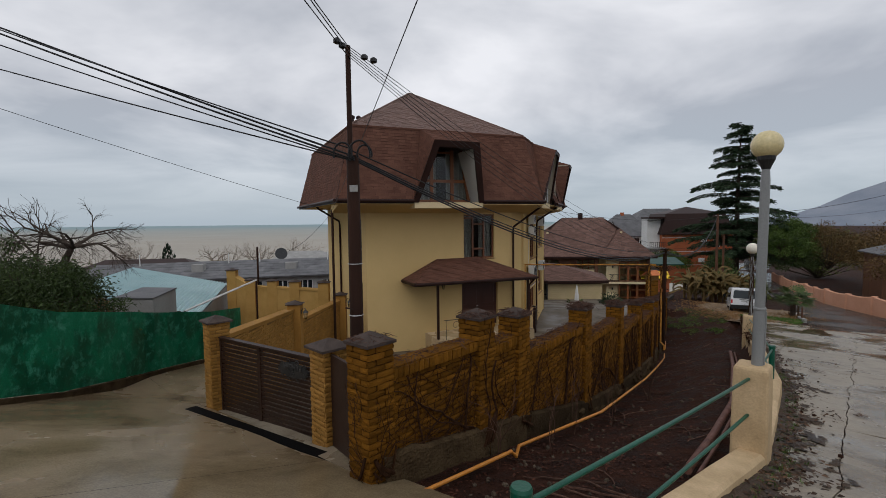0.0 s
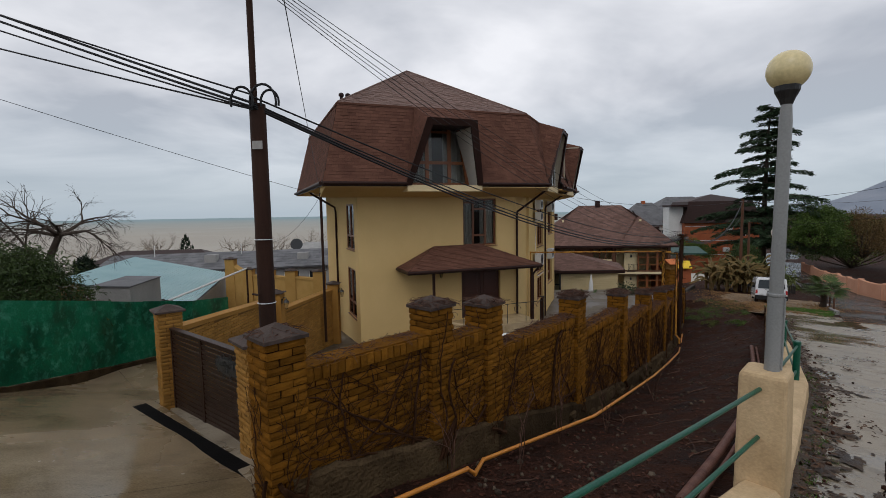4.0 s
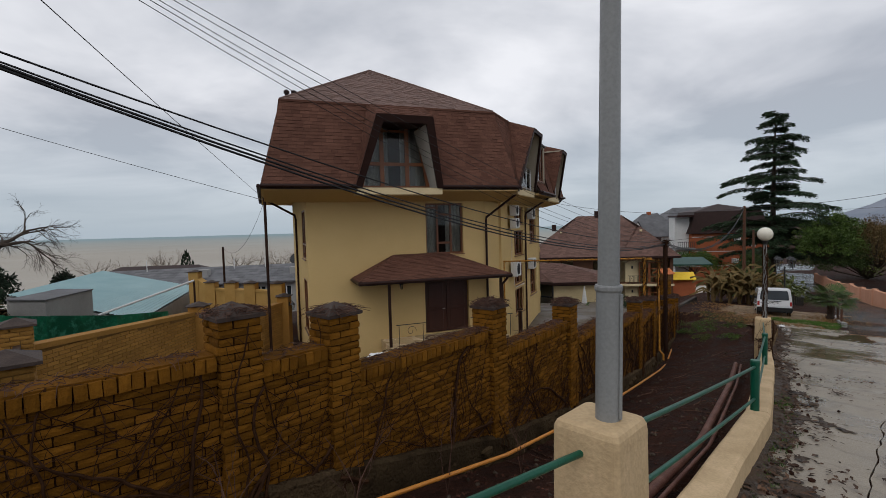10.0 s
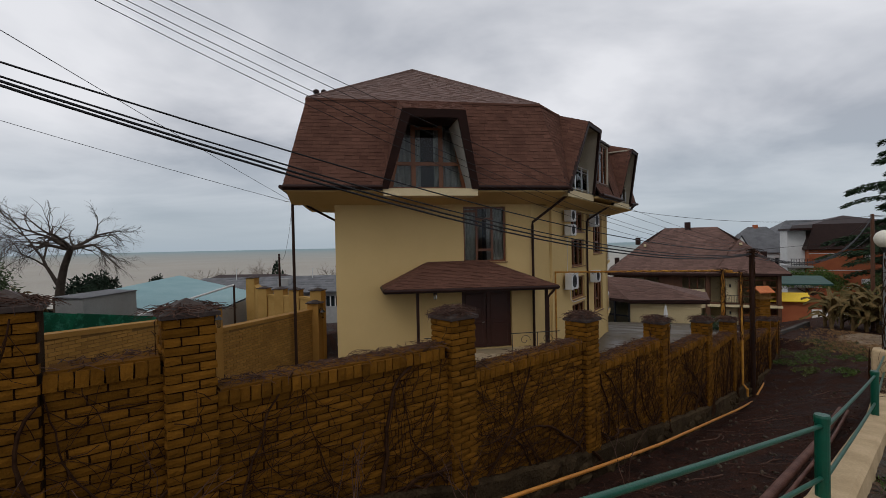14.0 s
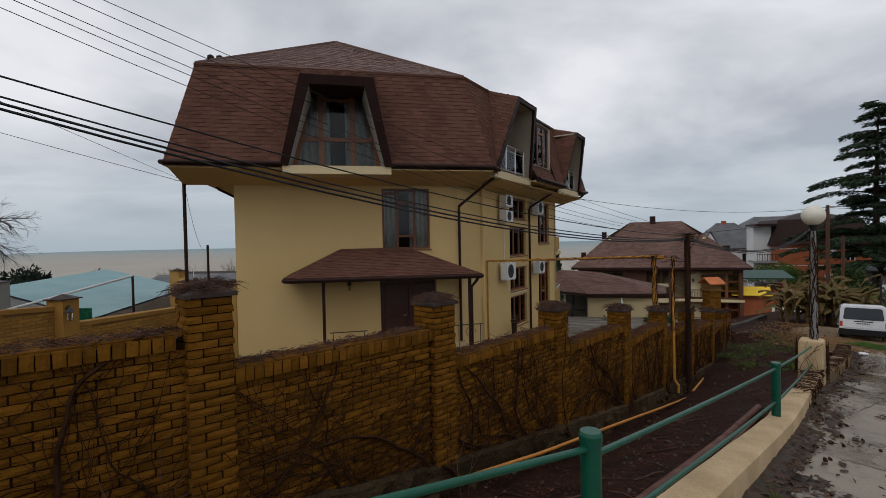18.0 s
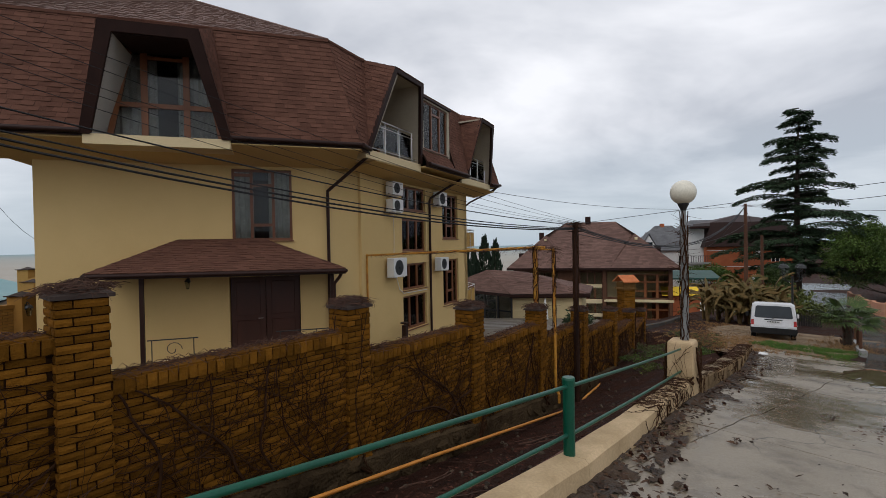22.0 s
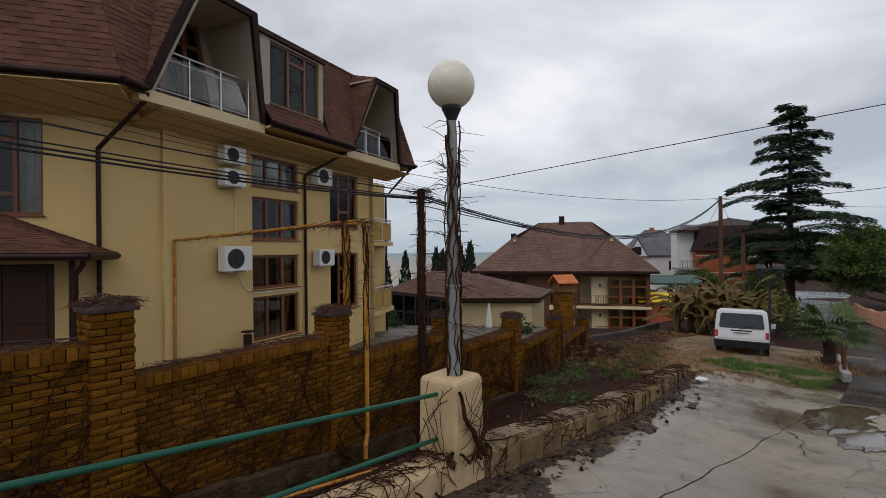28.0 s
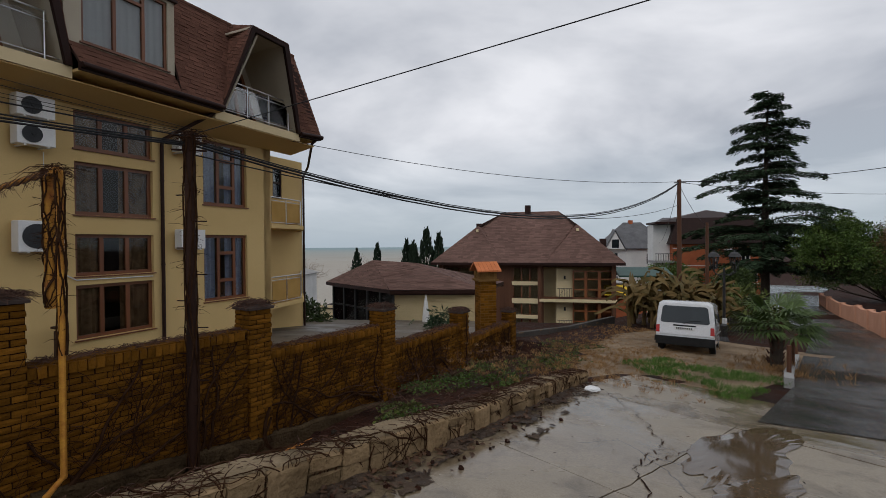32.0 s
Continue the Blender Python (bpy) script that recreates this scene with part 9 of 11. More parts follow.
# ---- van ----
def van():
    u = Vector((0.458, 0.889, 0)).normalized()
    r = Vector((u.y, -u.x, 0))
    rl = Vector((20.03, 32.10, 0))
    c = rl + r * 0.83
    z = road_z(c.x, c.y) + 0.03
    t = thing("van", c.x, c.y, z, "white delivery van parked on the gravel, seen from behind", "van")

    def P(x, y, h):
        return Vector((c.x, c.y, z)) + r * x * 1.06 + u * (y * 0.91 + 0.11 * h) + Vector((0, 0, h * 0.87 - 0.115 * y))
    # body: cross sections from the rear to the nose
    secs = [(-0.02, 0.80, 0.42, 0.88, 0.70, 1.80), (0.05, 0.82, 0.38, 0.95, 0.75, 1.89), (0.9, 0.83, 0.36, 0.98, 0.76, 1.93), (2.9, 0.83, 0.36, 0.98, 0.76, 1.92), (3.45, 0.82, 0.36, 0.98, 0.66, 1.72), (4.0, 0.80, 0.38, 0.92, 0.70, 1.05), (4.15, 0.74, 0.42, 0.80, 0.66, 0.9)]
    bm = bmn()
    prev = None
    for y, w, zb, zm, wt, zt in secs:
        row = [bm.verts.new(P(x, y + (0.10 * (h - 0.9) if y < 0.1 else 0), h)) for x, h in ((-w, zb), (-w, zm), (-lerp(w, wt, 0.55), lerp(zm, zt, 0.62)), (-wt, zt - 0.09), (-wt + 0.12, zt), (wt - 0.12, zt), (wt, zt - 0.09), (lerp(w, wt, 0.55), lerp(zm, zt, 0.62)), (w, zm), (w, zb))]
        if prev:
            for i in range(9):
                bm.faces.new((prev[i], prev[i + 1], row[i + 1], row[i]))
            bm.faces.new((prev[9], prev[0], row[0], row[9]))
        else:
            bm.faces.new(row[::-1])
        prev = row
    bm.faces.new(prev)
    bmesh.ops.recalc_face_normals(bm, faces=bm.faces[:])
    part("body", bm, M_VANW, t)

    def plate(name, pts, mat, th=0.02, parent=None, label=""):
        b = bmn()
        prism(b, [P(x, y, h) for x, y, h in pts], u * -th)
        bmesh.ops.bevel(b, geom=b.edges[:], offset=0.006, segments=1, affect="EDGES")
        return part(name, b, mat, parent or t, label)
    ry = lambda h: -0.025 + 0.10 * (h - 0.9) - 0.004
    plate("tailgate", [(-0.74, ry(0.62), 0.62), (0.74, ry(0.62), 0.62), (0.72, ry(1.1), 1.1), (0.66, ry(1.78) + 0.01, 1.78), (-0.66, ry(1.78) + 0.01, 1.78), (-0.72, ry(1.1), 1.1)], M_VANW, 0.015)
    plate("rear_window", [(-0.68, ry(1.12) - 0.02, 1.12), (-0.64, ry(1.07) - 0.02, 1.07), (0.64, ry(1.07) - 0.02, 1.07), (0.68, ry(1.12) - 0.02, 1.12), (0.63, ry(1.64) - 0.01, 1.64), (0.57, ry(1.70) - 0.01, 1.70), (-0.57, ry(1.70) - 0.01, 1.70), (-0.63, ry(1.64) - 0.01, 1.64)], M_VANGLASS, 0.015, label="dark rear window")
    plate("bumper", [(-0.83, -0.10, 0.36), (0.83, -0.10, 0.36), (0.83, -0.10, 0.56), (-0.83, -0.10, 0.56)], M_RUBBER, 0.08, label="dark grey bumper")
    plate("bumper_lip", [(-0.80, -0.12, 0.26), (0.80, -0.12, 0.26), (0.80, -0.12, 0.37), (-0.80, -0.12, 0.37)], M_RUBBER, 0.06)
    for s in (-1, 1):
        plate("tail_light", [(s * 0.70, ry(0.70) - 0.02, 0.68), (s * 0.81, ry(0.70) - 0.01, 0.68), (s * 0.80, ry(0.95) - 0.01, 0.96), (s * 0.70, ry(0.95) - 0.02, 0.96)], M_REDLIGHT, 0.02, label="red tail light")
        plate("reverse_light", [(s * 0.70, ry(0.62) - 0.02, 0.60), (s * 0.80, ry(0.62) - 0.01, 0.60), (s * 0.80, ry(0.67) - 0.01, 0.67), (s * 0.70, ry(0.67) - 0.02, 0.67)], M_WHITE, 0.02)
    np_ = plate("number_plate", [(-0.26, ry(0.86) - 0.025, 0.82), (0.26, ry(0.86) - 0.025, 0.82), (0.26, ry(0.86) - 0.025, 0.93), (-0.26, ry(0.86) - 0.025, 0.93)], M_WHITE, 0.012, label="white plate with dark characters")
    for k in range(8):
        x0 = -0.23 + k * 0.058
        plate("plate_mark", [(x0, ry(0.86) - 0.04, 0.845), (x0 + 0.034, ry(0.86) - 0.04, 0.845), (x0 + 0.034, ry(0.86) - 0.04, 0.905), (x0, ry(0.86) - 0.04, 0.905)], M_RUBBER, 0.003, np_)
    plate("plate_lamp_bar", [(-0.32, ry(0.97) - 0.02, 0.955), (0.32, ry(0.97) - 0.02, 0.955), (0.32, ry(0.99) - 0.02, 1.0), (-0.32, ry(0.99) - 0.02, 1.0)], M_RUBBER, 0.02)
    b = bmn()
    tube(b, [P(-0.05, ry(1.05) - 0.04, 1.03), P(0.12, ry(1.1) - 0.05, 1.14), P(0.42, ry(1.2) - 0.05, 1.18)], 0.010, 5)
    part("rear_wiper", b, M_RUBBER, t)
    for s in (-1, 1):
        for y in (0.75, 3.1):
            for nm, rad, wd, mat in (("tyre", 0.30, 0.19, M_RUBBER),):
                b = bmn()
                bmesh.ops.create_cone(b, cap_ends=True, segments=24, radius1=rad, radius2=rad, depth=wd)
                bmesh.ops.bevel(b, geom=b.edges[:], offset=0.02, segments=1, affect="EDGES")
                m = Matrix.Translation(P(s * 0.72, y, rad)) @ Matrix(((u.x, 0, r.x, 0), (u.y, 0, r.y, 0), (0, 1, 0, 0), (0, 0, 0, 1)))
                b.transform(m)
                w = part("wheel", b, mat, t)
                b = bmn()
                bmesh.ops.create_cone(b, cap_ends=True, segments=16, radius1=0.19, radius2=0.16, depth=0.2)
                b.transform(m)
                part("rim", b, M_STEEL, w)
        b = bmn()
        for y0, y1 in ((0.2, 1.25), (1.35, 2.3), (2.4, 3.2)):
            prism(b, [P(s * 0.835, y0, 1.12), P(s * 0.835, y1, 1.12), P(s * 0.765, y1 - 0.04, 1.62), P(s * 0.765, y0 + 0.04, 1.62)], r * 0.012 * s)
        part("side_window", b, M_VANGLASS, t, "dark side windows")
        b = bmn()
        box(b, *P(s * 0.98, 3.2, 1.08), 0.16, 0.12, 0.2, 40, 0.02)
        part("wing_mirror", b, M_RUBBER if s < 0 else M_VANW, t)
        b = bmn()
        prism(b, [P(s * 0.838, 0.15, 0.70), P(s * 0.838, 3.9, 0.70), P(s * 0.838, 3.9, 0.74), P(s * 0.838, 0.15, 0.74)], r * 0.012 * s)
        part("side_strip", b, M_GREYWALL, t)
    b = bmn()
    prism(b, [P(-0.7, 3.5, 1.68), P(0.7, 3.5, 1.68), P(0.75, 3.97, 1.08), P(-0.75, 3.97, 1.08)], Vector((0, 0, 0.012)) + u * 0.012)
    part("windscreen", b, M_VANGLASS, t)


van()


# ---- old street lantern with three heads, picket fence, kerb of the palm bed ----
def old_lantern(x, y):
    z = road_z(x, y)
    top = -1.75
    t = thing("street_lantern", x, y, z, "black cast iron street lantern with several glazed heads", "street lantern")
    bm = bmn()
    lathe(bm, x, y, z - 0.1, [(0.2, 0), (0.2, 0.15), (0.13, 0.3), (0.14, 0.75), (0.08, 0.85)], 10)
    part("foot", bm, M_BLACK, t)
    bm = bmn()
    tube(bm, [(x, y, z + 0.7), (x, y, top - 0.7)], [0.06, 0.045], 10)
    part("pole", bm, M_BLACK, t)
    for k in range(4):
        a = k * math.pi / 2 + 0.4
        d = Vector((math.cos(a), math.sin(a), 0))
        hx = Vector((x, y, top - 0.75)) + d * 0.52
        bm = bmn()
        tube(bm, [Vector((x, y, top - 0.95)), Vector((x, y, top - 1.0)) + d * 0.3, hx + Vector((0, 0, -0.12)), hx], 0.02, 6)
        part("arm", bm, M_BLACK, t)
        bm = bmn()
        lathe(bm, hx.x, hx.y, hx.z, [(0.10, 0), (0.19, 0.5)], 6)
        part("glass_body", bm, M_GLASS, t, "dull clear lantern glass")
        for i in range(6):
            w = i * math.pi / 3
            bm = bmn()
            tube(bm, [hx + Vector((0.1 * math.cos(w), 0.1 * math.sin(w), 0)), hx + Vector((0.19 * math.cos(w), 0.19 * math.sin(w), 0.5))], 0.012, 4)
            part("glazing_bar", bm, M_BLACK, t)
        bm = bmn()
        lathe(bm, hx.x, hx.y, hx.z + 0.5, [(0.24, 0), (0.14, 0.14), (0.03, 0.2), (0.02, 0.28)], 6)
        part("hood", bm, M_BLACK, t)


old_lantern(23.94, 35.79)
t = thing("picket_fence", 26.5, 40.2, road_z(26.5, 40.2), "low dark picket fence beside the lane", "fence")
for k in range(24):
    x, y = lerp(25.2, 28.0, k / 23), lerp(40.6, 40.0, k / 23)
    z = road_z(x, y)
    bm = bmn()
    prism(bm, [(x - 0.05, y, z), (x + 0.05, y, z), (x + 0.05, y, z + 0.62), (x, y, z + 0.72), (x - 0.05, y, z + 0.62)], (0.01, 0.025, 0))
    part("picket", bm, M_BLACK, t)
for h in (0.2, 0.5):
    bm = bmn()
    tube(bm, [(25.2, 40.62, road_z(25.2, 40.6) + h), (28.0, 40.02, road_z(28.0, 40.0) + h)], 0.02, 4)
    part("rail", bm, M_BLACK, t)
t = thing("palm_bed_kerb", 21.5, 27.5, road_z(21.5, 27.5), "pale concrete kerb along the palm bed", "kerb")
q = [(20.95, 26.5), (21.6, 27.6), (22.9, 29.6), (24.4, 31.9)]
for a, b in zip(q, q[1:]):
    bm = bmn()
    za, zb = road_z(*a), road_z(*b)
    prism(bm, [(a[0], a[1], za - 0.1), (b[0], b[1], zb - 0.1), (b[0], b[1], zb + 0.2), (a[0], a[1], za + 0.2)], (-0.16, 0.1, 0))
    part("kerb_stone", bm, M_GREYWALL, t)
for a in q[1:]:
    bm = bmn()
    tube(bm, [(a[0] - 0.1, a[1], road_z(*a)), (a[0] - 0.1, a[1], road_z(*a) + 0.85)], 0.05, 6)
    part("bed_post", bm, M_TIMBER, t)


# ---- bricks of the boundary wall ----
def brick_mesh(name, lx, ly, lz, seed, mat):
    """A rough split brick: uneven front, worn edges; its front looks along -y."""
    rs = random.Random(seed)
    bm = bmn()
    nx = 4
    front, back = [], []
    for j in range(3):
        for i in range(nx):
            x = lerp(-lx / 2, lx / 2, i / (nx - 1))
            z = lerp(-lz / 2, lz / 2, j / 2)
            edge = (i in (0, nx - 1)) + (j in (0, 2))
            y = -ly / 2 + 0.006 * edge + rs.uniform(-0.004, 0.004)
            front.append(bm.verts.new((x + rs.uniform(-0.003, 0.003), y, z + rs.uniform(-0.0025, 0.0025))))
    for z in (-lz / 2, lz / 2):
        for x in (-lx / 2, lx / 2):
            back.append(bm.verts.new((x, ly / 2, z)))
    for j in range(2):
        for i in range(nx - 1):
            a = j * nx + i
            bm.faces.new((front[a], front[a + 1], front[a + nx + 1], front[a + nx]))
    bm.faces.new((back[0], back[1], *[front[i] for i in range(nx - 1, -1, -1)]))
    bm.faces.new((back[3], back[2], *[front[2 * nx + i] for i in range(nx)]))
    bm.faces.new((back[2], back[0], front[0], front[nx], front[2 * nx]))
    bm.faces.new((back[1], back[3], front[3 * nx - 1], front[2 * nx - 1], front[nx - 1]))
    bmesh.ops.recalc_face_normals(bm, faces=bm.faces[:])
    me = bpy.data.meshes.new(name)
    bm.to_mesh(me)
    bm.free()
    me.materials.append(mat)
    return me


BH, BL = 0.075, 0.256
FULL = [brick_mesh("brick", BL - 0.010, 0.08, BH - 0.010, 10 + k, M_BRICK) for k in range(7)]
HALF = [brick_mesh("brick", BL / 2 - 0.010, 0.08, BH - 0.010, 30 + k, M_BRICK) for k in range(4)]
SOLDIER = [brick_mesh("coping_brick", 0.082, 0.13, 0.125, 50 + k, M_BRICK) for k in range(4)]
rb = random.Random(3)


def put(me, parent, m, bag):
    if bag is None:
        shared("brick" if me.name.startswith("brick") else "coping_brick", me, parent, m)
    else:
        bag.append((me, m))


def joined(name, bag, mat, parent):
    vs, fs = [], []
    for me, m in bag:
        o_ = len(vs)
        vs += [tuple(m @ v.co) for v in me.vertices]
        fs += [tuple(o_ + i for i in p.vertices) for p in me.polygons]
    me = bpy.data.meshes.new(name)
    me.from_pydata(vs, [], fs)
    me.materials.append(mat)
    ob = new(name, me)
    ob.parent = parent
    ob["kind"] = "stuff"


def lay(length, height, frame_m, parent, bag, z_floor=None):
    """Stretcher bond over length x height in the plane of frame_m (x along, z up, front at -y)."""
    rows = int(height / BH)
    for r in range(rows):
        z = height - (r + 0.5) * BH
        x = 0.0 if r % 2 else -BL / 2
        while x < length - 0.02:
            x0, x1 = max(x, 0.0), min(x + BL, length)
            x += BL
            w = x1 - x0
            if w < 0.05:
                continue
            me = rb.choice(FULL) if w > BL * 0.72 else rb.choice(HALF)
            k = w / (BL if w > BL * 0.72 else BL / 2)
            m = frame_m @ Matrix.Translation(((x0 + x1) / 2, rb.uniform(-0.006, 0.006), z)) @ pose(0, 0, 0, rb.uniform(-1.5, 1.5), rb.uniform(-0.5, 0.5), rb.uniform(-1, 1)) @ Matrix.Diagonal((k * rb.uniform(0.97, 1.0), 1, rb.uniform(0.95, 1.01), 1))
            put(me, parent, m, bag)


NEAR = 8
for k in range(len(PILLARS) - 1):
    a, b = PILLARS[k], PILLARS[k + 1]
    d = Vector((b[0] - a[0], b[1] - a[1], 0))
    ln = d.length
    d.normalize()
    n = Vector((d.y, -d.x, 0))
    top = b[2] - 0.44
    h = min(1.66, top - 0.13 - lerp(a[3], b[3], 0.5) + 0.25) if k < 2 else 1.60
    o_ = Vector((a[0], a[1], 0)) + d * 0.19 + n * 0.105
    fm = Matrix(((d.x, -n.x, 0, o_.x), (d.y, -n.y, 0, o_.y), (0, 0, 1, top - 0.13 - h), (0, 0, 0, 1)))
    bag = None if k < NEAR else []
    lay(ln - 0.38, h, fm, WALLS[k], bag)
    x = 0.045
    while x < ln - 0.42:
        m = fm @ Matrix.Translation((x, -0.022 + rb.uniform(-0.008, 0.008), h + 0.065)) @ pose(0, 0, 0, rb.uniform(-3, 3), rb.uniform(-2, 2), rb.uniform(-3, 3))
        put(rb.choice(SOLDIER), WALLS[k], m, bag)
        x += 0.092
    if bag is not None:
        joined("brick_field", bag, M_BRICK_I, WALLS[k])
    bm = bmn()
    q = Vector((a[0], a[1], top - 0.015)) + d * 0.22
    prism(bm, [q + n * 0.15, q + d * (ln - 0.44) + n * 0.15, q + d * (ln - 0.44) - n * 0.16, q - n * 0.16], (0, 0, 0.03))
    c = part("coping_bed", bm, M_BRICK_I, None)
    c.parent = WALLS[k]

for k, (t, ang) in enumerate(PILLAR_OBS):
    big = k < len(PILLARS)
    p = PILLARS[k] if big else (GATE_R, GATE_L)[k - len(PILLARS)]
    size = 0.40 if big else 0.42
    bag = None if (k < NEAR + 1) else []
    h = p[2] - 0.135 - p[3] + 0.12
    if k >= 2 and big:
        h = min(h, 2.25)
    base = p[2] - 0.135 - h - (p[3] - 0.3)
    for turn in ((0, -90) if k not in (0, 12, 13) else (0, -90, 90, 180)):
        # local frame of the pillar: x along the wall, lane side at -y
        m = pose(0, 0, 0, 0, 0, turn) @ Matrix.Translation((-size / 2, -size / 2 + 0.03, base))
        lay(size, h, m, t, bag)
    if bag:
        joined("brick_field", bag, M_BRICK_I if big else M_BRICK_PALE, t)


# ---- stones of the footing ----
rs = random.Random(8)
for k in range(2, 9):
    a, b = PILLARS[k], PILLARS[k + 1]
    d = Vector((b[0] - a[0], b[1] - a[1], 0))
    n = Vector((d.y, -d.x, 0)).normalized()
    t = thing("footing_stones", (a[0] + b[0]) / 2, (a[1] + b[1]) / 2, lerp(a[3], b[3], 0.5), "rough dark stones set in the wall footing", "stones", "footing stones")
    x = 0.1
    while x < d.length - 0.1:
        f = x / d.length
        zb = lerp(a[3], b[3], f)
        zt = b[2] - 0.44 - 0.13 - 1.62
        z = zb - 0.05
        while z < zt - 0.12:
            w, h = rs.uniform(0.25, 0.5), rs.uniform(0.16, 0.3)
            p = Vector((a[0], a[1], 0)) + d.normalized() * x + n * (0.16 + rs.uniform(0, 0.06))
            bm = bmn()
            m = Matrix.Translation((p.x, p.y, z + h / 2)) @ pose(0, 0, 0, rs.uniform(-8, 8), rs.uniform(-8, 8), math.degrees(math.atan2(d.y, d.x)) + rs.uniform(-6, 6)) @ Matrix.Diagonal((w, 0.2, h, 1))
            r = bmesh.ops.create_icosphere(bm, subdivisions=1, radius=0.58, matrix=m)
            for v in bm.verts:
                v.co += Vector((rs.uniform(-1, 1), rs.uniform(-1, 1), rs.uniform(-1, 1))) * 0.025
            part("stone", bm, M_STONE, t)
            z += h * 0.92
        x += 0.4


# ---- dead creeper on the wall, twig mats on caps and copings ----
def wander(rv, x, z, ang, n, step, jit):
    pts = [(x, z)]
    for _ in range(n):
        ang += rv.uniform(-jit, jit)
        x += step * math.cos(ang)
        z += step * math.sin(ang)
        pts.append((x, z))
    return pts


def stems(bm, fm, ln, z0, z1, rv, thick, thin):
    def clampz(p):
        out = [p[0]]
        for x, z in p[1:]:
            if not (0.02 < x < ln - 0.02 and z0 - 0.05 < z < z1 + 0.05):
                break
            out.append((x, z))
        return out
    starts = []
    for _ in range(thick):
        x, an = rv.uniform(0, ln), rv.choice((1, -1)) * rv.uniform(0.5, 1.25) + math.pi / 2
        pts = clampz(wander(rv, x, z0, an, 26, (z1 - z0) / 18, 0.3))
        if len(pts) < 3:
            continue
        r = rv.choice((0.008, 0.011, 0.015, 0.02, 0.027)) * rv.uniform(0.85, 1.15)
        tube(bm, [fm @ Vector((px, -0.052 - 0.012 * rv.random(), pz)) for px, pz in pts], [r * (1 - 0.025 * i) for i in range(len(pts))], 5, cap=False)
        starts += pts[2:]
    for _ in range(thin):
        x, z = rv.choice(starts) if starts and rv.random() < 0.75 else (rv.uniform(0, ln), rv.uniform(z0, z1))
        pts = clampz(wander(rv, x, z, rv.choice((-1, 1)) * rv.uniform(0.1, 1.4) + rv.choice((0, 3.14)), rv.randint(6, 13), 0.085, 0.42))
        if len(pts) < 3:
            continue
        r = rv.uniform(0.0018, 0.0048)
        tube(bm, [fm @ Vector((px, -0.05 - 0.02 * rv.random(), pz)) for px, pz in pts], r, 3, cap=False)


def twigs(bm, place, n, rv, ln=0.22, up=0.4):
    for _ in range(n):
        p = place(rv)
        a = rv.uniform(0, 6.28)
        d = Vector((math.cos(a), math.sin(a), rv.uniform(-0.25, up))).normalized()
        l2 = ln * rv.uniform(0.4, 1.3)
        q = p + d * l2 * 0.5 + Vector((rv.uniform(-0.03, 0.03), rv.uniform(-0.03, 0.03), rv.uniform(-0.01, 0.03)))
        e = p + d * l2 + Vector((rv.uniform(-0.05, 0.05), rv.uniform(-0.05, 0.05), -0.35 * l2 * rv.random()))
        tube(bm, [p, q, e], [0.0042, 0.0034, 0.0016], 3, cap=False)


rv = random.Random(21)
for k in range(len(PILLARS) - 1):
    a, b = PILLARS[k], PILLARS[k + 1]
    d = Vector((b[0] - a[0], b[1] - a[1], 0))
    ln = d.length
    d.normalize()
    n = Vector((d.y, -d.x, 0))
    top = b[2] - 0.44
    o_ = Vector((a[0], a[1], 0)) + n * 0.105
    fm = Matrix(((d.x, -n.x, 0, o_.x), (d.y, -n.y, 0, o_.y), (0, 0, 1, 0), (0, 0, 0, 1)))
    t = thing("dead_creeper", (a[0] + b[0]) / 2, (a[1] + b[1]) / 2, lerp(a[3], b[3], 0.5), "leafless dark creeper stems spread over the brick wall", "creeper", "creepers on the wall")
    bm = bmn()
    stems(bm, fm, ln, lerp(a[3], b[3], 0.5) + 0.2, top, rv, int(4 + ln * 3.4), int(ln * (70 if k < 3 else 92)))
    part("stem_growth", bm, M_VINE, t)["kind"] = "stuff"
    bm = bmn()
    dens = 50 if k < 2 else 150
    twigs(bm, lambda r_: o_ + d * r_.uniform(0.25, ln - 0.25) + n * r_.uniform(-0.24, 0.03) + Vector((0, 0, top + 0.015 + 0.035 * r_.random())), int(dens * ln), rv, 0.15, 0.18)
    part("twig_mat", bm, M_TWIG, t, "tangled dry brown twigs on the coping")["kind"] = "stuff"
for k, p in enumerate(PILLARS):
    t = thing("creeper_tuft", p[0], p[1], p[2], "tangle of dry creeper twigs over a pillar cap", "creeper", "creeper on pillar caps")
    bm = bmn()
    dens = 90 if k < 1 else (260 if k < 3 else 420)

    def cap_place(r_, p=p):
        a = r_.uniform(0, 6.28)
        q = 0.25 * math.sqrt(r_.random())
        return Vector((p[0] + q * math.cos(a), p[1] + q * math.sin(a), p[2] - 0.03 - 0.25 * q + 0.07 * r_.random() * (1 if k > 2 else 0.4)))
    twigs(bm, cap_place, dens, rv, 0.15, 0.16)
    part("twig_tangle", bm, M_TWIG, t)["kind"] = "stuff"
    bm = bmn()
    ang = math.radians(PILLAR_OBS[k][1])
    dx, nx = Vector((math.cos(ang), math.sin(ang), 0)), Vector((math.sin(ang), -math.cos(ang), 0))
    for f, g in ((dx, nx), (nx, -dx)):
        o_ = Vector((p[0], p[1], 0)) - f * 0.2 + g * 0.185
        fm = Matrix(((f.x, -g.x, 0, o_.x), (f.y, -g.y, 0, o_.y), (0, 0, 1, 0), (0, 0, 0, 1)))
        stems(bm, fm, 0.4, p[3] + 0.2, p[2] - 0.2, rv, 5, 34)
    part("stem_growth", bm, M_VINE, t)["kind"] = "stuff"



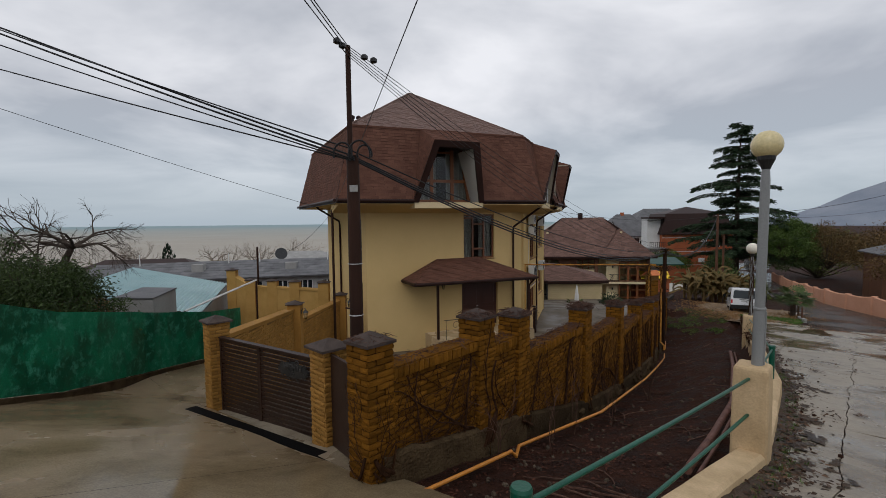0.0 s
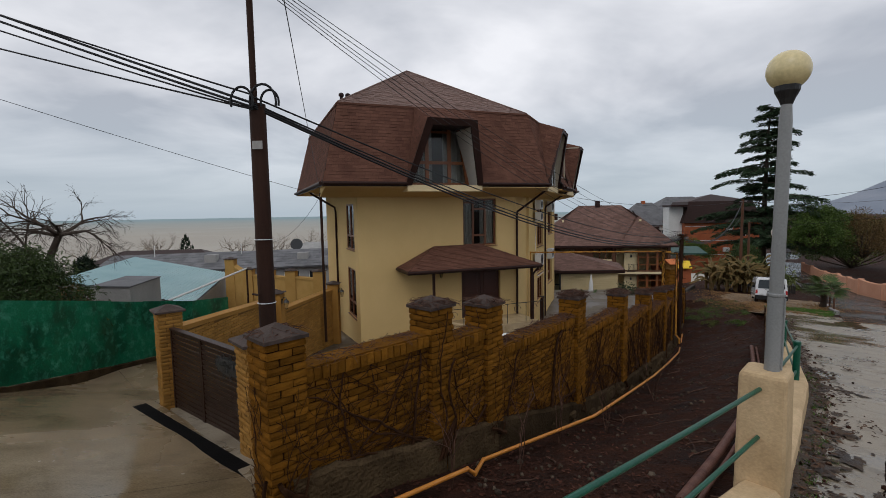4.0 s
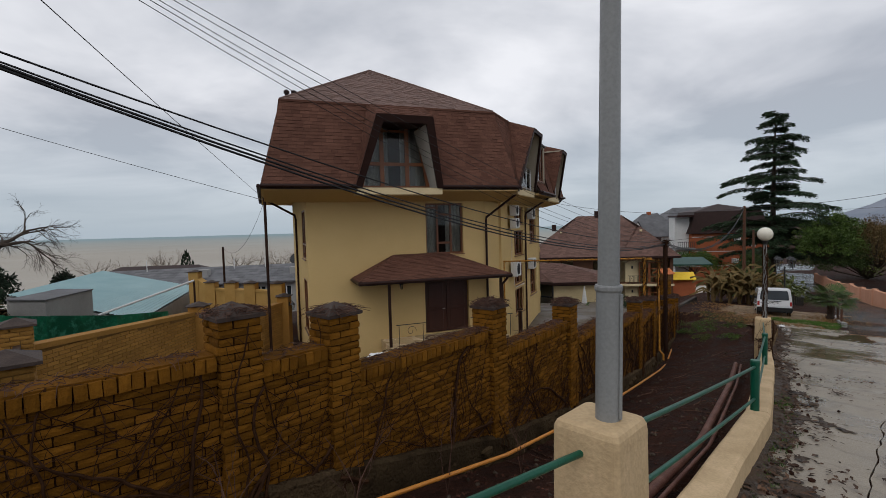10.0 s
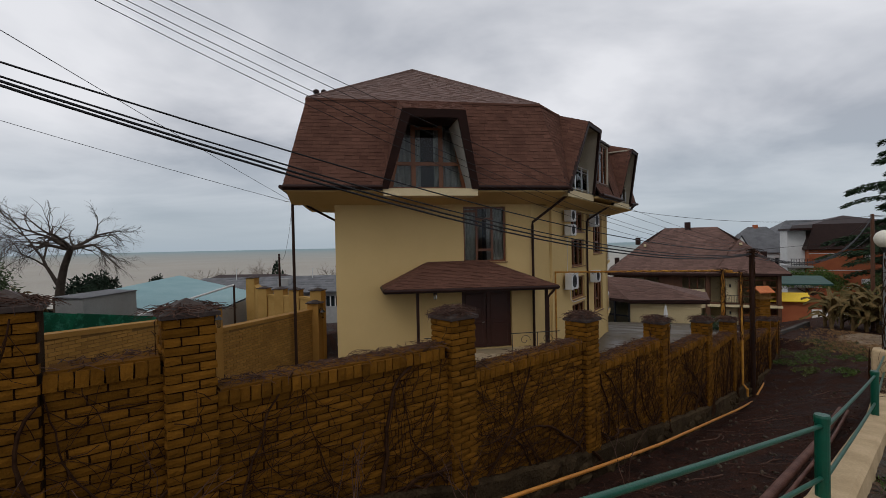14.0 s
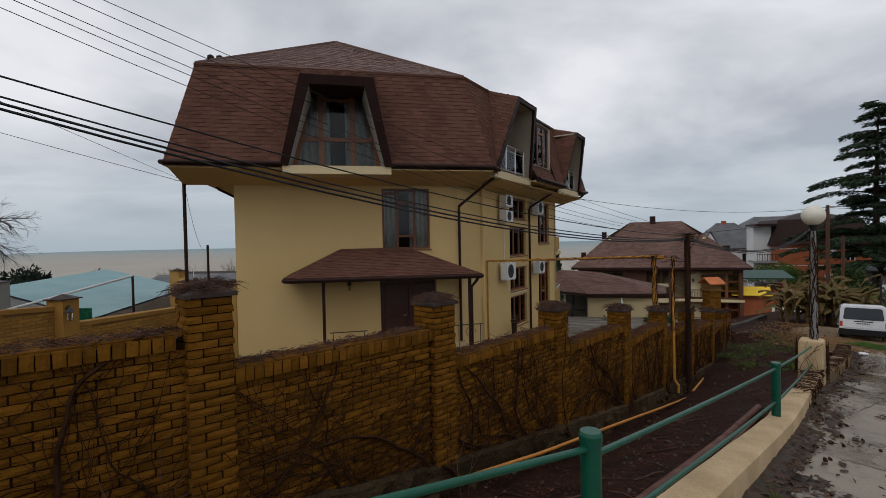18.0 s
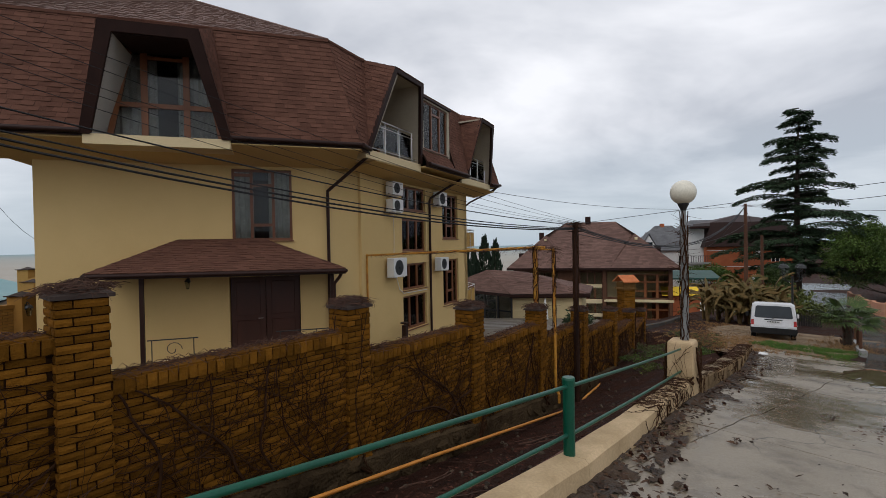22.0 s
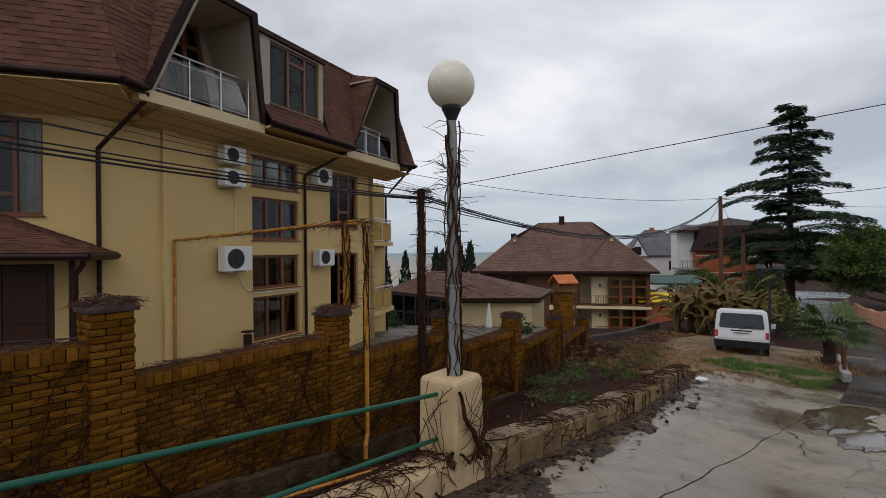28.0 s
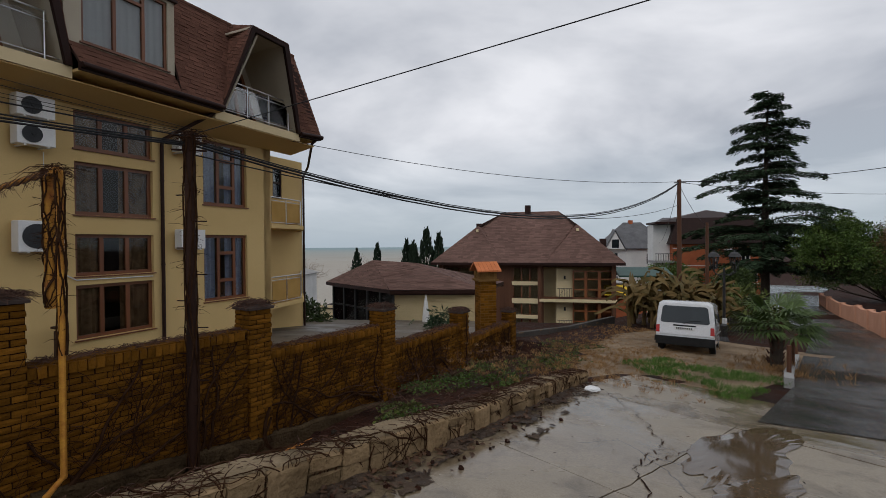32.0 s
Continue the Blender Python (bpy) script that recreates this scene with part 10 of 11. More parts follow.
def kerb_top(k, f):
    return kerb_point(k, f) + Vector((0, 0, lerp(KERB_H[k], KERB_H[k + 1], f)))


# facing stones of the old kerb
M_KERB_STONE = surface("rough_cream_stone", (0.14, 0.092, 0.047), (0.29, 0.20, 0.11), 3.0, 0.9, 0.9, 28, vary=0.28, dark=(0.11, 0.08, 0.045), dist=0.03, spec=0.1)
rk = random.Random(55)
for k in (5, 6):
    a, b = KERB[k], KERB[k + 1]
    d = Vector((b[0] - a[0], b[1] - a[1], 0))
    ln = d.length
    d.normalize()
    s = Vector((d.y, -d.x, 0))
    WM[KERB_OBS[k].name] = Matrix()
    x = 0.22 if k == 5 else 0.0
    while x < ln - 0.1:
        w = rk.uniform(0.24, 0.46)
        f = min((x + w / 2) / ln, 1.0)
        p, kh = kerb_point(k, f), lerp(KERB_H[k], KERB_H[k + 1], f)
        cut_h = kh * rk.uniform(0.45, 0.62) if rk.random() < 0.5 else kh
        for z0, z1 in ((-0.06, cut_h), (cut_h, kh)):
            if z1 - z0 < 0.05:
                continue
            bm = bmn()
            slope = math.degrees(math.atan2(road_z(b[0], b[1]) - road_z(a[0], a[1]), ln))
            m = Matrix.Translation(p + s * (0.193 + rk.uniform(-0.006, 0.012))) @ pose(0, 0, 0, 0, 0, math.degrees(math.atan2(d.y, d.x))) @ pose(0, 0, 0, rk.uniform(-3, 3), -slope + rk.uniform(-2, 2), rk.uniform(-3, 3))
            box(bm, 0, 0, z0 + 0.004, w - 0.014, 0.07, z1 - z0 - 0.01, 0, 0.016, m)
            for v in bm.verts:
                v.co += Vector((rk.uniform(-1, 1), rk.uniform(-1, 1), rk.uniform(-1, 1))) * 0.010
            part("stone", bm, M_KERB_STONE, KERB_OBS[k])
        x += w

# creeper over the kerb, the second pedestal and its lamp post
for k in range(4, len(KERB) - 1):
    a, b = KERB[k], KERB[k + 1]
    d = Vector((b[0] - a[0], b[1] - a[1], 0))
    ln = d.length
    d.normalize()
    s = Vector((d.y, -d.x, 0))
    mid = kerb_point(k, 0.5)
    t = thing("dead_creeper", mid.x, mid.y, mid.z, "leafless creeper stems crawling over the kerb wall", "creeper", "creepers on the kerb")
    bm = bmn()
    f0 = 0.45 if k == 4 else 0.0
    wi, wo = (-0.12, 0.215) if k >= 5 else (-0.105, 0.175)

    def on_kerb(x, q):
        """The place x metres along the kerb and q across its outline: up the rear, over the top, down the face."""
        f = min(max(x / ln, 0.0), 1.0)
        kh = lerp(KERB_H[k], KERB_H[k + 1], f) + 0.014
        top = wo - wi
        if q < 0:
            off, z = wi, kh + max(q, -0.3)
        elif q < top:
            off, z = wi + q, kh + 0.004
        else:
            off, z = wo + 0.016, max(kh - (q - top), 0.01)
        return kerb_point(k, f) + s * off + Vector((0, 0, z))
    for _ in range(int(ln * 60 * (1 - f0))):
        pts = wander(rv, rv.uniform(f0 * ln, ln), rv.uniform(-0.25, 0.55), rv.uniform(0, 6.28), rv.randint(8, 18), 0.055, 0.5)
        r0 = rv.uniform(0.0018, 0.0055) if rv.random() < 0.85 else rv.uniform(0.006, 0.010)
        tube(bm, [on_kerb(x, q) for x, q in pts], [r0 * (1 - 0.03 * i) for i in range(len(pts))], 4, cap=False)
    part("stem_growth", bm, M_VINE, t)["kind"] = "stuff"
    bm = bmn()
    twigs(bm, lambda r_: kerb_top(k, r_.uniform(f0, 1)) + s * r_.gauss(0.0, 0.08) + Vector((0, 0, 0.012 + 0.02 * r_.random())), int(ln * 46 * (1 - f0)), rv, 0.13, 0.03)
    part("twig_mat", bm, M_TWIG, t, "matted reddish twigs on the kerb top")["kind"] = "stuff"
t = thing("dead_creeper", PED2[0], PED2[1], road_z(PED2[0], PED2[1]), "leafless creeper wrapped round the pedestal and lamp post", "creeper")
bm = bmn()
an0 = math.radians(58)
for k in range(4):
    f = Vector((math.cos(an0 + k * math.pi / 2), math.sin(an0 + k * math.pi / 2), 0))
    g = Vector((f.y, -f.x, 0))
    o_ = Vector((PED2[0], PED2[1], 0)) - f * 0.24 + g * 0.192
    fm = Matrix(((f.x, -g.x, 0, o_.x), (f.y, -g.y, 0, o_.y), (0, 0, 1, 0), (0, 0, 0, 1)))
    z0 = road_z(PED2[0], PED2[1])
    stems(bm, fm, 0.48, z0 + 0.25, PED2[2] - 0.06, rv, 4, 34)
part("stem_growth", bm, M_VINE, t)["kind"] = "stuff"
bm = bmn()
for k in range(9):
    w, pts = k * 0.7, []
    for i in range(26):
        z = PED2[2] + (2.18 - 0.12 * (k % 4)) * i / 25
        w += rv.uniform(-0.45, 0.5)
        q = 0.060 + 0.014 * rv.random()
        pts.append((PED2[0] + 0.03 + q * math.cos(w), PED2[1] - 0.02 + q * math.sin(w), z))
    tube(bm, pts, rv.uniform(0.005, 0.011), 4, cap=False)
twigs(bm, lambda r_: Vector((PED2[0] + 0.05 * r_.uniform(-1, 1), PED2[1] + 0.05 * r_.uniform(-1, 1), PED2[2] + r_.uniform(0.2, 2.2))), 110, rv, 0.24, 0.5)
part("post_growth", bm, M_VINE, t)["kind"] = "stuff"
for px, py, z0, z1, pr, nt in ((POLE2[0], POLE2[1], -4.4, 0.15, 0.073, 150), (9.69, 20.57, -2.6, -0.5, 0.040, 60), (9.27, 20.85, -2.1, -0.45, 0.063, 90)):
    t = thing("dead_creeper", px, py, z0, "dry creeper wound round a pole and hanging off it", "creeper")
    bm = bmn()
    twigs(bm, lambda r_: Vector((px + pr * r_.uniform(-1, 1), py + pr * r_.uniform(-1, 1), lerp(z0, z1, r_.random() ** 0.6))), nt, rv, 0.17, 0.2)
    twigs(bm, lambda r_: Vector((px + 2 * pr * r_.uniform(-1, 1), py + 2 * pr * r_.uniform(-1, 1), z1 + r_.uniform(-0.12, 0.03))), nt // 2, rv, 0.3, 0.1)
    for k in range(9):
        w, pts = rv.uniform(0, 6.28), []
        turn = rv.choice((-1, 1)) * rv.uniform(0.05, 0.4)
        for i in range(31):
            w += turn + rv.uniform(-0.3, 0.3)
            q = pr + 0.012 * rv.random()
            pts.append((px + q * math.cos(w), py + q * math.sin(w), lerp(z0, z1, i / 30 * rv.uniform(0.97, 1.0))))
        tube(bm, pts, rv.uniform(0.005, 0.011), 4, cap=False)
    part("twig_tangle", bm, M_VINE, t)["kind"] = "stuff"
t = thing("dead_creeper", 7.0, 21.8, -0.6, "dry creeper hanging from the yellow gas pipe", "creeper")
bm = bmn()
q0, q1 = Vector((9.50, 20.75, -0.5)), pb(1.18, 0.14, -0.70)
twigs(bm, lambda r_: q0.lerp(q1, r_.random() ** 1.6) + Vector((0, 0, 0.03 * r_.uniform(-1, 1))), 220, rv, 0.2, -0.5)
for k in range(4):
    tube(bm, [q0.lerp(q1, i / 40) + Vector((0, 0.04 * math.cos(i * 0.7 + k * 1.6), 0.04 * math.sin(i * 0.7 + k * 1.6))) for i in range(34 - 6 * k)], 0.008, 4, cap=False)
part("twig_tangle", bm, M_TWIG, t)["kind"] = "stuff"

# ---- weeds, saplings, pipes and litter in the trench ----
rv = random.Random(33)
for k, (x, y) in enumerate(((0.75, 6.3), (1.6, 6.9), (2.4, 8.4), (3.4, 9.2), (5.2, 11.6))):
    z = ground_z(x, y)
    t = thing("sapling", x, y, z, "thin leafless sapling growing before the wall", "sapling", "bare saplings")
    random.seed(300 + k)
    bm, tips = bmn(), []
    for _ in range(3):
        grow(bm, Vector((x, y, z)), Vector((rv.uniform(-0.3, 0.3), rv.uniform(-0.3, 0.3), 1)).normalized(), 0.008, 0.55, 2, tips, 0.5, 0, 2, 0.7)
    part("stem_growth", bm, M_TWIG, t)["kind"] = "stuff"
for off, r in ((-0.62, 0.055), (-0.5, 0.025)):
    bm = bmn()
    pts = []
    for i in range(25):
        f = i / 24
        k = 2 + min(int(f * 2.6), 2)
        ff = f * 2.6 - (k - 2)
        p = kerb_point(k, min(ff, 1))
        a, b = KERB[k], KERB[k + 1]
        d = Vector((b[0] - a[0], b[1] - a[1], 0)).normalized()
        s = Vector((d.y, -d.x, 0))
        q = p + s * off
        pts.append((q.x, q.y, max(ground_z(q.x, q.y), road_z(q.x, q.y) - 0.36) + 0.04))
    tube(bm, pts, r, 8)
    solo("water_pipe", bm, surface("old_red_pipe", (0.075, 0.028, 0.02), (0.17, 0.08, 0.058), 4.0, 0.6, 0.4, 40), "old reddish pipe lying in the trench beside the kerb", "pipe", smooth=True)

items, dry, moss = [], [], []
rv = random.Random(44)


def flat_leaf(p, rr, size):
    a = rr.uniform(0, 6.28)
    return (p, Vector((math.cos(a), math.sin(a), rr.uniform(-0.1, 0.25))), Vector((rr.uniform(-0.4, 0.4), rr.uniform(-0.4, 0.4), 1)), size * rr.uniform(0.5, 1.3), size * rr.uniform(0.25, 0.6))


# wet leaf litter along the kerb and in drifts on the slabs
for _ in range(2200):
    s = rv.uniform(2.5, 29.0)
    d0 = piece(sorted(KD), s) + 0.22
    w = abs(rv.gauss(0, 0.17)) * (0.6 + 0.9 * (0.5 + 0.5 * noise.noise((s * 0.5, 1.0, 2.0))))
    items.append(flat_leaf(sd(s, d0 + w, 0.012 + 0.03 * rv.random()), rv, 0.085))
cl = [(rv.uniform(4, 22), rv.uniform(-1.6, 3.8), rv.uniform(0.1, 0.45)) for _ in range(70)]
for s0, d0, r0 in cl:
    if d0 < piece(sorted(KD), s0) + 0.4:
        continue
    for _ in range(int(70 * r0) + 6):
        items.append(flat_leaf(sd(s0 + rv.gauss(0, r0 * 0.9), d0 + rv.gauss(0, r0 * 0.35), 0.012 + 0.02 * rv.random()), rv, 0.075))
for _ in range(350):
    s = rv.uniform(1, 29)
    items.append(flat_leaf(sd(s, rv.uniform(piece(sorted(KD), s) + 0.4, 5), 0.014), rv, 0.05))
t = thing("leaf_litter", *sd(15, -1), "wet dark fallen leaves drifted along the kerb", "fallen leaves", kind="stuff")
leaves("leaves", items, M_LITTER, t)
# wet mud and rotted leaves washed along the kerb foot, broken into flakes
M_MUD = surface("wet_black_mud", (0.024, 0.015, 0.010), (0.085, 0.056, 0.036), 4.0, 0.45, 1.0, 34, rough2=0.85, dist=0.03, spec=0.25)
bm = bmn()
cell, vs = 0.032, {}
for i in range(int((29.0 - 2.0) / cell)):
    for j in range(44):
        s, w = 2.0 + i * cell, j * cell
        reach = 0.42 + 0.40 * noise.noise((s * 0.35, 1.0, 3.0)) + (0.2 if 4.0 < s < 15.0 else (0.15 if s > 21 else 0.1))
        grain = noise.noise((s * 1.7, w * 4.2, 1.0)) + 0.6 * noise.noise((s * 5.0, w * 9.0, 5.0)) + 0.35 * noise.noise((s * 12.0, w * 15.0, 9.0))
        if 0.30 - 0.8 * w / reach + 0.9 * grain < 0:
            continue
        q = []
        for a, b in ((0, 0), (1, 0), (1, 1), (0, 1)):
            if (i + a, j + b) not in vs:
                sa, wa = 2.0 + (i + a) * cell, (j + b) * cell
                hz = 0.018 + 0.020 * noise.noise((sa * 6.0, wa * 7.0, 2.0)) + 0.03 * max(0.0, 1 - wa / 0.18)
                jit = 0.02 * noise.noise((sa * 21.0, wa * 21.0, 6.0))
                vs[i + a, j + b] = bm.verts.new(sd(sa + jit, piece(sorted(KD), sa) + 0.17 + wa + jit, max(hz, 0.008)))
            q.append(vs[i + a, j + b])
        bm.faces.new(q)
bmesh.ops.recalc_face_normals(bm, faces=bm.faces[:])
for v in bm.verts:
    if len(v.link_faces) < 4:
        v.co.z -= 0.008
solo("mud_drift", bm, M_MUD, "wet dark mud and rotted leaves washed along the kerb", "mud", "stuff", smooth=True)
# litter in the trench
items = []
for _ in range(6500):
    k = rv.uniform(0, 8.99)
    i = int(k)
    a, b = PILLARS[i], PILLARS[i + 1]
    x, y = lerp(a[0], b[0], k - i), lerp(a[1], b[1], k - i)
    d = Vector((b[0] - a[0], b[1] - a[1], 0)).normalized()
    n = Vector((d.y, -d.x, 0))
    q = Vector((x, y, 0)) + n * rv.uniform(0.2, 3.0)
    if along(KERB, q.x, q.y)[0] > -0.25:
        continue
    q.z = ground_z(q.x, q.y) + 0.01
    items.append(flat_leaf(q, rv, 0.07))
t = thing("leaf_litter", 4, 9, -2.2, "brown fallen leaves on the wet earth of the trench", "fallen leaves", kind="stuff")
leaves("leaves", items, M_LITTER_RED, t)
items = []
# clods and crumbs of mud
for n_, lo, hi, nm in ((260, 3, 29, "mud_clods"),):
    t = thing(nm, *sd(20, -2.5), "small clods of mud and gravel beside the kerb", "mud", kind="stuff")
    bm = bmn()
    for _ in range(n_):
        s = rv.uniform(lo, hi)
        p = sd(s, piece(sorted(KD), s) + 0.2 + abs(rv.gauss(0, 0.22)), 0.01)
        bmesh.ops.create_icosphere(bm, subdivisions=1, radius=rv.uniform(0.012, 0.045), matrix=Matrix.Translation(p) @ pose(0, 0, 0, rv.uniform(0, 90), rv.uniform(0, 90), 0) @ Matrix.Diagonal((1, 0.7, 0.55, 1)))
    part("clods", bm, M_DIRT, t)

# grass tufts by the kerb, lawn patches and straw at the pull-in
def tufts(name, label, mat, places, size, per, rr):
    it = []
    for p in places:
        for _ in range(per):
            a = rr.uniform(0, 6.28)
            l2 = size * rr.uniform(0.5, 1.3)
            it.append((p + Vector((rr.gauss(0, size * 0.4), rr.gauss(0, size * 0.4), -0.01)), Vector((math.cos(a) * 0.6, math.sin(a) * 0.6, 1)), rnd(), l2, max(0.006, l2 * 0.09)))
    t = thing(name, places[0].x, places[0].y, places[0].z, label, "grass", kind="stuff")
    leaves("blades", it, mat, t)


pl_ = []
for _ in range(150):
    s = rv.uniform(3.0, 13.5)
    pl_.append(sd(s, piece(sorted(KD), s) + 0.22 + abs(rv.gauss(0, 0.1)), 0.0))
tufts("grass_tufts", "short green grass tufts along the kerb foot", M_GRASS, pl_, 0.07, 12, rv)
pl_ = []
while len(pl_) < 420:
    s, d = rv.uniform(30.2, 34.4), rv.uniform(-5.4, -2.4)
    if noise.noise((s * 0.8, d * 0.9, 11.0)) > -0.05:
        pl_.append(sd(s, d, 0.05))
tufts("lawn_patch", "patches of bright green grass at the gravel edge", M_GRASS, pl_, 0.11, 16, rv)
pl_ = []
while len(pl_) < 1300:
    s = rv.uniform(27.5, 43)
    d = -4.9 - 0.36 * max(0, s - 29) + rv.gauss(0, 1.15)
    if s < 29.2 and d > -4.9:
        continue
    pl_.append(Vector((sd(s, d).x, sd(s, d).y, max(ground_z(sd(s, d).x, sd(s, d).y), sd(s, d).z) + 0.02)))
tufts("dry_grass", "matted straw-coloured dry grass on the verge", M_STRAW, pl_, 0.085, 18, rv)
pl_ = [Vector((21.9 + rv.gauss(0, 0.6), 29.0 + rv.gauss(0, 0.9), road_z(21.9, 29.0) + 0.1)) for _ in range(160)]
tufts("dry_grass", "dry grass round the palm trunk", M_STRAW, pl_, 0.14, 12, rv)

# ivy and brambles at the far end of the trench
for k, (x, y, rx, rz_) in enumerate(((12.9, 23.8, 0.6, 0.35), (13.7, 25.2, 0.8, 0.45), (14.6, 26.8, 1.0, 0.55), (15.4, 28.4, 0.9, 0.45), (16.4, 29.6, 0.9, 0.4), (13.0, 25.6, 0.6, 0.5), (16.9, 31.6, 1.0, 0.35), (13.4, 22.6, 0.6, 0.4), (14.7, 24.6, 0.7, 0.4), (15.6, 26.2, 0.8, 0.4), (16.2, 27.4, 0.8, 0.35), (17.4, 30.2, 0.8, 0.3), (14.2, 28.3, 0.8, 0.6))):
    shrub("bramble", (x, y, ground_z(x, y) + rz_ * 0.14), (rx * 0.8, rx * 0.8, rz_ * 0.36), 18, 24, 0.07, M_LEAF if k % 3 else M_LEAF_Y, "tangled green ivy and brambles in the trench", "bramble", 400 + k, 0.6, 0.0, False, 0.3)
    bm = bmn()
    twigs(bm, lambda r_: Vector((x + r_.gauss(0, rx * 0.6), y + r_.gauss(0, rx * 0.6), ground_z(x, y) + r_.uniform(0.0, 0.5))), 50, rv, 0.45, 0.9)
    solo("dry_stalks", bm, M_TWIG, "dry brown stalks among the brambles", "stalks", "stuff")
# a crushed piece of plastic and scraps on the road
bm = bmn()
p = sd(28.4, -4.05, 0.04)
bmesh.ops.create_icosphere(bm, subdivisions=2, radius=0.11, matrix=Matrix.Translation(p) @ Matrix.Diagonal((1.2, 0.8, 0.45, 1)))
for v in bm.verts:
    v.co += Vector((rv.uniform(-1, 1), rv.uniform(-1, 1), rv.uniform(-0.6, 0.6))) * 0.02
solo("plastic_bag", bm, M_WHITE, "crumpled white and blue plastic bag on the road edge", "litter")

# pale roofing sheets lying in the yard before the porch
t = thing("roofing_sheets", 1.5, 9.1, -2.3, "pale corrugated roofing sheets stacked in the yard", "sheets")
for k in range(2):
    bm = bmn()
    c0 = Vector((1.2 + 0.05 * k, 8.9 + 0.06 * k, -0.95 + 0.03 * k))
    rows = [[bm.verts.new(c0 + Vector((i * 0.035, j * 0.22 + i * 0.012, 0.008 * (i % 2) + 0.02 * j))) for j in range(3)] for i in range(15)]
    for r0, r1 in zip(rows, rows[1:]):
        for j in range(2):
            bm.faces.new((r0[j], r1[j], r1[j + 1], r0[j + 1]))
    part("sheet", bm, M_WHITEWALL, t)
bm = bmn()
box(bm, 1.46, 9.18, -2.5, 0.42, 0.42, 1.535)
part("stack_block", bm, M_GREYWALL, t)

# roots, fallen sticks and stones on the earth of the trench
rv = random.Random(71)
bm = bmn()
stones = bmn()


def trench_point(r_):
    k = r_.uniform(0, 8.99)
    i = int(k)
    a, b = PILLARS[i], PILLARS[i + 1]
    d = Vector((b[0] - a[0], b[1] - a[1], 0)).normalized()
    q = Vector((lerp(a[0], b[0], k - i), lerp(a[1], b[1], k - i), 0)) + Vector((d.y, -d.x, 0)) * r_.uniform(0.3, 3.1)
    q.z = ground_z(q.x, q.y)
    return q


for _ in range(70):
    q = trench_point(rv)
    if along(KERB, q.x, q.y)[0] > -0.3:
        continue
    w, pts = rv.uniform(0, 6.28), []
    for i in range(rv.randint(4, 9)):
        pts.append((q.x, q.y, ground_z(q.x, q.y) + 0.012 + 0.02 * rv.random()))
        w += rv.uniform(-0.4, 0.4)
        q = q + Vector((math.cos(w), math.sin(w), 0)) * 0.13
        if along(KERB, q.x, q.y)[0] > -0.2 or along([(p[0], p[1]) for p in PILLARS], q.x, q.y)[0] < 0.2:
            break
    if len(pts) > 2:
        tube(bm, pts, rv.uniform(0.004, 0.014), 4, cap=False)
solo("fallen_sticks", bm, M_TWIG, "dry sticks and roots lying on the trench earth", "sticks", "stuff")
for _ in range(420):
    q = trench_point(rv)
    if along(KERB, q.x, q.y)[0] > -0.3:
        continue
    bmesh.ops.create_icosphere(stones, subdivisions=1, radius=rv.uniform(0.02, 0.085) * rv.uniform(0.5, 1), matrix=Matrix.Translation(q) @ pose(0, 0, 0, rv.uniform(0, 90), rv.uniform(0, 90), rv.uniform(0, 90)) @ Matrix.Diagonal((1, 0.75, 0.55, 1)))
solo("stones", stones, surface("muddy_stone", (0.035, 0.024, 0.016), (0.10, 0.075, 0.052), 6.0, 0.8, 0.6, 50, vary=0.4, island=True), "muddy stones and clods on the trench earth", "stones", "stuff")

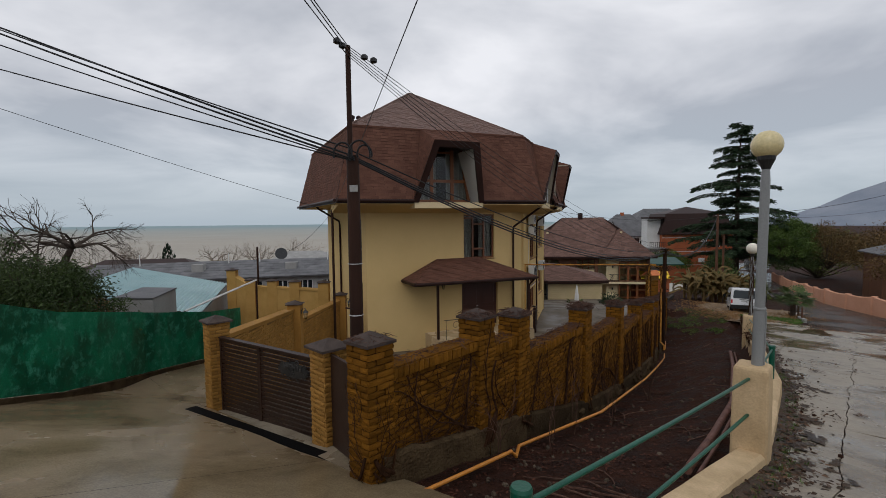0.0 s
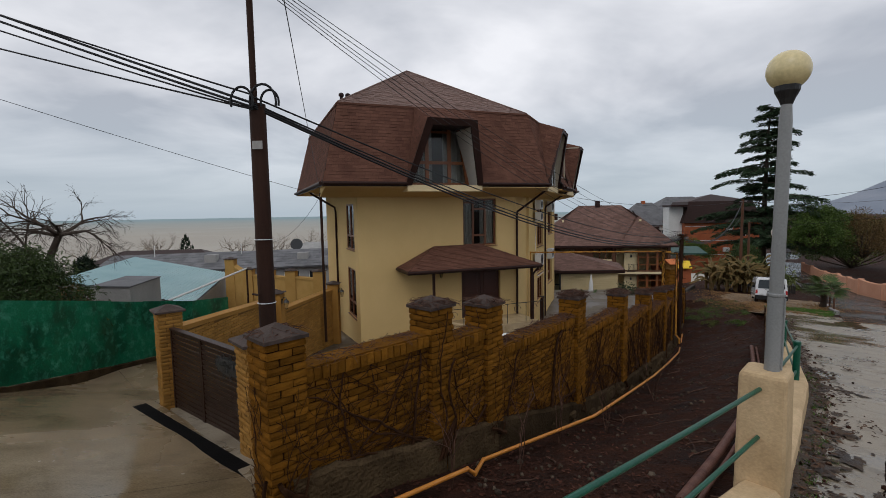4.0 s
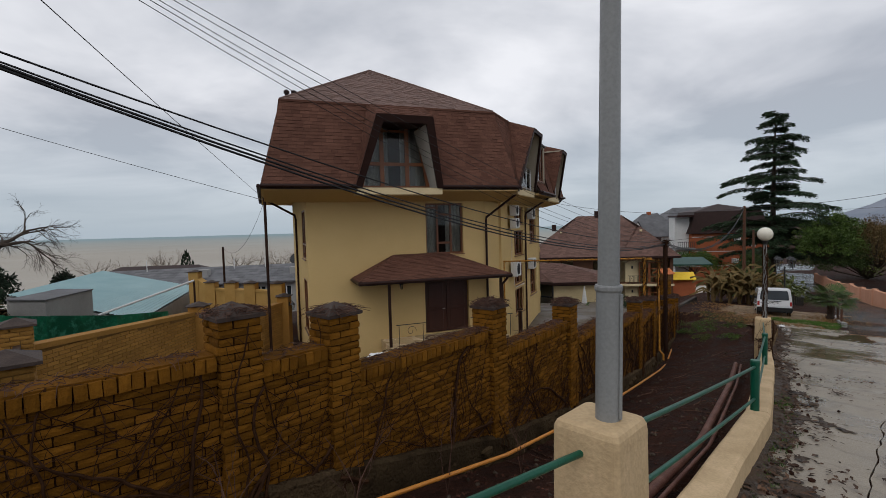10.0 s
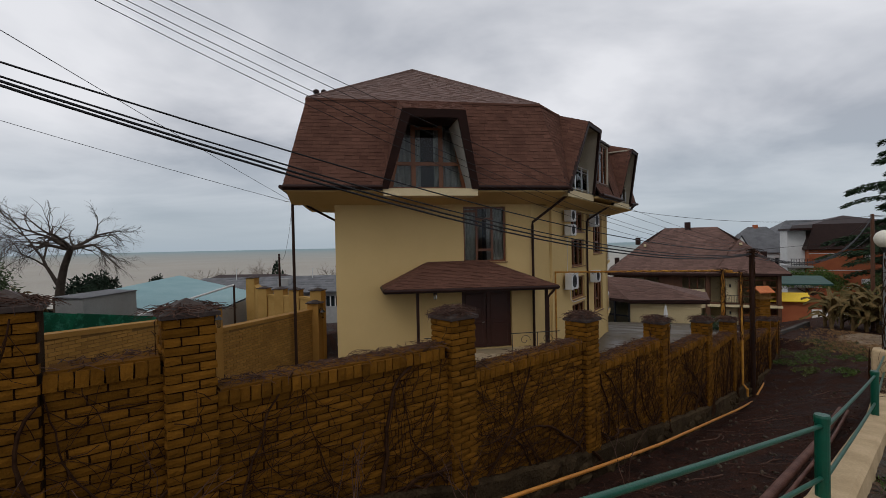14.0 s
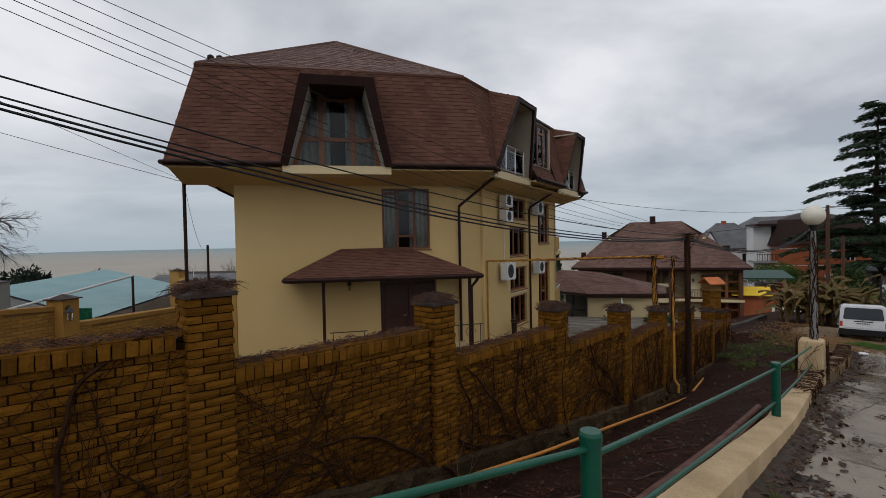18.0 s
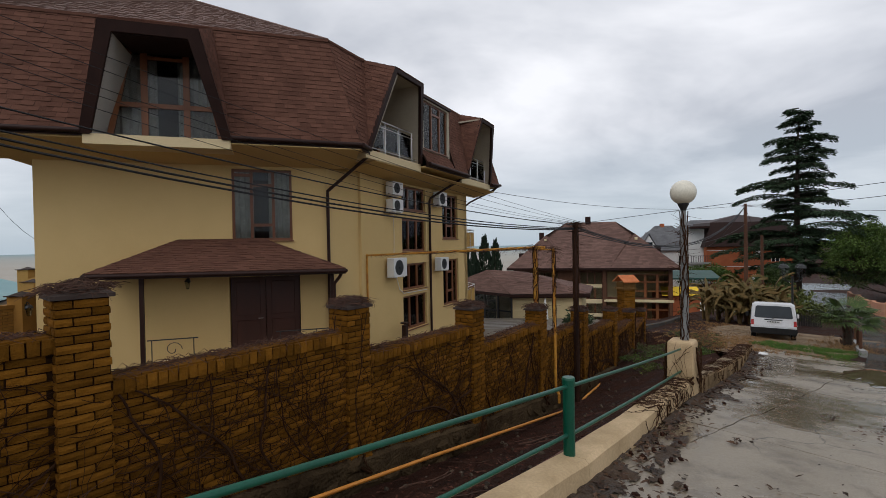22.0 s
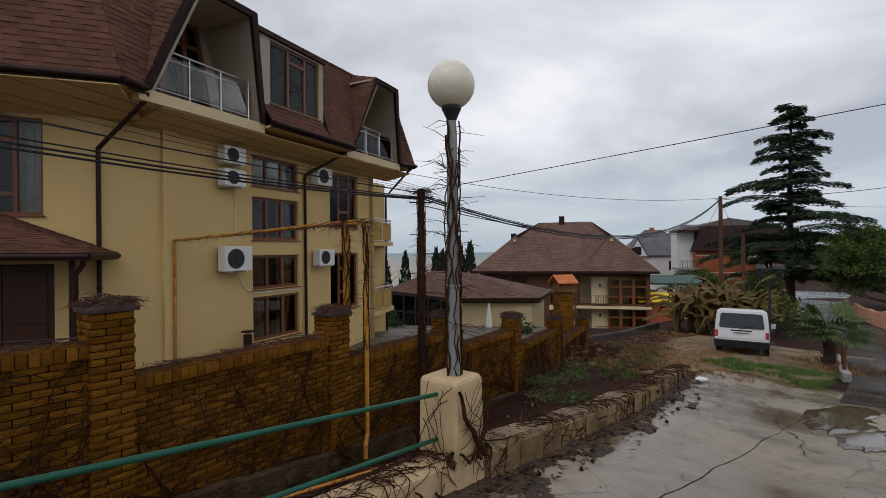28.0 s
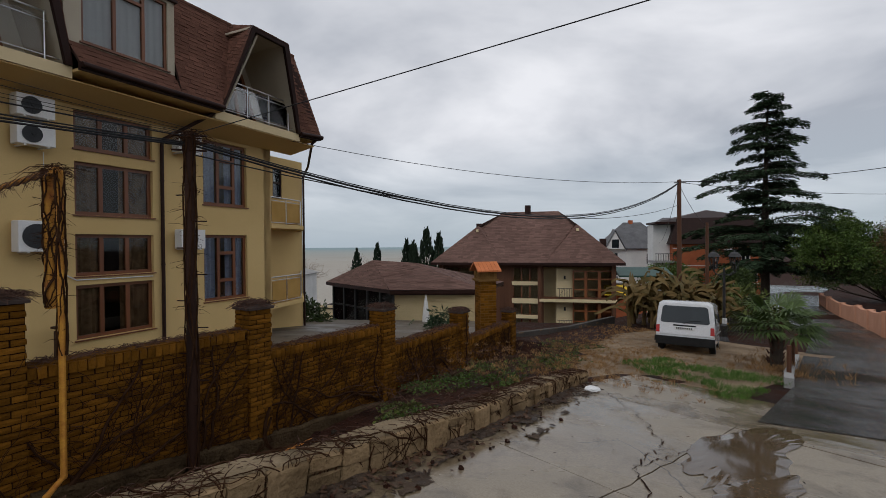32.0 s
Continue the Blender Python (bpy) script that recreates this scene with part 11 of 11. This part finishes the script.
# ---- puddle and cracks in the last concrete slab ----
rv = random.Random(77)
M_PUDDLE = surface("muddy_puddle", (0.085, 0.056, 0.032), (0.125, 0.086, 0.052), 1.2, 0.05, 0.0, 30)
for s_, d_, ls, ld, seed in ((27.4, -1.55, 1.55, 0.42, 1.0), (26.2, -1.15, 0.75, 0.30, 4.0)):
    bm = bmn()
    ring = []
    for i in range(72):
        a = i * math.pi / 36
        f = 1 + 0.45 * noise.noise((math.cos(a) * 1.3 + seed, math.sin(a) * 1.3, 0.0)) + 0.22 * noise.noise((math.cos(a) * 5 + seed, math.sin(a) * 5, 2.0))
        ring.append((s_ + ls * f * math.cos(a), d_ + ld * f * math.sin(a)))
    mid = bm.verts.new(sd(s_, d_, 0.012))
    loops = [[bm.verts.new(sd(lerp(s_, a, f), lerp(d_, b, f), 0.012 - (0.008 if f == 1.0 else 0.0))) for a, b in ring] for f in (0.35, 0.7, 1.0)]
    for i in range(72):
        j = (i + 1) % 72
        bm.faces.new((mid, loops[0][i], loops[0][j]))
        for lo, hi in zip(loops, loops[1:]):
            bm.faces.new((lo[i], hi[i], hi[j], lo[j]))
    bmesh.ops.recalc_face_normals(bm, faces=bm.faces[:])
    solo("puddle", bm, M_PUDDLE, "shallow brown puddle lying on the wet concrete road", "puddle", "structure")
for line in (((28.6, -3.9), (27.9, -3.1), (26.8, -2.2), (25.8, -2.1), (25.4, -1.7), (24.4, -1.5)), ((25.8, -2.1), (27.0, -1.95), (28.6, -1.85)), ((28.5, -4.6), (28.1, -4.2), (28.6, -3.9), (29.0, -3.2))):
    bm = bmn()
    pts = []
    for (a, b), (c, d) in zip(line, line[1:]):
        n = max(3, int(math.hypot(c - a, d - b) / 0.07))
        pts += [(lerp(a, c, i / n) + rv.uniform(-0.045, 0.045), lerp(b, d, i / n) + rv.uniform(-0.045, 0.045)) for i in range(n)]
    rows = []
    for i, (a, b) in enumerate(pts):
        w = 0.002 + 0.008 * rv.random() ** 2
        rows.append((bm.verts.new(sd(a - 0.4 * w, b - w, 0.006)), bm.verts.new(sd(a + 0.4 * w, b + w, 0.006))))
    for r0, r1 in zip(rows, rows[1:]):
        bm.faces.new((r0[0], r1[0], r1[1], r0[1]))
    solo("road_crack", bm, M_DIRT, "jagged dark crack in the concrete road", "crack", "structure")
